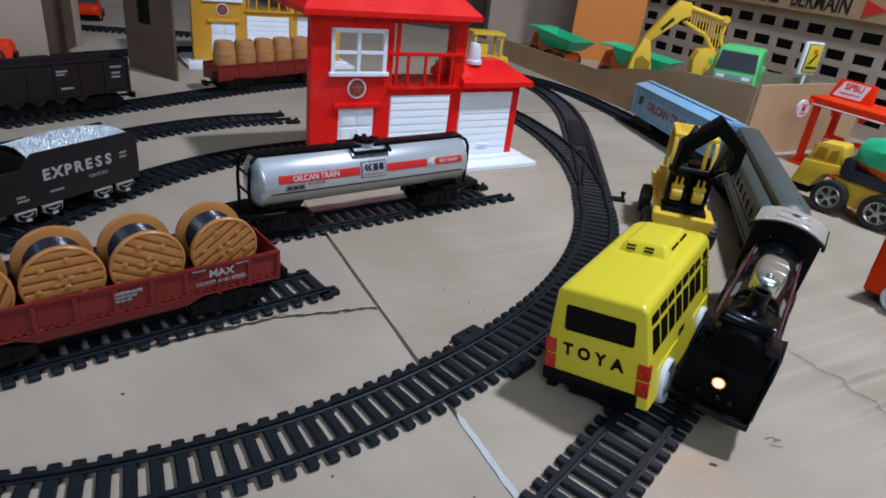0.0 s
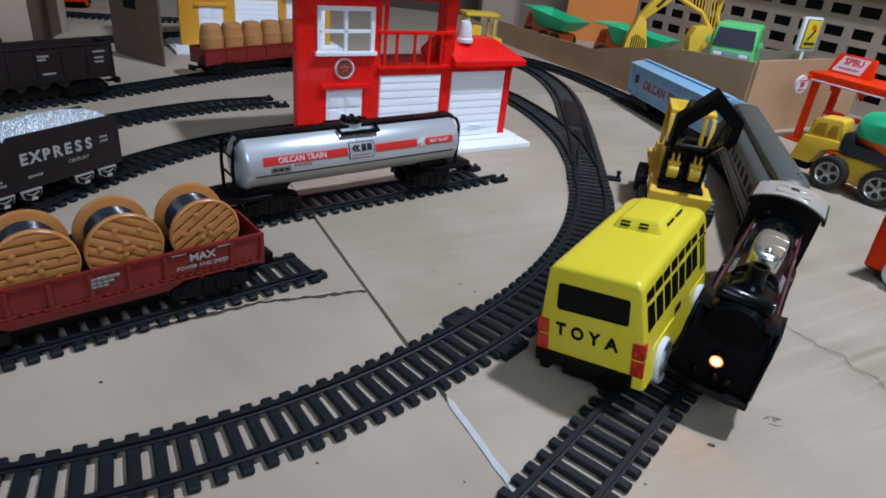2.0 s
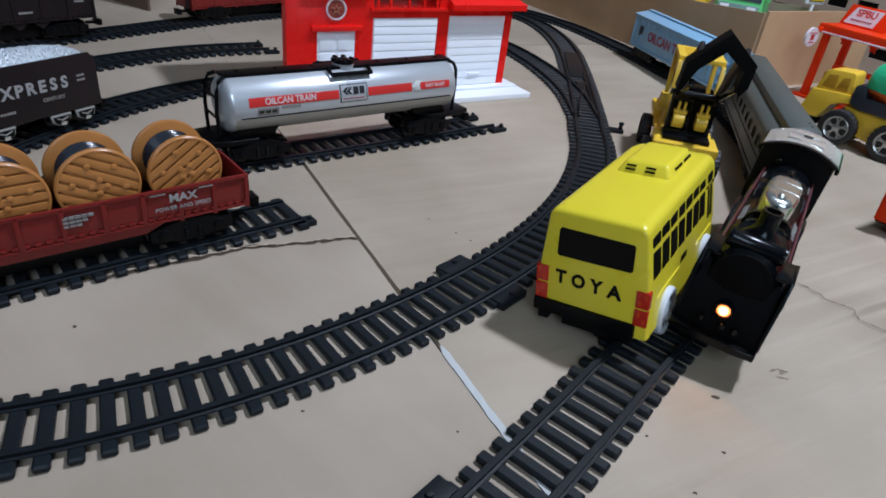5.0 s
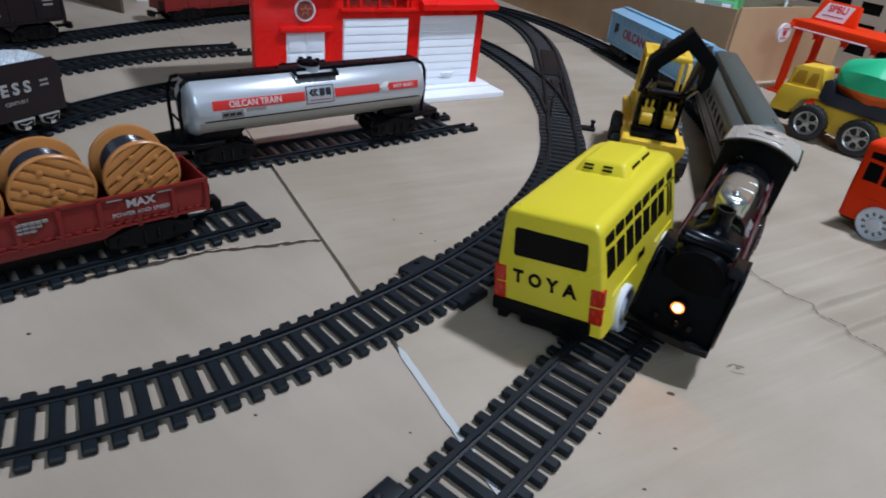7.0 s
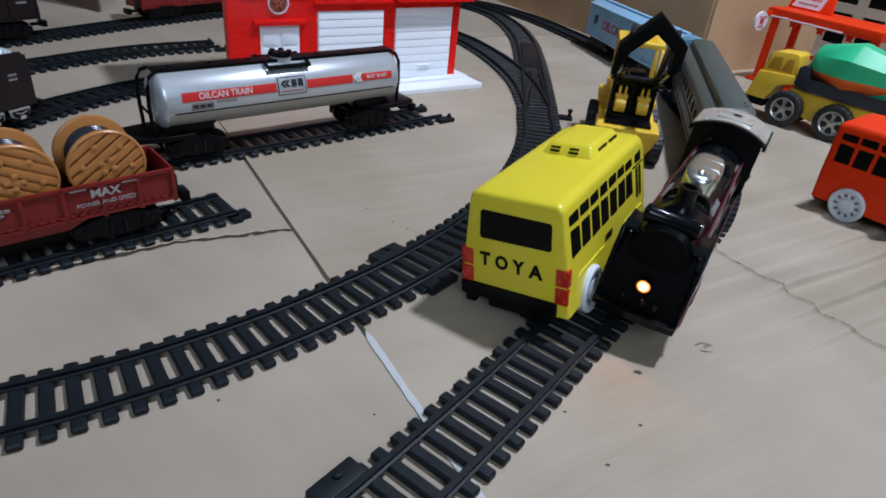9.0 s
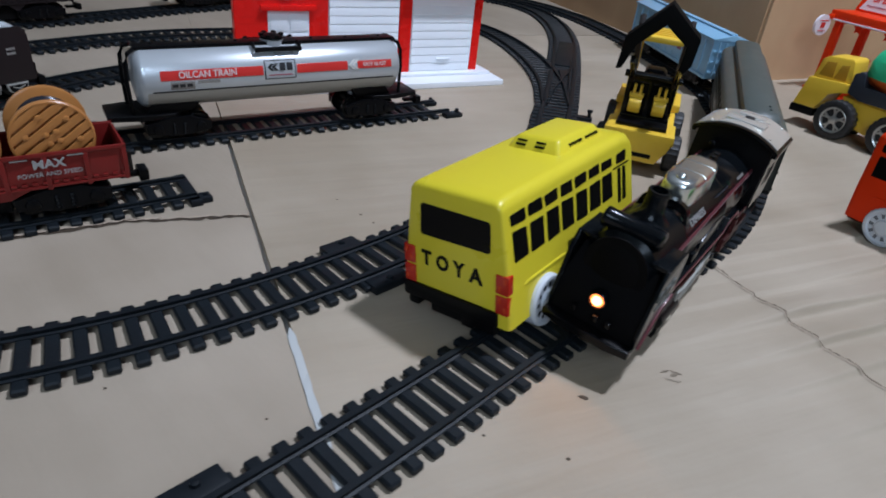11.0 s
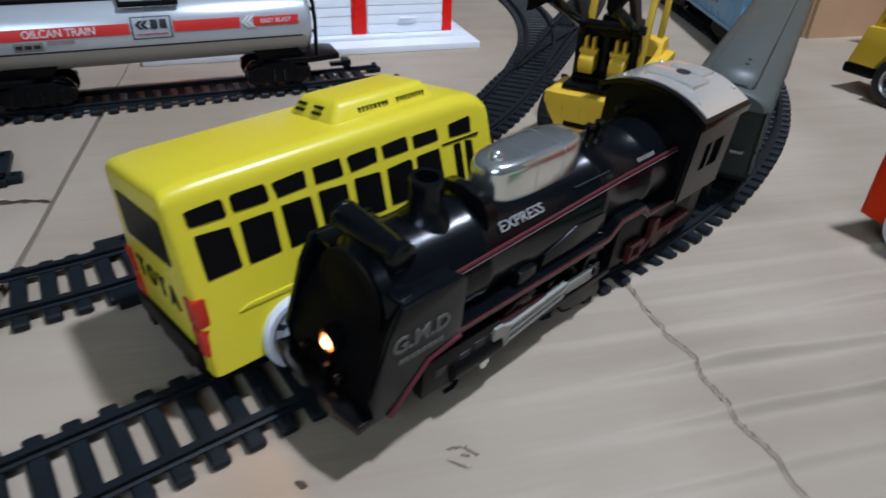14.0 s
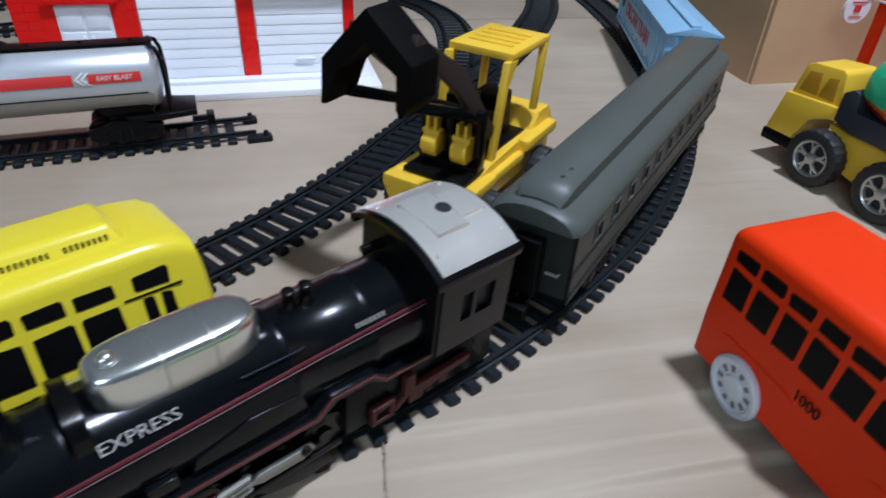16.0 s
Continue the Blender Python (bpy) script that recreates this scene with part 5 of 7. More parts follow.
for side in (-1, 1):
    bm = B()
    for k in range(5):
        x = -0.045 + k * 0.020
        prism(bm, ((x - 0.009, 0.0232), (x + 0.009, 0.0232), (x, 0.0165)), "y", *sorted((side * 0.0150, side * 0.0138)))
    part("hopper_tooth", bm, GONDOLA, gw)
BD = Vector((0.56, 0.828)).normalized()
open_wagon(at_track(Vector((-0.23, 0.878)), BD, 0.067), 0.178, 0.0155, 0.0190, 0.0375, MAROON, "dull red toy wagon loaded with tan barrels", "barrel_wagon", 6)
for k in range(6):
    q = along(Vector((-0.23, 0.878)), BD, -0.002 + k * 0.0290)
    br = thing("barrel", pose(q[0], q[1], 0.0217, 0, 0, 30 * k) @ Matrix.Scale(1.13, 4), "tan moulded barrel standing in the wagon", "barrel", group="barrels on the wagon")
    part("barrel_body", turned(B(), (0, 0, 0), "z", ((0, 0.0098), (0.004, 0.0112), (0.0125, 0.0124), (0.0205, 0.0124), (0.030, 0.0112), (0.0362, 0.0098), (0.0370, 0.0080), (0.0362, 0.0076), (0.0362, 0.001)), 22), BARREL, br)
    for z, r in ((0.006, 0.0118), (0.0135, 0.0128), (0.0225, 0.0128), (0.031, 0.0114)):
        part("hoop", turned(B(), (0, 0, z), "z", ((0, r - 0.0012), (0.0003, r - 0.0003), (0.0013, r - 0.0003), (0.0016, r - 0.0012)), 22), BARREL, br)

# The express tender.
TD = Vector((0.387, 0.922)).normalized()


def tender(m):
    w = thing("express_tender", m, "black toy coal tender heaped with silvery coal", "tender")
    h, half = 0.0515, 0.0165
    for side in (-1, 1):
        bm = B()
        a, b = sorted((side * half, side * (half - 0.0014)))
        prism(bm, ((-h, 0.0170), (h, 0.0170), (h, 0.0470), (h - 0.004, 0.0530), (-0.026, 0.0530), (-0.034, 0.0440), (-h, 0.0440)), "y", a, b, 0.0003)
        sw = part("side_wall", bm, GONDOLA, w)
        flip = 0 if side < 0 else 180
        for k, ch in enumerate("EXPRESS"):
            lettering(ch, 0.0104, PRINTMID, sw, pose(0.0040 - side * (k - 3) * 0.0076, side * (half + 0.0002), 0.0368, 90, 0, flip), bold=0.035, stretch=0.98)
        for x0, z0, n in ((-0.040, 0.0255, 3), (-0.040, 0.0228, 4), (-0.018, 0.0242, 5), (0.036, 0.0385, 3), (0.036, 0.0355, 3)):
            for k in range(n):
                part("print_bar", box(B(), x0 + k * 0.0020, x0 + k * 0.0020 + 0.0016, *sorted((side * (half + 0.0003), side * (half - 0.0006))), z0, z0 + 0.0015), PRINTDIM, sw)
        lettering("CENTURY", 0.0034, PRINTDIM, sw, pose(-side * 0.018, side * (half + 0.0002), 0.0280, 90, 0, flip), bold=0.01)
    bm = B()
    box(bm, -h, h, -half + 0.0014, half - 0.0014, 0.0170, 0.0230)
    box(bm, h - 0.0014, h, -half + 0.0014, half - 0.0014, 0.0170, 0.0500)
    box(bm, -0.0300, -0.0286, -half + 0.0014, half - 0.0014, 0.0230, 0.0500)
    box(bm, -h, -h + 0.0014, -half + 0.0014, half - 0.0014, 0.0230, 0.0420)
    part("inner_body", bm, GONDOLA, w)
    bm = B()
    nx, ny = 110, 44
    grid = []
    rnd = random.Random(11)
    for i in range(nx + 1):
        row = []
        for j in range(ny + 1):
            u, v = i / nx, j / ny
            x, y = -0.0285 + u * (h - 0.0015 + 0.0285), (v - 0.5) * 2 * (half - 0.0016)
            swell = (math.sin(math.pi * v) ** 0.6) * (math.sin(math.pi * min(1, 0.12 + u * 0.88)) ** 0.5)
            row.append(bm.verts.new((x, y, 0.0495 + 0.0085 * swell + rnd.uniform(-0.0006, 0.0006))))
        grid.append(row)
    for i in range(nx):
        for j in range(ny):
            bm.faces.new((grid[i][j], grid[i + 1][j], grid[i + 1][j + 1], grid[i][j + 1]))
    ob = link_mesh("coal_load", bm, COAL, w, "heap of glittering silver coal", smooth=False)
    for x in (-0.036, -0.018, 0.020, 0.038):
        for side in (-1, 1):
            bm = B()
            a, b = sorted((side * 0.0150, side * 0.0172))
            prism(bm, ((x - 0.0072, 0.0165), (x + 0.0072, 0.0165), (x + 0.0060, 0.0115), (x + 0.0022, 0.0095), (x - 0.0022, 0.0095), (x - 0.0060, 0.0115)), "y", a, b, 0.0003)
            fr = part("axle_frame", bm, TANKLOW, w, "dull silver axle frame")
            a, b = sorted((side * 0.0170, side * 0.0178))
            # Raised black plate paints the dim inside of the frame.
            part("frame_recess", prism(B(), ((x - 0.0060, 0.0155), (x + 0.0060, 0.0155), (x + 0.0052, 0.0118), (x + 0.0026, 0.0102), (x - 0.0026, 0.0102), (x - 0.0052, 0.0118)), "y", a, b), BLACK, fr)
            part("axle_box", box(B(), x - 0.0020, x + 0.0020, *sorted((side * 0.0176, side * 0.0190)), 0.0098, 0.0124, 0.0004), SILVER, fr, "bright silver axle box")
            part("leaf_spring", prism(B(), ((x - 0.0042, 0.0150), (x, 0.0136), (x + 0.0042, 0.0150), (x + 0.0038, 0.0142), (x, 0.0128), (x - 0.0038, 0.0142)), "y", *sorted((side * 0.0176, side * 0.0184))), RIM, fr)
        bm = B()
        for side in (-1, 1):
            turned(bm, (x, side * (GAUGE - 0.0018), 0.0140), "y", ((-0.0016 * side, 0.0080), (0.0010 * side, 0.0080), (0.0012 * side, 0.0072), (0.0022 * side, 0.0070)), 20)
        turned(bm, (x, -0.011, 0.0140), "y", ((0, 0.0012), (0.022, 0.0012)), 8)
        part("wheelset", bm, GLOSSBLACK, w)
    for sgn in (-1, 1):
        part("buffer_block", box(B(), *sorted((sgn * h, sgn * (h + 0.005))), -0.009, 0.009, 0.0150, 0.0260, 0.0006), BLACK, w)
        coupler(w, sgn * (h - 0.002), sgn, 0.0115)
    return w


tender(pose(-0.1975, 0.494, 0, 0, 0, math.degrees(math.atan2(TD.y, TD.x))))

# The passenger coach and the blue box wagon on the main track.


def coach(m, length):
    w = thing("passenger_coach", m, "dark grey green toy passenger coach with clerestory roof", "railway coach")
    h, half = length / 2, 0.0178
    for side in (-1, 1):
        a, b = sorted((side * half, side * (half - 0.0014)))
        bm = B()
        box(bm, -h, h, a, b, 0.0185, 0.0350)
        box(bm, -h, h, a, b, 0.0428, 0.0500)
        n = 11
        step = (2 * h - 0.030) / n
        xs = [-h + 0.015 + step * (k + 0.5) for k in range(n)]
        edges = [-h] + [v for x in xs for v in (x - 0.0036, x + 0.0036)] + [h]
        for k in range(0, len(edges), 2):
            box(bm, edges[k], edges[k + 1], a, b, 0.0350, 0.0428)
        box(bm, -h, h, *sorted((side * half, side * (half + 0.0007))), 0.0300, 0.0312)
        box(bm, -h, h, *sorted((side * half, side * (half + 0.0007))), 0.0190, 0.0205)
        wl = part("side_wall", bm, COACH, w)
        for x in xs:
            bm = B()
            box(bm, x - 0.0035, x + 0.0035, *sorted((side * (half - 0.0012), side * (half - 0.0006))), 0.0352, 0.0426)
            wn = part("window", bm, INK, wl)
            bm = B()
            for x0, x1, z0, z1 in ((x - 0.0042, x - 0.0035, 0.0344, 0.0434), (x + 0.0035, x + 0.0042, 0.0344, 0.0434), (x - 0.0035, x + 0.0035, 0.0344, 0.0351), (x - 0.0035, x + 0.0035, 0.0427, 0.0434)):
                box(bm, x0, x1, *sorted((side * half, side * (half + 0.0005))), z0, z1)
            part("window_frame", bm, COACHROOF, wn)
    for sgn in (-1, 1):
        bm = B()
        a, b = sorted((sgn * h, sgn * (h - 0.0014)))
        box(bm, a, b, -half, -0.0055, 0.0185, 0.0500)
        box(bm, a, b, 0.0055, half, 0.0185, 0.0500)
        box(bm, a, b, -0.0055, 0.0055, 0.0430, 0.0560)
        part("end_wall", bm, COACH, w)
        bm = B()
        box(bm, *sorted((sgn * h, sgn * (h + 0.006))), -0.0062, 0.0062, 0.0190, 0.0440, 0.0010)
        part("gangway", bm, BLACK, w)
        part("grab_rail", tube(B(), ((sgn * (h + 0.0006), -0.0130, 0.0300), (sgn * (h + 0.0022), -0.0130, 0.0300), (sgn * (h + 0.0022), -0.0080, 0.0300)), 0.0006, 6), DULLWHITE, w)
        bogie(w, sgn * (h - 0.042), 0.0185, DUSTY)
        coupler(w, sgn * (h - 0.003), sgn)
    bm = B()
    box(bm, -h, h, -half, half, 0.0165, 0.0188)
    part("coach_floor", bm, BLACK, w)
    secs = []
    for x, k in ((-h - 0.003, 0.86), (-h - 0.001, 0.97), (-h + 0.004, 1.0), (h - 0.004, 1.0), (h + 0.001, 0.97), (h + 0.003, 0.86)):
        pts = [(x, -0.0190 * k, 0.0490)] + [(x, 0.0190 * k * math.sin(radians(a)), 0.0490 + 0.0085 * k * math.cos(radians(a))) for a in range(-80, 81, 10)] + [(x, 0.0190 * k, 0.0490)]
        secs.append(pts)
    rf = part("roof", loft(B(), secs), COACHROOF, w)
    secs = []
    for x, hy, z1 in ((-h + 0.001, 0.0085, 0.0585), (-h + 0.004, 0.0100, 0.0620), (-h + 0.010, 0.0102, 0.0640), (h - 0.010, 0.0102, 0.0640), (h - 0.004, 0.0100, 0.0620), (h - 0.001, 0.0085, 0.0585)):
        pts = [(x, -hy, 0.0545), (x, -hy, z1 - 0.0022), (x, -hy + 0.0020, z1 - 0.0006), (x, 0, z1), (x, hy - 0.0020, z1 - 0.0006), (x, hy, z1 - 0.0022), (x, hy, 0.0545)]
        secs.append(pts)
    part("clerestory", loft(B(), secs), COACHROOF, rf)
    for x in (-h + 0.012, -h + 0.020):
        part("roof_stud", turned(B(), (x, -0.004, 0.0636), "z", ((0, 0.0010), (0.0008, 0.0008), (0.0010, 0.0002)), 8), COACHROOF, rf)
    return w


CA, CB = Vector((0.3150, 0.520)), Vector((0.3710, 0.775))
coach(pose((CA.x + CB.x) / 2, (CA.y + CB.y) / 2, 0, 0, 0, heading(CA, CB)), (CB - CA).length - 0.008)


def box_wagon(m, length):
    w = thing("box_wagon", m, "sky blue toy box wagon with faded red lettering", "box wagon")
    h, half = length / 2, 0.0170
    bm = B()
    box(bm, -h, h, -half, half, 0.0190, 0.0560, 0.0006)
    body = part("body", bm, SKYBLUE, w)
    for side in (-1, 1):
        bm = B()
        for k in range(13):
            x = -h + (length - 0.0022) * k / 12
            box(bm, x, x + 0.0022, *sorted((side * half, side * (half + 0.0011))), 0.0195, 0.0550, 0.0003)
        box(bm, -h, h, *sorted((side * half, side * (half + 0.0016))), 0.0185, 0.0215, 0.0003)
        box(bm, -h, h, *sorted((side * half, side * (half + 0.0016))), 0.0535, 0.0560, 0.0003)
        part("side_ribs", bm, SKYBLUE, body)
        bm = B()
        box(bm, -0.070, 0.070, *sorted((side * half, side * (half + 0.0013))), 0.0270, 0.0470, 0.0003)
        pn = part("side_panel", bm, SKYBLUE, body)
        lettering("OILCAN TRAIN", 0.0150, WAGONRED, pn, pose(-0.005, side * (half + 0.0015), 0.0370, 90, 0, 0 if side < 0 else 180), bold=0.035, stretch=1.0)
        bm = B()
        for k in range(2):
            box(bm, side * 0.078 - 0.0035 + k * 0.0045, side * 0.078 - 0.0003 + k * 0.0045, *sorted((side * half, side * (half + 0.0014))), 0.0340 + 0.002 * k, 0.0450)
        part("emblem", bm, NAVY, body)
    for sgn in (-1, 1):
        bm = B()
        for k in range(3):
            z = 0.024 + 0.010 * k
            box(bm, *sorted((sgn * h, sgn * (h + 0.001))), -half, half, z, z + 0.0022, 0.0003)
        tube(bm, ((sgn * (h + 0.002), -0.012, 0.022), (sgn * (h + 0.002), -0.012, 0.054)), 0.0008, 6)
        tube(bm, ((sgn * (h + 0.002), -0.006, 0.022), (sgn * (h + 0.002), -0.006, 0.054)), 0.0008, 6)
        part("end_ladder", bm, SKYBLUE, body)
        bogie(w, sgn * (h - 0.036), 0.0190, DUSTY)
        coupler(w, sgn * (h - 0.003), sgn)
    bm = B()
    prism(bm, ((-half - 0.0025, 0.0555), (half + 0.0025, 0.0555), (half + 0.0025, 0.0568), (0.0, 0.0615), (-half - 0.0025, 0.0568)), "x", -h - 0.002, h + 0.002, 0.0003)
    rf = part("roof", bm, SKYBLUE, w)
    part("roof_walk", box(B(), -h, h, -0.0035, 0.0035, 0.0612, 0.0626, 0.0003), SKYBLUE, rf)
    return w


BA, BB = Vector((0.3655, 0.792)), Vector((0.3125, 0.990))
box_wagon(pose((BA.x + BB.x) / 2, (BA.y + BB.y) / 2, 0, 0, 0, heading(BB, BA)), (BB - BA).length - 0.008)
# ---- the toy houses ----


def fire_house(m, wall, roofmat, name, label, with_beacon=True):
    """A hollow plastic facade house: tower with balcony and a garage wing. x runs along the front to the right corner, y goes back."""
    h = thing(name, m, label, "toy house")
    T = 0.0022
    D = 0.062
    fr = B()
    # Tower front: around the window (x -0.205..-0.157, z 0.092..0.127) and the door (x -0.197..-0.163, z 0.008..0.060).
    solid = ((-0.223, -0.205, 0.007, 0.140), (-0.155, -0.147, 0.007, 0.140), (-0.205, -0.155, 0.127, 0.140), (-0.205, -0.155, 0.061, 0.092), (-0.205, -0.197, 0.007, 0.061), (-0.163, -0.155, 0.007, 0.061),
             (-0.147, -0.082, 0.071, 0.0795), (-0.082, -0.071, 0.007, 0.140), (-0.147, -0.082, 0.1345, 0.140))
    xs = sorted({v for r in solid for v in r[:2]})
    zs = sorted({v for r in solid for v in r[2:]})
    for xa, xb in zip(xs, xs[1:]):
        for za, zb in zip(zs, zs[1:]):
            cx, cz = (xa + xb) / 2, (za + zb) / 2
            if any(r[0] < cx < r[1] and r[2] < cz < r[3] for r in solid):
                box(fr, xa, xb, 0, T, za, zb)
    bmesh.ops.remove_doubles(fr, verts=fr.verts, dist=1e-6)
    front = link_mesh("front_wall", fr, wall, h, smooth=False)
    # Brick courses stand a little proud on the tower front.
    n = 0
    for k in range(22):
        z = 0.010 + k * 0.0058
        for x0, x1 in ((-0.2225, -0.2055), (-0.1545, -0.1475), (-0.0815, -0.0720)):
            w = x1 - x0
            cnt = 2 if w > 0.012 else 1
            for j in range(cnt):
                a = x0 + w * j / cnt + 0.0003
                b = x0 + w * (j + 1) / cnt - 0.0003
                part("brick", box(B(), a, b, -0.00025, 0.0004, z, z + 0.0053), wall, front)
        if 0.062 <= z <= 0.085:
            for j in range(6):
                a = -0.2045 + 0.0082 * j + (0.0041 if k % 2 else 0) * 0.5
                part("brick", box(B(), a, a + 0.0076, -0.00025, 0.0004, z, z + 0.0053), wall, front)
    for x, dp in ((-0.223, 0.009), (-0.0735, 0.030)):
        part("side_wall", box(B(), x, x + T, T, dp, 0.007, 0.140), wall, h)
    part("side_wall", box(B(), -0.002, 0.0, T, D * 0.85, 0.007, 0.078), wall, h)
    part("garage_pier", box(B(), -0.0075, 0.0, 0, T, 0.007, 0.078), wall, h)
    part("garage_lintel", box(B(), -0.071, 0.0, 0, T, 0.0725, 0.079), wall, h)
    part("balcony_floor", box(B(), -0.150, -0.0735, -0.003, D * 0.8, 0.0765, 0.0795, 0.0004), wall, h)
    part("door_canopy", box(B(), -0.2025, -0.1575, -0.0035, 0, 0.061, 0.0650, 0.0005), wall, h)
    rail = part("balcony_rail", box(B(), -0.150, -0.0735, -0.0025, 0.0005, 0.1065, 0.1095, 0.0004), wall, h)
    for x in (-0.1445, -0.1330, -0.1150, -0.1000, -0.0870):
        part("baluster", box(B(), x, x + 0.0022, -0.0022, 0.0, 0.0795, 0.1065), wall, rail)
    part("balcony_post", box(B(), -0.1445, -0.1415, -0.0018, 0.0010, 0.1095, 0.1345), wall, h)
    # White window, door and shutters.
    wn = part("window_frame", box(B(), -0.2055, -0.2025, -0.0018, 0.0015, 0.0920, 0.1275), WHITE, h)
    for x0, x1, z0, z1 in ((-0.2055, -0.1540, 0.1250, 0.1285), (-0.1575, -0.1540, 0.0920, 0.1275), (-0.1820, -0.1790, 0.0930, 0.1260), (-0.2040, -0.1560, 0.1075, 0.1100)):
        part("window_bar", box(B(), x0, x1, -0.0018, 0.0015, z0, z1), WHITE, wn)
    part("window_sill", box(B(), -0.2075, -0.1520, -0.0040, 0.0010, 0.0890, 0.0925, 0.0005), WHITE, wn)
    bm = B()
    turned(bm, (-0.181, -0.0002, 0.0780), "y", ((0.001, 0.0088), (-0.0014, 0.0088), (-0.0018, 0.0078), (-0.0008, 0.0075), (-0.0008, 0.0002)), 28)
    bd = part("badge", bm, STICKER, h, "round pale badge")
    part("badge_disc", turned(B(), (-0.181, -0.0008, 0.0780), "y", ((0, 0.0073), (-0.0006, 0.0071), (-0.0008, 0.0002)), 24), BADGE, bd)
    for q in range(5):
        a = radians(90 + 72 * q)
        part("badge_ray", prism(B(), [(-0.181 + 0.0052 * math.cos(a), 0.0780 + 0.0052 * math.sin(a)), (-0.181 + 0.0016 * math.cos(a + 0.6), 0.0780 + 0.0016 * math.sin(a + 0.6)), (-0.181 + 0.0016 * math.cos(a - 0.6), 0.0780 + 0.0016 * math.sin(a - 0.6))], "y", -0.0022, -0.0014), BADGEFIGURE, bd)
    bm = B()
    box(bm, -0.1968, -0.1632, 0.0002, 0.0018, 0.0075, 0.0605)
    dr = part("door", bm, WHITE, h, "white double door")
    for x0, x1 in ((-0.1950, -0.1812), (-0.1788, -0.1650)):
        for z0, z1 in ((0.0110, 0.0260), (0.0285, 0.0425), (0.0450, 0.0580)):
            part("door_panel", box(B(), x0, x1, -0.0006, 0.0004, z0, z1, 0.0003), WHITE, dr)
    for x in (-0.1825, -0.1775):
        part("door_handle", box(B(), x - 0.0009, x + 0.0009, -0.0022, 0, 0.0300, 0.0400, 0.0004), WHITE, dr)
    for x0, x1, z1 in ((-0.1465, -0.0825, 0.0705), (-0.0705, -0.0078, 0.0722)):
        n = 9
        st = (z1 - 0.0080) / n
        gd = part("garage_door", box(B(), x0, x1, 0.0012, 0.0022, 0.0075, z1), WHITE, h, "ribbed white garage door")
        for k in range(n):
            bm = B()
            z = 0.0080 + k * st
            prism(bm, ((0.0014, z), (0.0003, z), (-0.0003, z + 0.0007), (-0.0001, z + st - 0.0008), (0.0003, z + st), (0.0014, z + st)), "x", x0 + 0.0008, x1 - 0.0008)
            part("slat", bm, WHITE, gd)
    part("pull", box(B(), -0.0440, -0.0300, -0.0022, 0.0, 0.0185, 0.0200, 0.0005), WHITE, h)
    # Base with a low step.
    bm = B()
    box(bm, -0.236, 0.0158, -0.0280, 0.060, 0.0, 0.0052, 0.0008)
    box(bm, -0.232, 0.0115, -0.0080, 0.056, 0.0052, 0.0078, 0.0006)
    part("base", bm, WHITE, h, "white plastic base")
    # Hipped roofs with thick eaves.
    bm = B()
    loft(bm, [[(-0.2330, -0.010, 0.1390), (-0.0630, -0.010, 0.1390), (-0.0630, D + 0.008, 0.1390), (-0.2330, D + 0.008, 0.1390)], [(-0.2330, -0.010, 0.1435), (-0.0630, -0.010, 0.1435), (-0.0630, D + 0.008, 0.1435), (-0.2330, D + 0.008, 0.1435)],
              [(-0.2100, 0.018, 0.1665), (-0.0860, 0.018, 0.1665), (-0.0860, D - 0.020, 0.1665), (-0.2100, D - 0.020, 0.1665)]])
    part("tower_roof", bm, roofmat, h)
    bm = B()
    y1 = D * 0.85
    loft(bm, [[(-0.0735, -0.009, 0.0785), (0.0095, -0.009, 0.0785), (0.0095, y1 + 0.006, 0.0785), (-0.0735, y1 + 0.006, 0.0785)], [(-0.0735, -0.009, 0.0835), (0.0095, -0.009, 0.0835), (0.0095, y1 + 0.006, 0.0835), (-0.0735, y1 + 0.006, 0.0835)],
              [(-0.0735, 0.016, 0.1000), (-0.0150, 0.016, 0.1000), (-0.0150, y1 - 0.018, 0.1000), (-0.0735, y1 - 0.018, 0.1000)]])
    part("garage_roof", bm, roofmat, h)
    if with_beacon:
        part("roof_beacon", turned(B(), (-0.0520, 0.014, 0.0975), "z", ((0, 0.0085), (0.0030, 0.0085), (0.0042, 0.0072), (0.0150, 0.0062), (0.0185, 0.0045), (0.0200, 0.0010)), 22), WHEELWHITE, h, "white bell-shaped roof beacon")
    return h


HS = math.degrees(math.atan2(0.574, 0.82))
fire_house(pose(0.126, 0.754, 0, 0, 0, HS), RED, RED, "fire_house", "red plastic toy fire house with white shutters and balcony")
fire_house(pose(-0.146, 1.134, 0, 0, 0, HS), ORANGEWALL, ORANGEWALL, "ochre_house", "ochre yellow plastic toy house with white doors")

# ---- the wheel loader ----


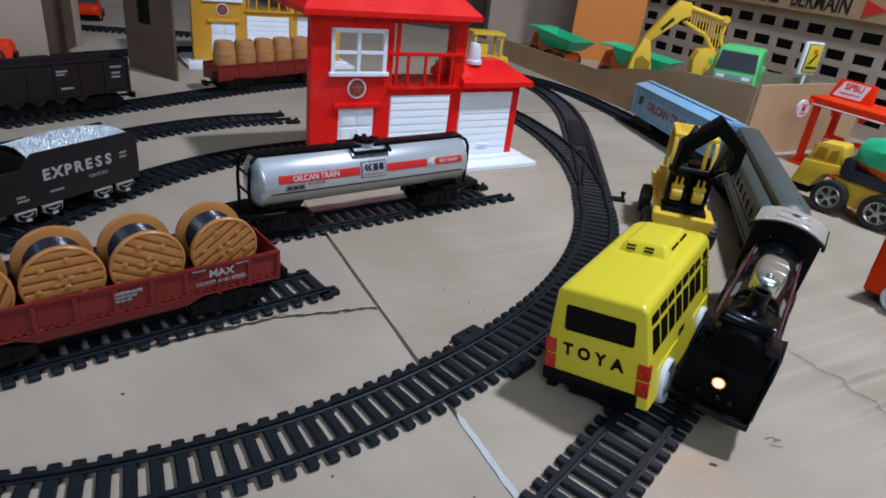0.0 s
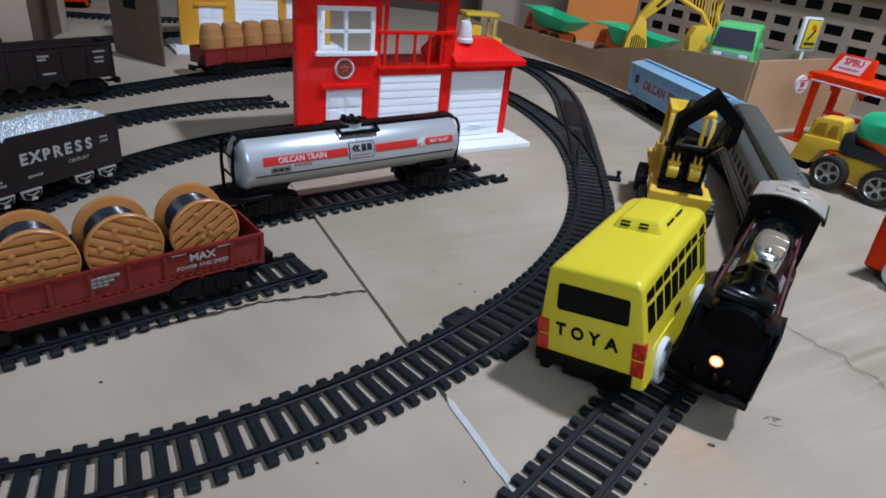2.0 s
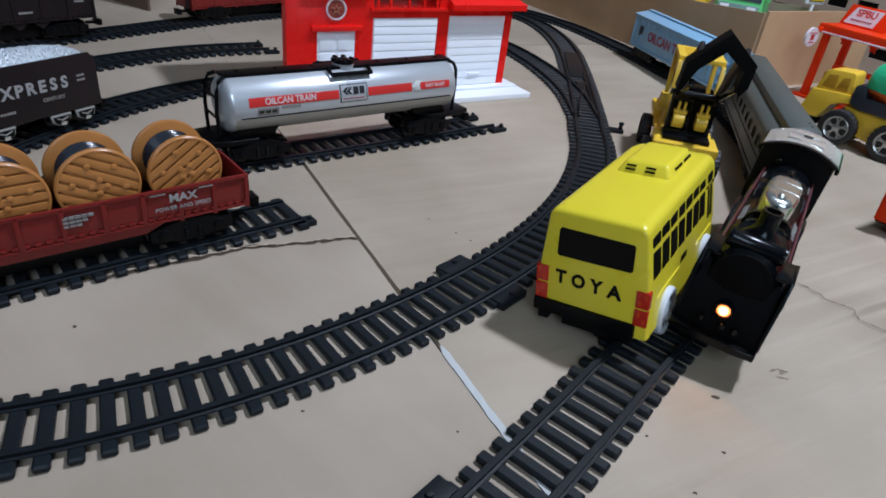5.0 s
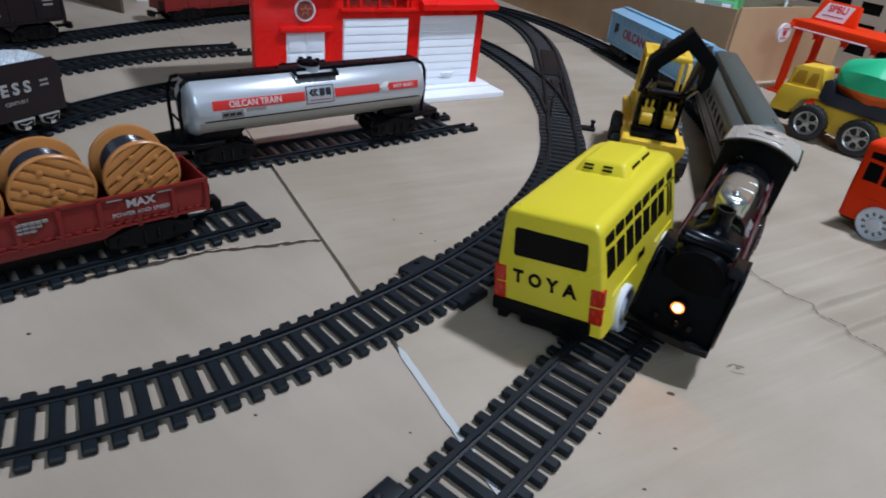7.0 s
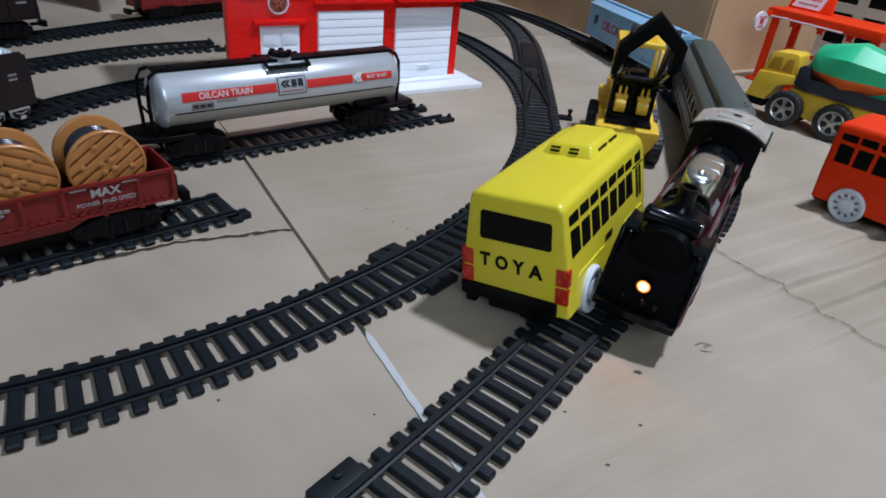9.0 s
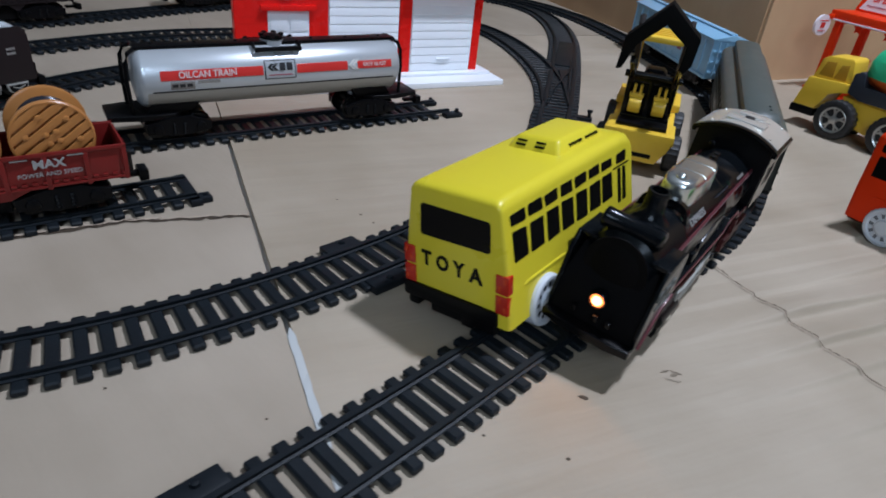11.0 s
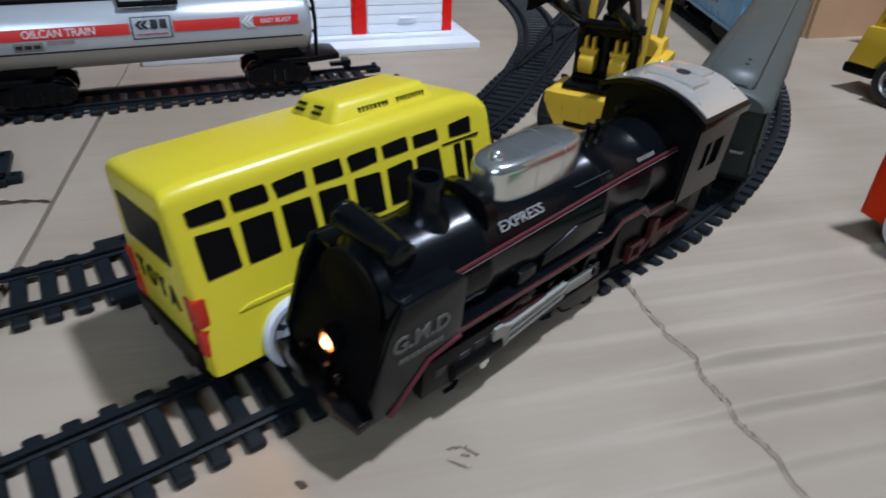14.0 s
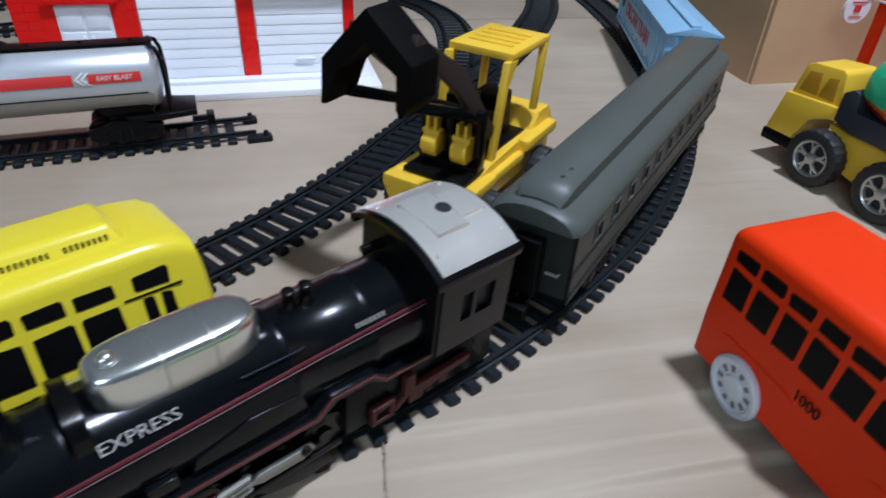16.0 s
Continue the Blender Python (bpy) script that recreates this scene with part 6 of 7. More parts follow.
def big_wheel(parent, x, y, z, r, width, side, rim=True, spokes=5):
    bm = B()
    s = side
    turned(bm, (x, y - s * width / 2, z), "y", ((0, r * 0.80), (s * width * 0.08, r * 0.97), (s * width * 0.2, r), (s * width * 0.8, r), (s * width * 0.92, r * 0.97), (s * width, r * 0.84), (s * width * 0.98, r * 0.66), (s * width * 0.70, r * 0.62)), 44)
    for v in bm.verts:
        dx, dz = v.co.x - x, v.co.z - z
        if math.hypot(dx, dz) > r * 0.95 and int(round((math.atan2(dz, dx) / (2 * math.pi)) * 44)) % 2:
            v.co.x, v.co.z = x + dx * 0.955, z + dz * 0.955
    ty = part("wheel", bm, TYRE, parent, "black tyre with tread blocks")
    if rim:
        yf = y + s * width * 0.42
        bm = B()
        prof = ((-s * width * 0.3, 0.655), (0, 0.665), (s * 0.0005, 0.62), (-s * 0.0003, 0.56), (-s * width * 0.24, 0.55))
        loft(bm, [ring((x, yf + h, z), "y", r * q, 28) for h, q in prof], cap=False)
        turned(bm, (x, yf, z), "y", ((-s * 0.0020, r * 0.20), (s * 0.0003, r * 0.19), (s * 0.0008, r * 0.12), (s * 0.0008, r * 0.02)), 16)
        for k in range(spokes):
            a = 2 * math.pi * k / spokes + 0.3
            c, n = math.cos(a), math.sin(a)
            pts = [(x + c * u * r - n * w * r, z + n * u * r + c * w * r) for u, w in ((0.14, 0.060), (0.36, 0.062), (0.58, 0.17), (0.58, 0.09), (0.42, 0.0), (0.58, -0.09), (0.58, -0.17), (0.36, -0.062), (0.14, -0.060))]
            prism(bm, pts, "y", *sorted((yf - s * 0.0016, yf - s * 0.0002)))
        part("rim", bm, RIM, ty, "dull chrome spoked rim")
    return ty


def wheel_loader(m):
    w = thing("wheel_loader", m, "yellow toy wheel loader with raised black bucket and open cab", "wheel loader")
    bm = B()
    prism(bm, ((-0.086, 0.014), (0.006, 0.013), (0.010, 0.020), (0.010, 0.0300), (-0.004, 0.0300), (-0.012, 0.034), (-0.060, 0.034), (-0.066, 0.043), (-0.080, 0.043), (-0.086, 0.036)), "y", -0.0180, 0.0180, 0.0012)
    body = part("chassis", bm, YDIGGER, w)
    bm = B()
    prism(bm, ((-0.0150, 0.0090), (0.0150, 0.0090), (0.0195, 0.0200), (0.0235, 0.0240), (0.0235, 0.0300), (-0.0235, 0.0300), (-0.0235, 0.0240), (-0.0195, 0.0200)), "x", 0.0120, 0.0200, 0.0012)
    part("bumper", bm, YDIGGER, body)
    for side in (-1, 1):
        part("bumper_arm", box(B(), -0.010, 0.014, *sorted((side * 0.0170, side * 0.0232)), 0.0245, 0.0300, 0.0012), YDIGGER, body)
    # Raised black slabs mark the bumper slot and the nose opening.
    part("bumper_slot", box(B(), 0.0192, 0.0204, -0.0110, 0.0110, 0.0125, 0.0155, 0.0004), BLACK, body)
    for k in range(6):
        part("bumper_rib", box(B(), 0.0196, 0.0204, -0.0135 + k * 0.0048, -0.0120 + k * 0.0048, 0.0170, 0.0230, 0.0002), YDIGGER, body)
    part("front_pit", box(B(), -0.010, 0.012, -0.0170, 0.0170, 0.0300, 0.0325, 0.0006), BLACK, body, "black slab marking the opening in the nose")
    for side in (-1, 1):
        part("fender", box(B(), -0.082, -0.044, *sorted((side * 0.0165, side * 0.0235)), 0.0290, 0.0350, 0.0014), YDIGGER, body)
        part("sill", box(B(), -0.046, -0.010, *sorted((side * 0.0165, side * 0.0215)), 0.0240, 0.0290, 0.0010), YDIGGER, body)
        big_wheel(w, 0.000, side * 0.0245, 0.0128, 0.0128, 0.0095, side, False)
        big_wheel(w, -0.062, side * 0.0245, 0.0128, 0.0128, 0.0095, side, False)
    bm = B()
    box(bm, -0.070, -0.027, -0.0175, 0.0175, 0.0795, 0.0835, 0.0012)
    for side in (-1, 1):
        prism(bm, ((-0.033, 0.0795), (-0.027, 0.0795), (-0.023, 0.0700), (-0.027, 0.0700)), "y", *sorted((side * 0.0150, side * 0.0175)))
    cab = part("cab_roof", bm, YDIGGER, w)
    for x in (-0.060, -0.053, -0.046, -0.039):
        part("roof_ridge", box(B(), x, x + 0.003, -0.012, 0.012, 0.0834, 0.0842, 0.0002), YDIGGER, cab)
    for side in (-1, 1):
        y0, y1 = sorted((side * 0.0142, side * 0.0175))
        bm = B()
        prism(bm, ((-0.018, 0.031), (-0.0135, 0.031), (-0.0235, 0.0800), (-0.0280, 0.0800)), "y", y0, y1, 0.0004)
        part("front_post", bm, YDIGGER, w)
        bm = B()
        prism(bm, ((-0.064, 0.046), (-0.060, 0.046), (-0.0645, 0.0800), (-0.0685, 0.0800)), "y", y0, y1, 0.0004)
        part("rear_post", bm, YDIGGER, w)
    part("cab_floor", box(B(), -0.0585, -0.0100, -0.0140, 0.0140, 0.0338, 0.0352, 0.0004), BLACK, w, "black cab floor")
    part("seat", box(B(), -0.052, -0.036, -0.008, 0.008, 0.034, 0.058, 0.002), BLACK, w)
    part("dashboard", box(B(), -0.028, -0.020, -0.013, 0.013, 0.032, 0.054, 0.001), BLACK, w)
    bm = B()
    box(bm, -0.008, -0.001, -0.0165, 0.0165, 0.0305, 0.0345, 0.0008)
    for y in (-0.0165, -0.0020, 0.0130):
        box(bm, -0.008, -0.002, y, y + 0.0036, 0.0310, 0.0600, 0.0006)
    box(bm, -0.008, -0.002, -0.0165, 0.0165, 0.0565, 0.0605, 0.0008)
    part("front_frame", bm, GLOSSBLACK, w)
    for y in (-0.0082, 0.0082):
        bm = B()
        prism(bm, ((-0.006, 0.0375), (0.0030, 0.0370), (0.0052, 0.0410), (0.0046, 0.0455), (0.0012, 0.0480), (-0.006, 0.0485)), "y", y - 0.0042, y + 0.0042, 0.0012)
        for dy in (-0.0030, 0.0012):
            box(bm, -0.0035, 0.0016, y + dy, y + dy + 0.0018, 0.0480, 0.0560, 0.0005)
        box(bm, -0.0030, 0.0020, y - 0.0048, y + 0.0048, 0.0475, 0.0500, 0.0006)
        part("ram", bm, YDIGGER, w)
    part("steering_block", box(B(), -0.020, -0.007, -0.0060, 0.0060, 0.034, 0.0660, 0.0012), BLACK, w)
    part("front_plate", box(B(), -0.0095, -0.0075, -0.0160, 0.0160, 0.032, 0.0580, 0.0004), BLACK, w)
    part("cross_bar", turned(B(), (0.0, -0.019, 0.0625), "y", ((0, 0.0024), (0.038, 0.0024)), 12), GLOSSBLACK, w)
    for side in (-1, 1):
        y0, y1 = sorted((side * 0.0125, side * 0.0155))
        bm = B()
        prism(bm, ((-0.020, 0.0480), (-0.013, 0.0450), (0.020, 0.0790), (0.052, 0.1030), (0.050, 0.1085), (0.014, 0.0870)), "y", y0, y1, 0.0006)
        part("lift_arm", bm, ARMBROWN, w, "dark brown lift arm")
        bm = B()
        prism(bm, ((-0.004, 0.0575), (-0.004, 0.0625), (0.052, 0.0850), (0.055, 0.0810)), "y", y0, y1, 0.0006)
        part("tilt_link", bm, GLOSSBLACK, w)
    # Bucket: a peaked black shell, open towards the cab.
    bm = B()
    outer = [(-0.0225, 0.0775), (-0.0208, 0.0960), (0.0005, 0.1172), (0.0200, 0.1005), (0.0190, 0.0860), (0.0150, 0.0800)]
    inner = [(0.0128, 0.0835), (0.0138, 0.0960), (0.0000, 0.1062), (-0.0138, 0.0930), (-0.0192, 0.0785)]
    prism(bm, outer + inner, "x", 0.0430, 0.0610, 0.0005)
    part("bucket", bm, SOOT, w, "dull black peaked bucket")
    return w


wheel_loader(pose(0.2600, 0.584, 0, 0, 0, math.degrees(math.atan2(-0.98, -0.20))))

# ---- trucks ----


def mixer_truck(m):
    w = thing("mixer_truck", m, "yellow toy cement mixer truck with green and orange drum", "toy truck")
    bm = B()
    prism(bm, ((0.046, 0.019), (0.040, 0.0445), (0.008, 0.0465), (-0.006, 0.0445), (-0.006, 0.0395), (0.010, 0.0395), (0.020, 0.0350), (0.0245, 0.0260), (0.0255, 0.0190)), "y", -0.0150, 0.0150, 0.0012)
    body = part("cab_body", bm, YDIGGER, w)
    bm = B()
    prism(bm, ((0.0385, 0.0440), (0.0345, 0.0620), (0.0300, 0.0645), (0.0110, 0.0660), (0.0085, 0.0640), (0.0050, 0.0455)), "y", -0.0128, 0.0128, 0.0014)
    top = part("cab_top", bm, YDIGGER, body)
    # Cab openings are amber patches with their shade put into the colour.
    amber = material("shaded_amber_window", (0.46, 0.23, 0.015), 0.45)
    for side in (-1, 1):
        for x0, x1 in ((0.0215, 0.0320), (0.0105, 0.0190)):
            bm = B()
            prism(bm, ((x0, 0.0475), (x0 + 0.0010, 0.0605), (x1 - 0.0015, 0.0595), (x1 + 0.0020, 0.0475)), "y", *sorted((side * 0.0124, side * 0.0131)), 0.0002)
            part("side_window", bm, amber, top)
    part("windscreen", prism(B(), ((-0.0100, 0.0470), (0.0100, 0.0470), (0.0088, 0.0600), (-0.0088, 0.0600)), "x", 0.0350, 0.0372), amber, top)
    part("bumper", box(B(), 0.0255, 0.0470, -0.0155, 0.0155, 0.0120, 0.0188, 0.001), BLACK, w)
    bm = B()
    prism(bm, ((-0.004, 0.014), (0.008, 0.036), (-0.105, 0.034), (-0.105, 0.022), (-0.060, 0.018), (-0.020, 0.010)), "y", -0.0125, 0.0125, 0.0010)
    part("rear_body", bm, YDIGGER, w)
    bm = B()
    prism(bm, ((0.0045, 0.0400), (0.0045, 0.0560), (-0.0005, 0.0590), (-0.0045, 0.0580), (-0.0060, 0.0470), (-0.088, 0.0450), (-0.090, 0.0560), (-0.098, 0.0560), (-0.100, 0.0340), (-0.006, 0.0360)), "y", -0.0158, 0.0158, 0.0010)
    part("drum_cradle", bm, NAVY, w)
    q = Matrix.Translation((-0.002, 0, 0.0640)) @ Matrix.Rotation(radians(-3), 4, "Y")

    def drum(keep):
        bm = B()
        rings = []
        for x, r in ((0.0, 0.0110), (-0.003, 0.0150), (-0.032, 0.0245), (-0.036, 0.0245), (-0.078, 0.0150), (-0.086, 0.0110)):
            rings.append([(x, r * math.cos(2 * math.pi * (i + 0.5) / 8), r * math.sin(2 * math.pi * (i + 0.5) / 8)) for i in range(8)])
        loft(bm, rings)
        bm.transform(q)
        geo = bm.verts[:] + bm.edges[:] + bm.faces[:]
        bmesh.ops.bisect_plane(bm, geom=geo, plane_co=(0, 0, 0.0560), plane_no=(0, 0, 1), clear_inner=keep > 0, clear_outer=keep < 0)
        return bm
    up = part("drum", drum(1), GREEN, w, "mint green upper drum")
    part("drum_lower", drum(-1), ORANGE, up, "orange lower drum half")
    part("chute", box(B(), -0.120, -0.098, -0.009, 0.009, 0.046, 0.062, 0.003), NAVY, w)
    for x in (0.004, -0.041, -0.080):
        for side in (-1, 1):
            big_wheel(w, x, side * 0.0185, 0.0170, 0.0170, 0.0110, side)
    return w


MF = (-0.68, 0.73)
mixer_truck(pose(0.4602, 0.7234, 0, 0, 0, math.degrees(math.atan2(MF[1], MF[0]))))


def dump_truck(m):
    w = thing("dump_truck", m, "orange toy dump truck with mint green tipper bed", "toy truck", group="dump trucks on the tray")
    bm = B()
    prism(bm, ((0.046, 0.010), (0.050, 0.016), (0.040, 0.050), (0.020, 0.052), (0.016, 0.030), (-0.040, 0.028), (-0.058, 0.026), (-0.058, 0.014), (0.020, 0.012)), "y", -0.0165, 0.0165, 0.0015)
    body = part("cab", bm, ORANGE, w)
    part("cab_window", prism(B(), ((0.0415, 0.030), (0.0375, 0.046), (0.026, 0.047), (0.026, 0.030)), "y", -0.0169, 0.0169), material("deep_orange_plastic", (0.40, 0.05, 0.01), 0.5) if "deep_orange_plastic" not in bpy.data.materials else bpy.data.materials["deep_orange_plastic"], body)
    bm = B()
    outer = [[(0.012, -0.015, 0.030), (0.012, 0.015, 0.030), (-0.060, 0.017, 0.032), (-0.060, -0.017, 0.032)], [(0.022, -0.026, 0.055), (0.022, 0.026, 0.055), (-0.076, 0.026, 0.046), (-0.076, -0.026, 0.046)],
             [(0.022, -0.027, 0.060), (0.022, 0.027, 0.060), (-0.082, 0.027, 0.051), (-0.082, -0.027, 0.051)]]
    inner = [[(0.020, -0.025, 0.060), (0.020, 0.025, 0.060), (-0.080, 0.025, 0.051), (-0.080, -0.025, 0.051)], [(0.010, -0.013, 0.034), (0.010, 0.013, 0.034), (-0.058, 0.015, 0.036), (-0.058, -0.015, 0.036)]]
    loft(bm, outer + inner)
    bed = part("tipper_bed", bm, GREEN, w)
    part("bed_lip", box(B(), 0.020, 0.050, -0.0265, 0.0265, 0.0585, 0.0615, 0.0010), GREEN, bed)
    for x in (0.030, -0.014, -0.044):
        for side in (-1, 1):
            big_wheel(w, x, side * 0.0195, 0.0135, 0.0135, 0.0105, side, False)
    return w


def toy_van(m):
    w = thing("toy_van", m, "light green toy van with dark windscreen", "toy van")
    secs = [rounded(x, hy, 0.010, z1, 0.006, 4, 0.004) for x, hy, z1 in ((-0.055, 0.033, 0.068), (-0.050, 0.035, 0.074), (0.016, 0.035, 0.076), (0.026, 0.034, 0.073), (0.034, 0.033, 0.050), (0.037, 0.032, 0.030))]
    body = part("body", loft(B(), secs), VANGREEN, w)
    bm = B()
    loft(bm, [[(0.0362, -0.0285, 0.0440), (0.0362, 0.0285, 0.0440), (0.0320, 0.0285, 0.0440), (0.0320, -0.0285, 0.0440)], [(0.0285, -0.0255, 0.0695), (0.0285, 0.0255, 0.0695), (0.0230, 0.0255, 0.0695), (0.0230, -0.0255, 0.0695)]])
    part("windscreen", bm, NAVY, body, "dark windscreen")
    for side in (-1, 1):
        part("mirror", box(B(), 0.028, 0.032, *sorted((side * 0.033, side * 0.039)), 0.046, 0.056, 0.001), VANGREEN, body)
        part("headlamp", box(B(), 0.036, 0.0385, *sorted((side * 0.012, side * 0.024)), 0.032, 0.037, 0.0006), WHITE, body)
        for x in (0.018, -0.036):
            big_wheel(w, x, side * 0.031, 0.010, 0.010, 0.008, side, False)
    part("grille", box(B(), 0.0355, 0.0382, -0.028, 0.028, 0.0295, 0.0390, 0.0008), material("grey_green_grille", (0.20, 0.34, 0.30), 0.5), body)
    return w


def excavator(m):
    w = thing("excavator", m, "yellow toy excavator with high arched slatted arm", "excavator")
    part("track_base", box(B(), -0.022, 0.030, -0.018, 0.018, 0.0, 0.016, 0.004), BLACK, w)
    part("house", box(B(), -0.020, 0.022, -0.015, 0.015, 0.016, 0.030, 0.003), YDIGGER, w)
    bm = B()
    prism(bm, ((-0.020, 0.012), (0.021, 0.012), (0.004, 0.080), (-0.008, 0.083), (-0.019, 0.053), (-0.022, 0.036)), "y", -0.010, 0.010, 0.001)
    mast = part("mast", bm, YDIGGER, w)
    for k in range(7):
        x = -0.013 + k * 0.0036
        part("slat", box(B(), x, x + 0.0014, -0.0114, -0.0096, 0.024, 0.056 - 0.002 * abs(k - 2)), PAINTBLACK, mast)
    bm = B()
    prism(bm, ((-0.011, 0.079), (0.005, 0.080), (0.047, 0.122), (0.058, 0.124), (0.055, 0.145), (0.036, 0.146), (0.022, 0.128)), "y", -0.008, 0.008, 0.0014)
    boom = part("boom", bm, YDIGGER, w)
    part("print_bar", prism(B(), ((0.014, 0.101), (0.018, 0.098), (0.034, 0.117), (0.030, 0.120)), "y", -0.0086, -0.0078), INK, boom)
    frame_pts = (("top_bar", (0.044, 0.140), (0.118, 0.124)), ("low_bar", (0.050, 0.116), (0.091, 0.098)), ("low_bar", (0.091, 0.098), (0.117, 0.067)), ("end_bar", (0.118, 0.124), (0.116, 0.096)), ("end_bar", (0.116, 0.096), (0.130, 0.068)))
    dp = None
    for nm, a, b in frame_pts:
        ob = part(nm, tube(B(), ((a[0], 0, a[1]), (b[0], 0, b[1])), 0.0040 if nm == "top_bar" else 0.0032, 8), YDIGGER, w if dp is None else dp)
        dp = dp or ob
    part("dipper_joint", turned(B(), (0.116, -0.006, 0.126), "y", ((0, 0.0055), (0.012, 0.0055)), 14), YDIGGER, dp)
    for k in range(13):
        u = k / 12
        xa, za = 0.056 + u * 0.060, 0.137 - u * 0.014
        xb = 0.056 + u * 0.066
        zb = 0.114 - (xb - 0.056) * 0.44 if xb < 0.091 else 0.098 - (xb - 0.091) * 1.0
        part("slat", tube(B(), ((xa, 0, za), (xb, 0, zb)), 0.0011, 6), YDIGGER, dp)
    bm = B()
    prism(bm, ((0.120, 0.070), (0.100, 0.080), (0.084, 0.076), (0.078, 0.060), (0.082, 0.030), (0.128, 0.026), (0.130, 0.034), (0.096, 0.036), (0.112, 0.056)), "y", -0.014, 0.014, 0.001)
    part("bucket", bm, YDIGGER, w)
    return w


# ---- cardboard tray with its load ----
TC = Vector((0.420, 0.892))
TR = Vector((0.835, 0.550)).normalized()
TL = Vector((-0.490, 0.872)).normalized()


def wall_strip(name, a, d, length, tops, mat, parent, thick=0.003, z0=0.0):
    """A standing board along d from a; tops: (distance, height)."""
    n = Vector((-d.y, d.x))
    bm = B()
    pts = [(0.0, z0), (length, z0)] + [(s, z) for s, z in reversed(tops)]
    prism(bm, pts, "y", -thick / 2, thick / 2)
    bm.transform(pose(a.x, a.y, 0, 0, 0, math.degrees(math.atan2(d.y, d.x))))
    return link_mesh(name, bm, mat, parent, smooth=False)


tray = thing("cardboard_tray", pose(0, 0, 0), "open brown cardboard carton tray holding toy trucks", "carton")
wall_strip("front_panel", TC, TR, 0.235, ((0, 0.0885), (0.12, 0.0900), (0.235, 0.0890)), KRAFT, tray)
wall_strip("side_panel", TC + TL * 0.003, TL, 0.60, ((0, 0.0860), (0.12, 0.078), (0.224, 0.060), (0.30, 0.043), (0.40, 0.040), (0.60, 0.038)), KRAFT, tray)
wall_strip("back_panel", TC + TR * 0.235 + TL * 0.003, TL, 0.60, ((0, 0.080), (0.60, 0.045)), KRAFT_PALE, tray)
bm = B()
cs = [TC + TL * 0.004 + TR * 0.002, TC + TL * 0.004 + TR * 0.233, TC + TL * 0.60 + TR * 0.233, TC + TL * 0.60 + TR * 0.002]
prism(bm, [(c.x, c.y) for c in cs], "z", 0.0122, 0.0150)
link_mesh("tray_floor", bm, KRAFT_PALE, tray, smooth=False)
TZ = 0.0150
dump_truck(pose(0.212, 1.345, TZ, 0, 0, 126))
dump_truck(pose(0.331, 1.215, TZ, 0, 0, 140))
toy_van(pose(0.473, 1.118, TZ + 0.017, 0, 0, -116))
# Unseen blocks, added so van and excavator sit right in the camera's view.
crate = thing("low_carton", pose(0.473, 1.118, 0, 0, 0, -116), "unseen brown block added to lift the green van into view", "carton")
part("carton_body", box(B(), -0.05, 0.03, -0.03, 0.03, TZ + 0.0002, TZ + 0.0167, 0.0005), KRAFT_PALE, crate)
block = thing("low_carton", pose(0.331, 1.130, 0), "unseen brown block added to lift the yellow excavator into view", "carton")
part("carton_body", box(B(), -0.034, 0.034, -0.022, 0.022, TZ + 0.0002, TZ + 0.0087, 0.0005), KRAFT_PALE, block)
excavator(pose(0.331, 1.130, TZ + 0.009, 0, 0, 0) @ Matrix.Scale(0.93, 4))
sg = thing("warning_sign", pose(0.559, 1.088, TZ + 0.009, 0, 0, 20), "white toy road sign with yellow works panel", "road sign")
part("sign_post", turned(B(), (0, 0, -0.009), "z", ((0, 0.006), (0.002, 0.006), (0.0025, 0.0022), (0.069, 0.0022)), 12), WHITE, sg)
pl = part("sign_board", box(B(), -0.0160, 0.0160, -0.003, 0.003, 0.058, 0.105, 0.0025), WHITE, sg)
fc = part("sign_face", box(B(), -0.0115, 0.0135, -0.0040, -0.0028, 0.062, 0.102, 0.0006), INK, pl)
yl = part("sign_panel", box(B(), -0.0105, 0.0125, -0.0046, -0.0036, 0.063, 0.101, 0.0006), SIGNYELLOW, fc, "yellow works panel")
part("sign_figure", prism(B(), ((-0.006, 0.074), (-0.003, 0.074), (0.007, 0.087), (0.005, 0.089)), "y", -0.0052, -0.0044), INK, yl)
part("sign_figure", prism(B(), ((-0.002, 0.089), (0.006, 0.089), (0.004, 0.095), (-0.001, 0.095)), "y", -0.0052, -0.0044), ORANGE, yl)
for k in range(5):
    part("print_bar", box(B(), -0.008 + k * 0.0040, -0.0048 + k * 0.0040, -0.0052, -0.0044, 0.0675, 0.0710), INK, yl)

# ---- the cardboard building with cut windows ----
W0, WD = Vector((0.680, 1.060)), Vector((0.490, -0.870)).normalized()
bld = thing("cardboard_building", pose(W0.x, W0.y, 0, 0, 0, math.degrees(math.atan2(WD.y, WD.x))), "large brown cardboard building with rows of dark cut windows", "model building")
rows = (0.1405, 0.1090, 0.0840, 0.0560, 0.0290)
cols = [-0.620 + 0.0463 * k for k in range(26)]
xs = [-0.70] + [v for c in cols for v in (c - 0.0160, c + 0.0160)] + [0.62]
zs = [0.0] + [v for z in sorted(rows) for v in (z - 0.0078, z + 0.0078)] + [0.1620]
bm = B()
for i in range(len(xs) - 1):
    for j in range(len(zs) - 1):
        if i % 2 == 1 and j % 2 == 1:
            continue
        box(bm, xs[i], xs[i + 1], 0.0, 0.004, zs[j], zs[j + 1])
bmesh.ops.remove_doubles(bm, verts=bm.verts, dist=1e-6)
fcw = link_mesh("wall", bm, KRAFT_PALE, bld, smooth=False)
rnd = random.Random(5)
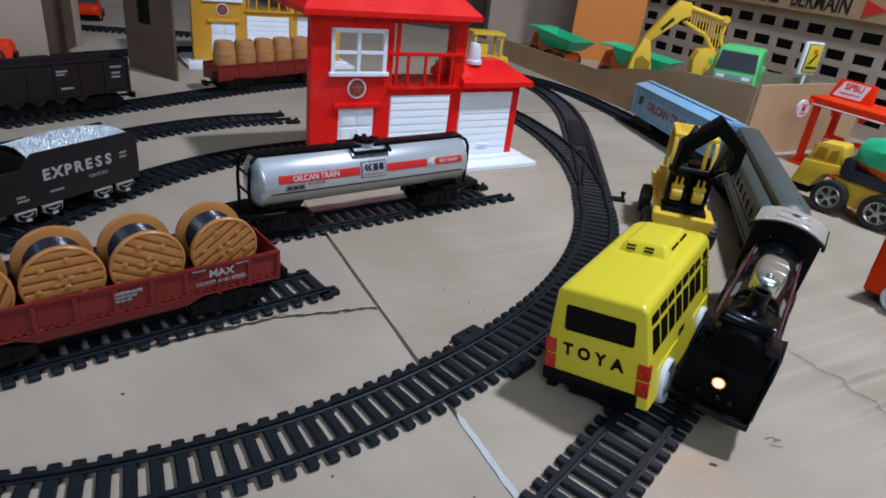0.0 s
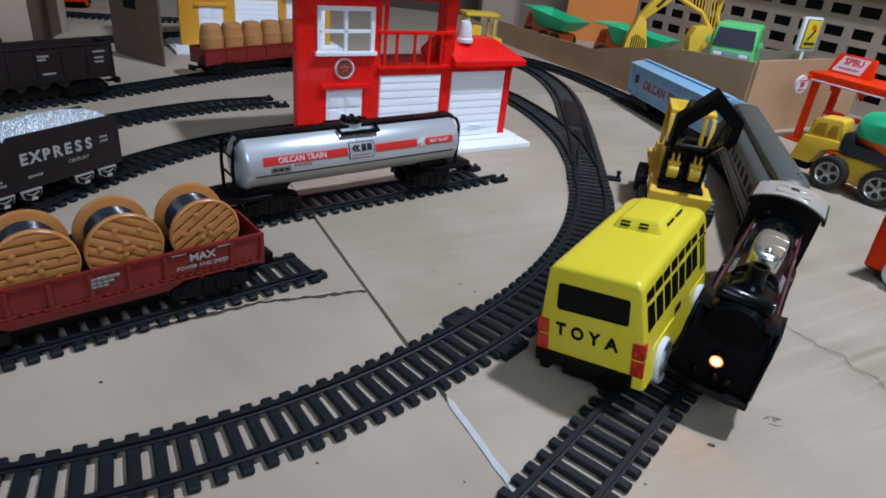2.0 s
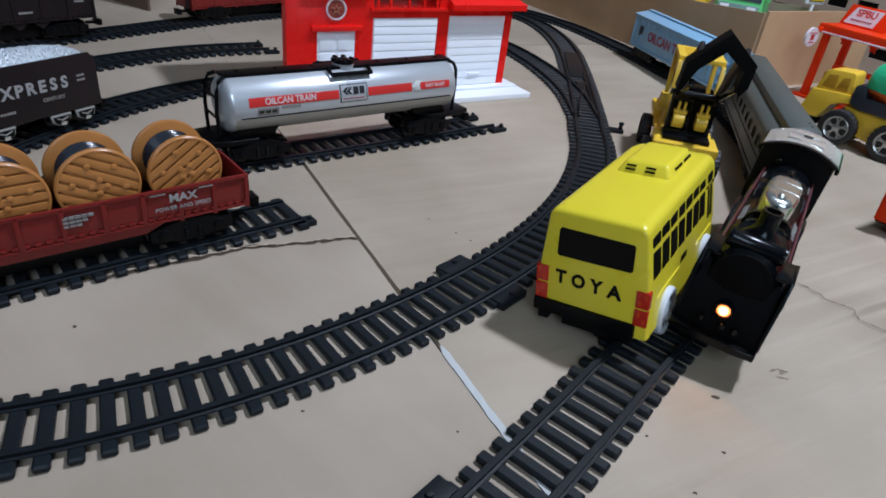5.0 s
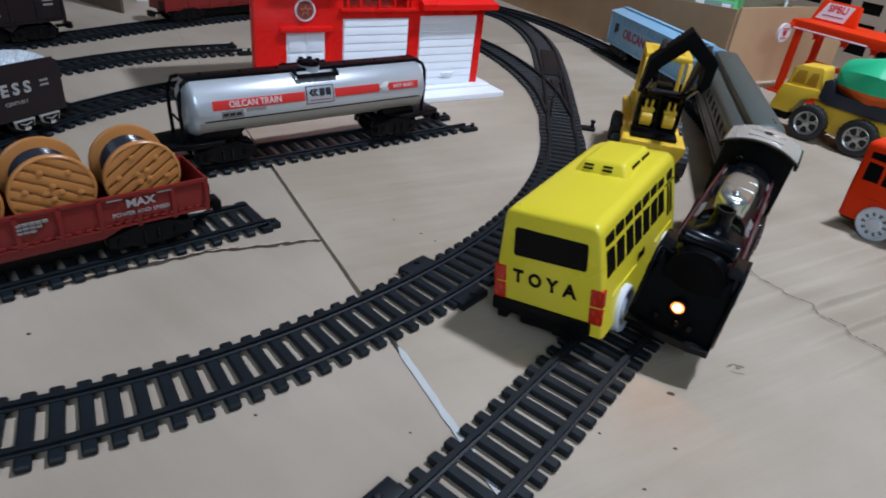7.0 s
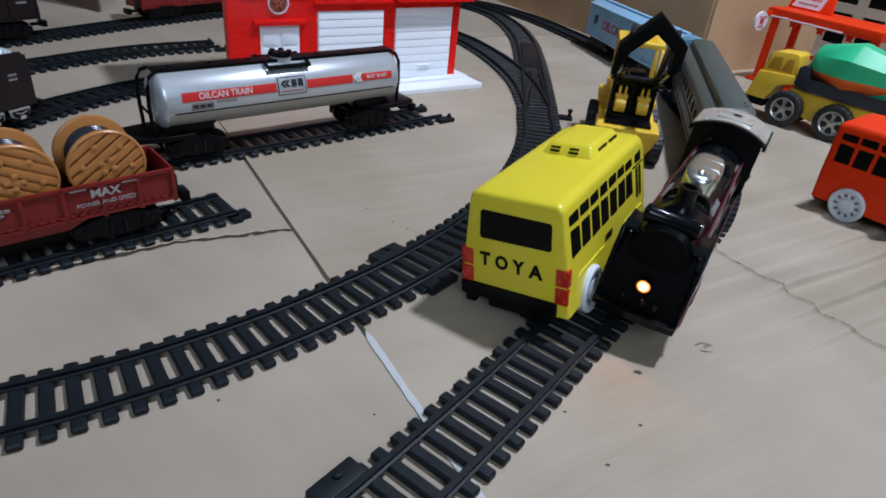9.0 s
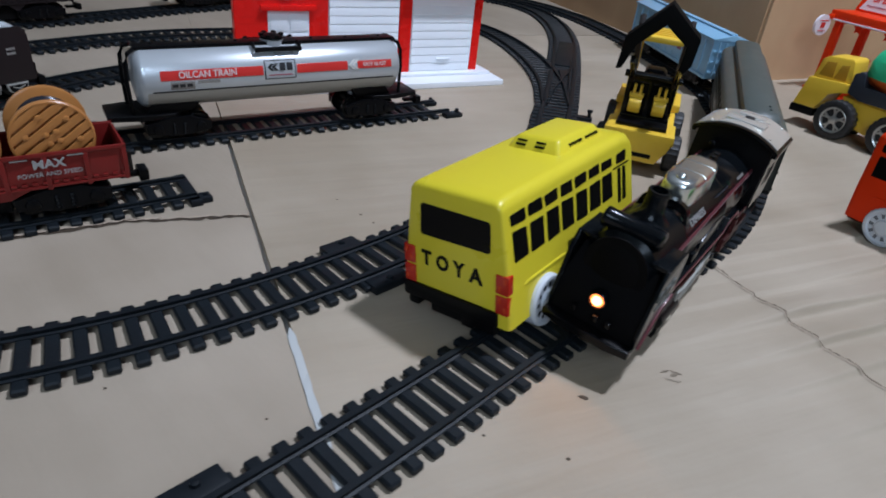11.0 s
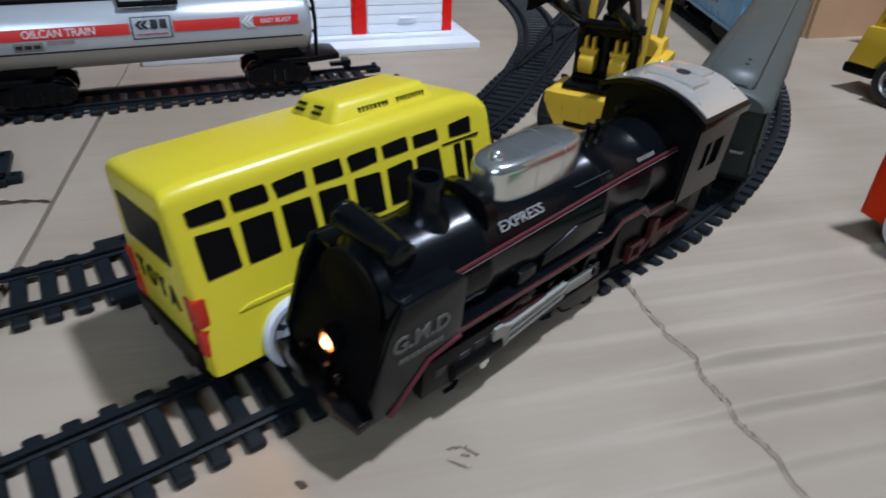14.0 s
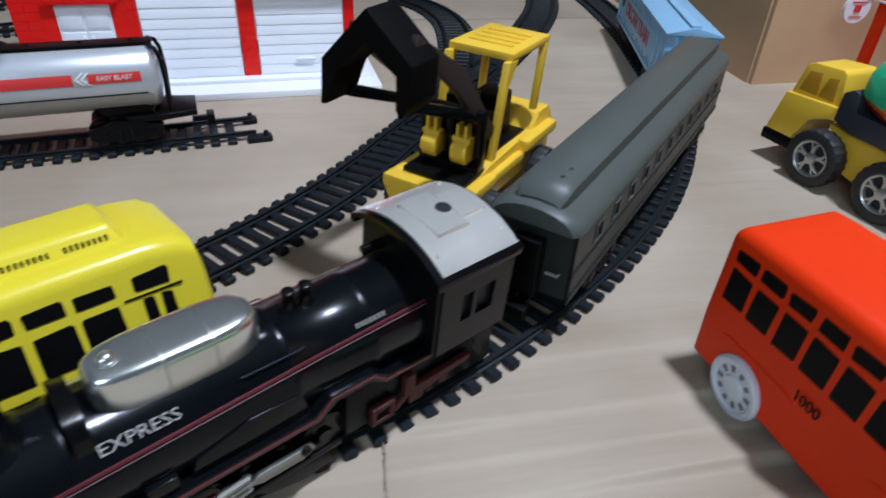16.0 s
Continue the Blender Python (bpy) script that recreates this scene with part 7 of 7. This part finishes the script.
# Black plates close the cut window openings.
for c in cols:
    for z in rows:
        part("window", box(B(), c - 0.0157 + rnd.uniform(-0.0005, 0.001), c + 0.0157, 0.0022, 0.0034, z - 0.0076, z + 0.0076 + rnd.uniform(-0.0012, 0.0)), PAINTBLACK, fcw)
# Unseen height and far end are extended to give brown reflections.
part("sign_band", box(B(), -0.70, 0.62, -0.012, 0.004, 0.1622, 0.4600, 0.001), KRAFT, bld, "brown cardboard sign band")
lettering("BERMAIN", 0.0350, INK, bld, pose(-0.155, -0.0128, 0.1790, 90, 0, 0), thick=0.0004, bold=0.012, stretch=0.72)
for x0, x1 in ((-0.262, -0.256), (-0.248, -0.230)):
    part("print_bar", box(B(), x0, x1, -0.0130, -0.0115, 0.1690, 0.1920, 0.0004), INK, bld)
part("sign_arrow", prism(B(), ((-0.083, 0.166), (-0.083, 0.192), (-0.048, 0.180)), "y", -0.0132, -0.0115), LABELRED, bld, "red painted triangle")
part("return_wall", box(B(), -0.70, -0.696, 0.004, 0.30, 0.0, 0.460), KRAFT_SHADED, bld)

# Boxes and panels that stand at the back.


def carton(x, y, z0, sx, sy, sz, rz, mat, label, name="carton_box"):
    c = thing(name, pose(x, y, z0, 0, 0, rz), label, "carton")
    part("carton_body", box(B(), -sx / 2, sx / 2, -sy / 2, sy / 2, 0, sz, 0.0012), mat, c)
    part("carton_flap", box(B(), -sx / 2, sx / 2, -sy / 2 - 0.003, -sy / 2 - 0.0004, sz * 0.80, sz + 0.002, 0.0005), mat, c)
    part("carton_flap", box(B(), -sx / 2, sx / 2, sy / 2 + 0.0004, sy / 2 + 0.003, sz * 0.80, sz + 0.002, 0.0005), mat, c)
    return c


carton(0.178, 1.75, 0, 0.20, 0.16, 0.42, 6, KRAFT_PALE, "tall plain brown carton standing at the back")
op = thing("orange_card_panel", pose(0.326, 1.45, 0, 0, 0, 6), "smooth orange card panel standing upright", "card panel")
part("panel", box(B(), -0.072, 0.066, -0.004, 0.004, 0, 0.34, 0.001), ORANGEPAPER, op)
# Made wider than the box itself, to darken the view behind the house.
carton(-0.17, 1.86, 0, 0.60, 0.20, 0.55, 0, GREYBROWN, "dark brown box at the back, widened to darken the background", "wooden_box")
carton(-0.56, 1.95, 0, 0.12, 0.16, 0.50, -8, KRAFT_SHADED, "dark shaded carton at the back")

# Cardboard archway pieces on the far left.
arch1 = thing("cardboard_gate", pose(-0.496, 0.934, 0, 0, 0, 223), "pale cardboard gate wall standing on the sheet", "card wall")
part("panel", box(B(), 0, 0.30, -0.0015, 0.0015, 0, 0.26, 0.0004), KRAFT_PALE, arch1)
# Inner panel is darkened in colour for the shade behind the gate.
rp = part("return_panel", box(B(), 0.003, 0.112, -0.0015, 0.0015, 0, 0.26, 0.0004), KRAFT_SHADED, arch1)
rp.matrix_basis = pose(0, 0, 0, 0, 0, 104.3 - 223)
part("torn_edge", box(B(), 0.098, 0.118, -0.0060, -0.0018, 0, 0.26, 0.0008), KRAFT_PALE, rp)
arch2 = thing("cardboard_flap", pose(-0.305, 0.902, 0, 0, 0, 151), "brown cardboard flap with a dark slot standing upright", "card wall")
bm = B()
for x0, x1, z0, z1 in ((0.0, 0.045, 0, 0.26), (0.073, 0.102, 0, 0.26), (0.045, 0.073, 0, 0.062), (0.045, 0.073, 0.125, 0.26)):
    box(bm, x0, x1, -0.0016, 0.0016, z0, z1)
fl = link_mesh("panel", bm, KRAFT_SHADED, arch2, smooth=False)
# Black plate closes the slot.
part("slot_backing", box(B(), 0.0452, 0.0728, -0.0014, -0.0004, 0.0622, 0.1248), PAINTBLACK, arch2)


def toy_car(m, mat, label):
    c = thing("toy_car", m, label, "toy car", group="red toy cars")
    secs = [rounded(x, hy, 0.005, z1, 0.006, 4, 0.004) for x, hy, z1 in ((-0.040, 0.019, 0.020), (-0.036, 0.021, 0.026), (-0.012, 0.021, 0.028), (-0.002, 0.020, 0.042), (0.020, 0.020, 0.043), (0.032, 0.020, 0.030), (0.040, 0.019, 0.026))]
    body = part("body", loft(B(), secs), mat, c)
    part("windscreen", loft(B(), [[(-0.013, -0.016, 0.0278), (-0.013, 0.016, 0.0278), (-0.010, 0.016, 0.0270), (-0.010, -0.016, 0.0270)], [(-0.0028, -0.014, 0.0415), (-0.0028, 0.014, 0.0415), (0.001, 0.014, 0.0405), (0.001, -0.014, 0.0405)]]), NAVY, body)
    part("bumper", box(B(), -0.042, -0.036, -0.018, 0.018, 0.004, 0.011, 0.001), BLACK, c)
    for x in (-0.024, 0.024):
        for side in (-1, 1):
            big_wheel(c, x, side * 0.019, 0.008, 0.008, 0.007, side, False)
    return c


toy_car(pose(-0.648, 1.284, 0, 0, 0, 117), REDBUS, "glossy red toy car parked far behind")
toy_car(pose(-0.560, 0.895, 0, 0, 0, 200), REDBUS, "bright red toy car beside the cardboard gate")

# ---- petrol station ----


def petrol_station(m):
    w = thing("petrol_station", m, "red plastic toy petrol station with white stickers", "toy station")
    part("base", box(B(), -0.006, 0.130, -0.004, 0.052, 0, 0.0035, 0.0008), REDBUS, w)
    for x, y in ((0.0, 0.0), (0.118, 0.0), (0.0, 0.044), (0.118, 0.044)):
        part("post", box(B(), x, x + 0.0075, y, y + 0.006, 0.0035, 0.0745, 0.0006), REDBUS, w)
    cn = part("canopy", box(B(), -0.004, 0.130, -0.006, 0.054, 0.0740, 0.0840, 0.0012), REDBUS, w)
    part("canopy_edge", box(B(), 0.002, 0.090, -0.0074, -0.0056, 0.0745, 0.0760, 0.0003), STICKER, cn, "pale sticker strip")
    bm = B()
    prism(bm, ((-0.004, 0.0835), (0.050, 0.0835), (0.046, 0.1060), (0.001, 0.1060)), "y", -0.003, 0.003, 0.0010)
    lean = Matrix.Translation((0, 0.030, 0.084)) @ Matrix.Rotation(radians(-12), 4, "X") @ Matrix.Translation((0, 0, -0.084))
    sb = part("sign_board", bm, REDBUS, w)
    sb.matrix_basis = lean
    part("sign_sticker", prism(B(), ((0.001, 0.0855), (0.036, 0.0855), (0.041, 0.1035), (0.009, 0.1035)), "y", -0.0038, -0.0028), STICKER, sb, "pale sticker with dark print")
    lettering("SPBU", 0.0105, LABELRED, sb, pose(0.0235, -0.0040, 0.0980, 90), bold=0.02)
    bm = B()
    for k in range(8):
        box(bm, 0.0080 + k * 0.0032, 0.0104 + k * 0.0032, -0.0042, -0.0036, 0.0893, 0.0908)
    part("print_bar", bm, PRINTRED, sb)
    dk = part("logo_disc", turned(B(), (-0.002, -0.0175, 0.0685), "x", ((0.003, 0.0105), (0.0, 0.0105), (-0.0004, 0.0100), (-0.0004, 0.0002)), 24), STICKER, w, "round pale logo disc")
    for y0, y1, z0, z1 in ((-0.0235, -0.0115, 0.0728, 0.0736), (-0.0205, -0.0150, 0.0660, 0.0712), (-0.0225, -0.0125, 0.0625, 0.0632)):
        part("print_bar", box(B(), 0.0008, 0.0016, y0, y1, z0, z1), LABELRED, dk)
    part("disc_arm", box(B(), -0.001, 0.002, -0.012, 0.001, 0.0755, 0.0800, 0.0005), REDBUS, dk)
    for x in (0.012, 0.046, 0.080):
        pm = part("fuel_pump", box(B(), x, x + 0.020, 0.022, 0.036, 0.0035, 0.0400, 0.002), REDBUS, w)
        part("pump_sticker", box(B(), x + 0.003, x + 0.017, 0.0210, 0.0222, 0.026, 0.036, 0.0004), STICKER, pm)
        part("pump_hose", tube(B(), ((x + 0.020, 0.029, 0.034), (x + 0.0235, 0.029, 0.030), (x + 0.023, 0.029, 0.014), (x + 0.020, 0.029, 0.010)), 0.0008, 6), BLACK, pm)
        part("hanging_star", prism(B(), [(x + 0.012 + (0.006 if i % 2 == 0 else 0.003) * math.sin(i * math.pi / 5), 0.0700 + (0.006 if i % 2 == 0 else 0.003) * math.cos(i * math.pi / 5)) for i in range(10)], "y", 0.006, 0.0075), REDBUS, cn)
    return w


petrol_station(pose(0.489, 0.894, 0, 0, 0, -60))

# A yellow digger behind the house and green toys near the red bus.
yd = thing("small_digger", pose(0.085, 1.245, 0, 0, 0, 20), "yellow toy digger with open cab behind the house", "digger")
part("digger_body", box(B(), -0.04, 0.04, -0.02, 0.02, 0.010, 0.030, 0.003), YDIGGER, yd)
for x in (-0.026, 0.022):
    for y in (-0.018, 0.014):
        part("cab_post", box(B(), x, x + 0.004, y, y + 0.004, 0.030, 0.064, 0.0006), YDIGGER, yd)
part("cab_roof", box(B(), -0.030, 0.030, -0.021, 0.021, 0.064, 0.069, 0.0015), YDIGGER, yd)
part("seat", box(B(), -0.014, 0.004, -0.010, 0.010, 0.030, 0.050, 0.003), YDIGGER, yd)
for x in (-0.026, 0.026):
    for side in (-1, 1):
        big_wheel(yd, x, side * 0.020, 0.0125, 0.0125, 0.009, side, False)
gt = thing("green_tipper", pose(0.525, 0.668, 0, 0, 0, 131), "mint green toy tipper truck behind the red bus", "toy truck")
part("tipper_bed", loft(B(), [[(-0.03, -0.014, 0.022), (0.03, -0.014, 0.022), (0.03, 0.014, 0.022), (-0.03, 0.014, 0.022)], [(-0.045, -0.024, 0.055), (0.042, -0.024, 0.055), (0.042, 0.024, 0.055), (-0.045, 0.024, 0.055)]]), GREEN, gt)
part("chassis", box(B(), -0.04, 0.05, -0.016, 0.016, 0.010, 0.022, 0.002), ORANGE, gt)
for x in (-0.025, 0.03):
    for side in (-1, 1):
        big_wheel(gt, x, side * 0.019, 0.012, 0.012, 0.009, side, False)
gb = thing("green_truck_bed", pose(0.412, 0.392, 0, 0, 0, 56), "leaf green plastic toy truck lying near the red bus", "toy truck")
part("bed", loft(B(), [[(-0.040, -0.020, 0.003), (0.030, -0.020, 0.003), (0.030, 0.020, 0.003), (-0.040, 0.020, 0.003)], [(-0.046, -0.026, 0.024), (0.036, -0.026, 0.024), (0.036, 0.026, 0.024), (-0.046, 0.026, 0.024)]]), LEAFGREEN, gb)
part("bed_rim", box(B(), -0.047, 0.037, -0.027, 0.027, 0.0235, 0.0262, 0.0008), LEAFGREEN, gb)
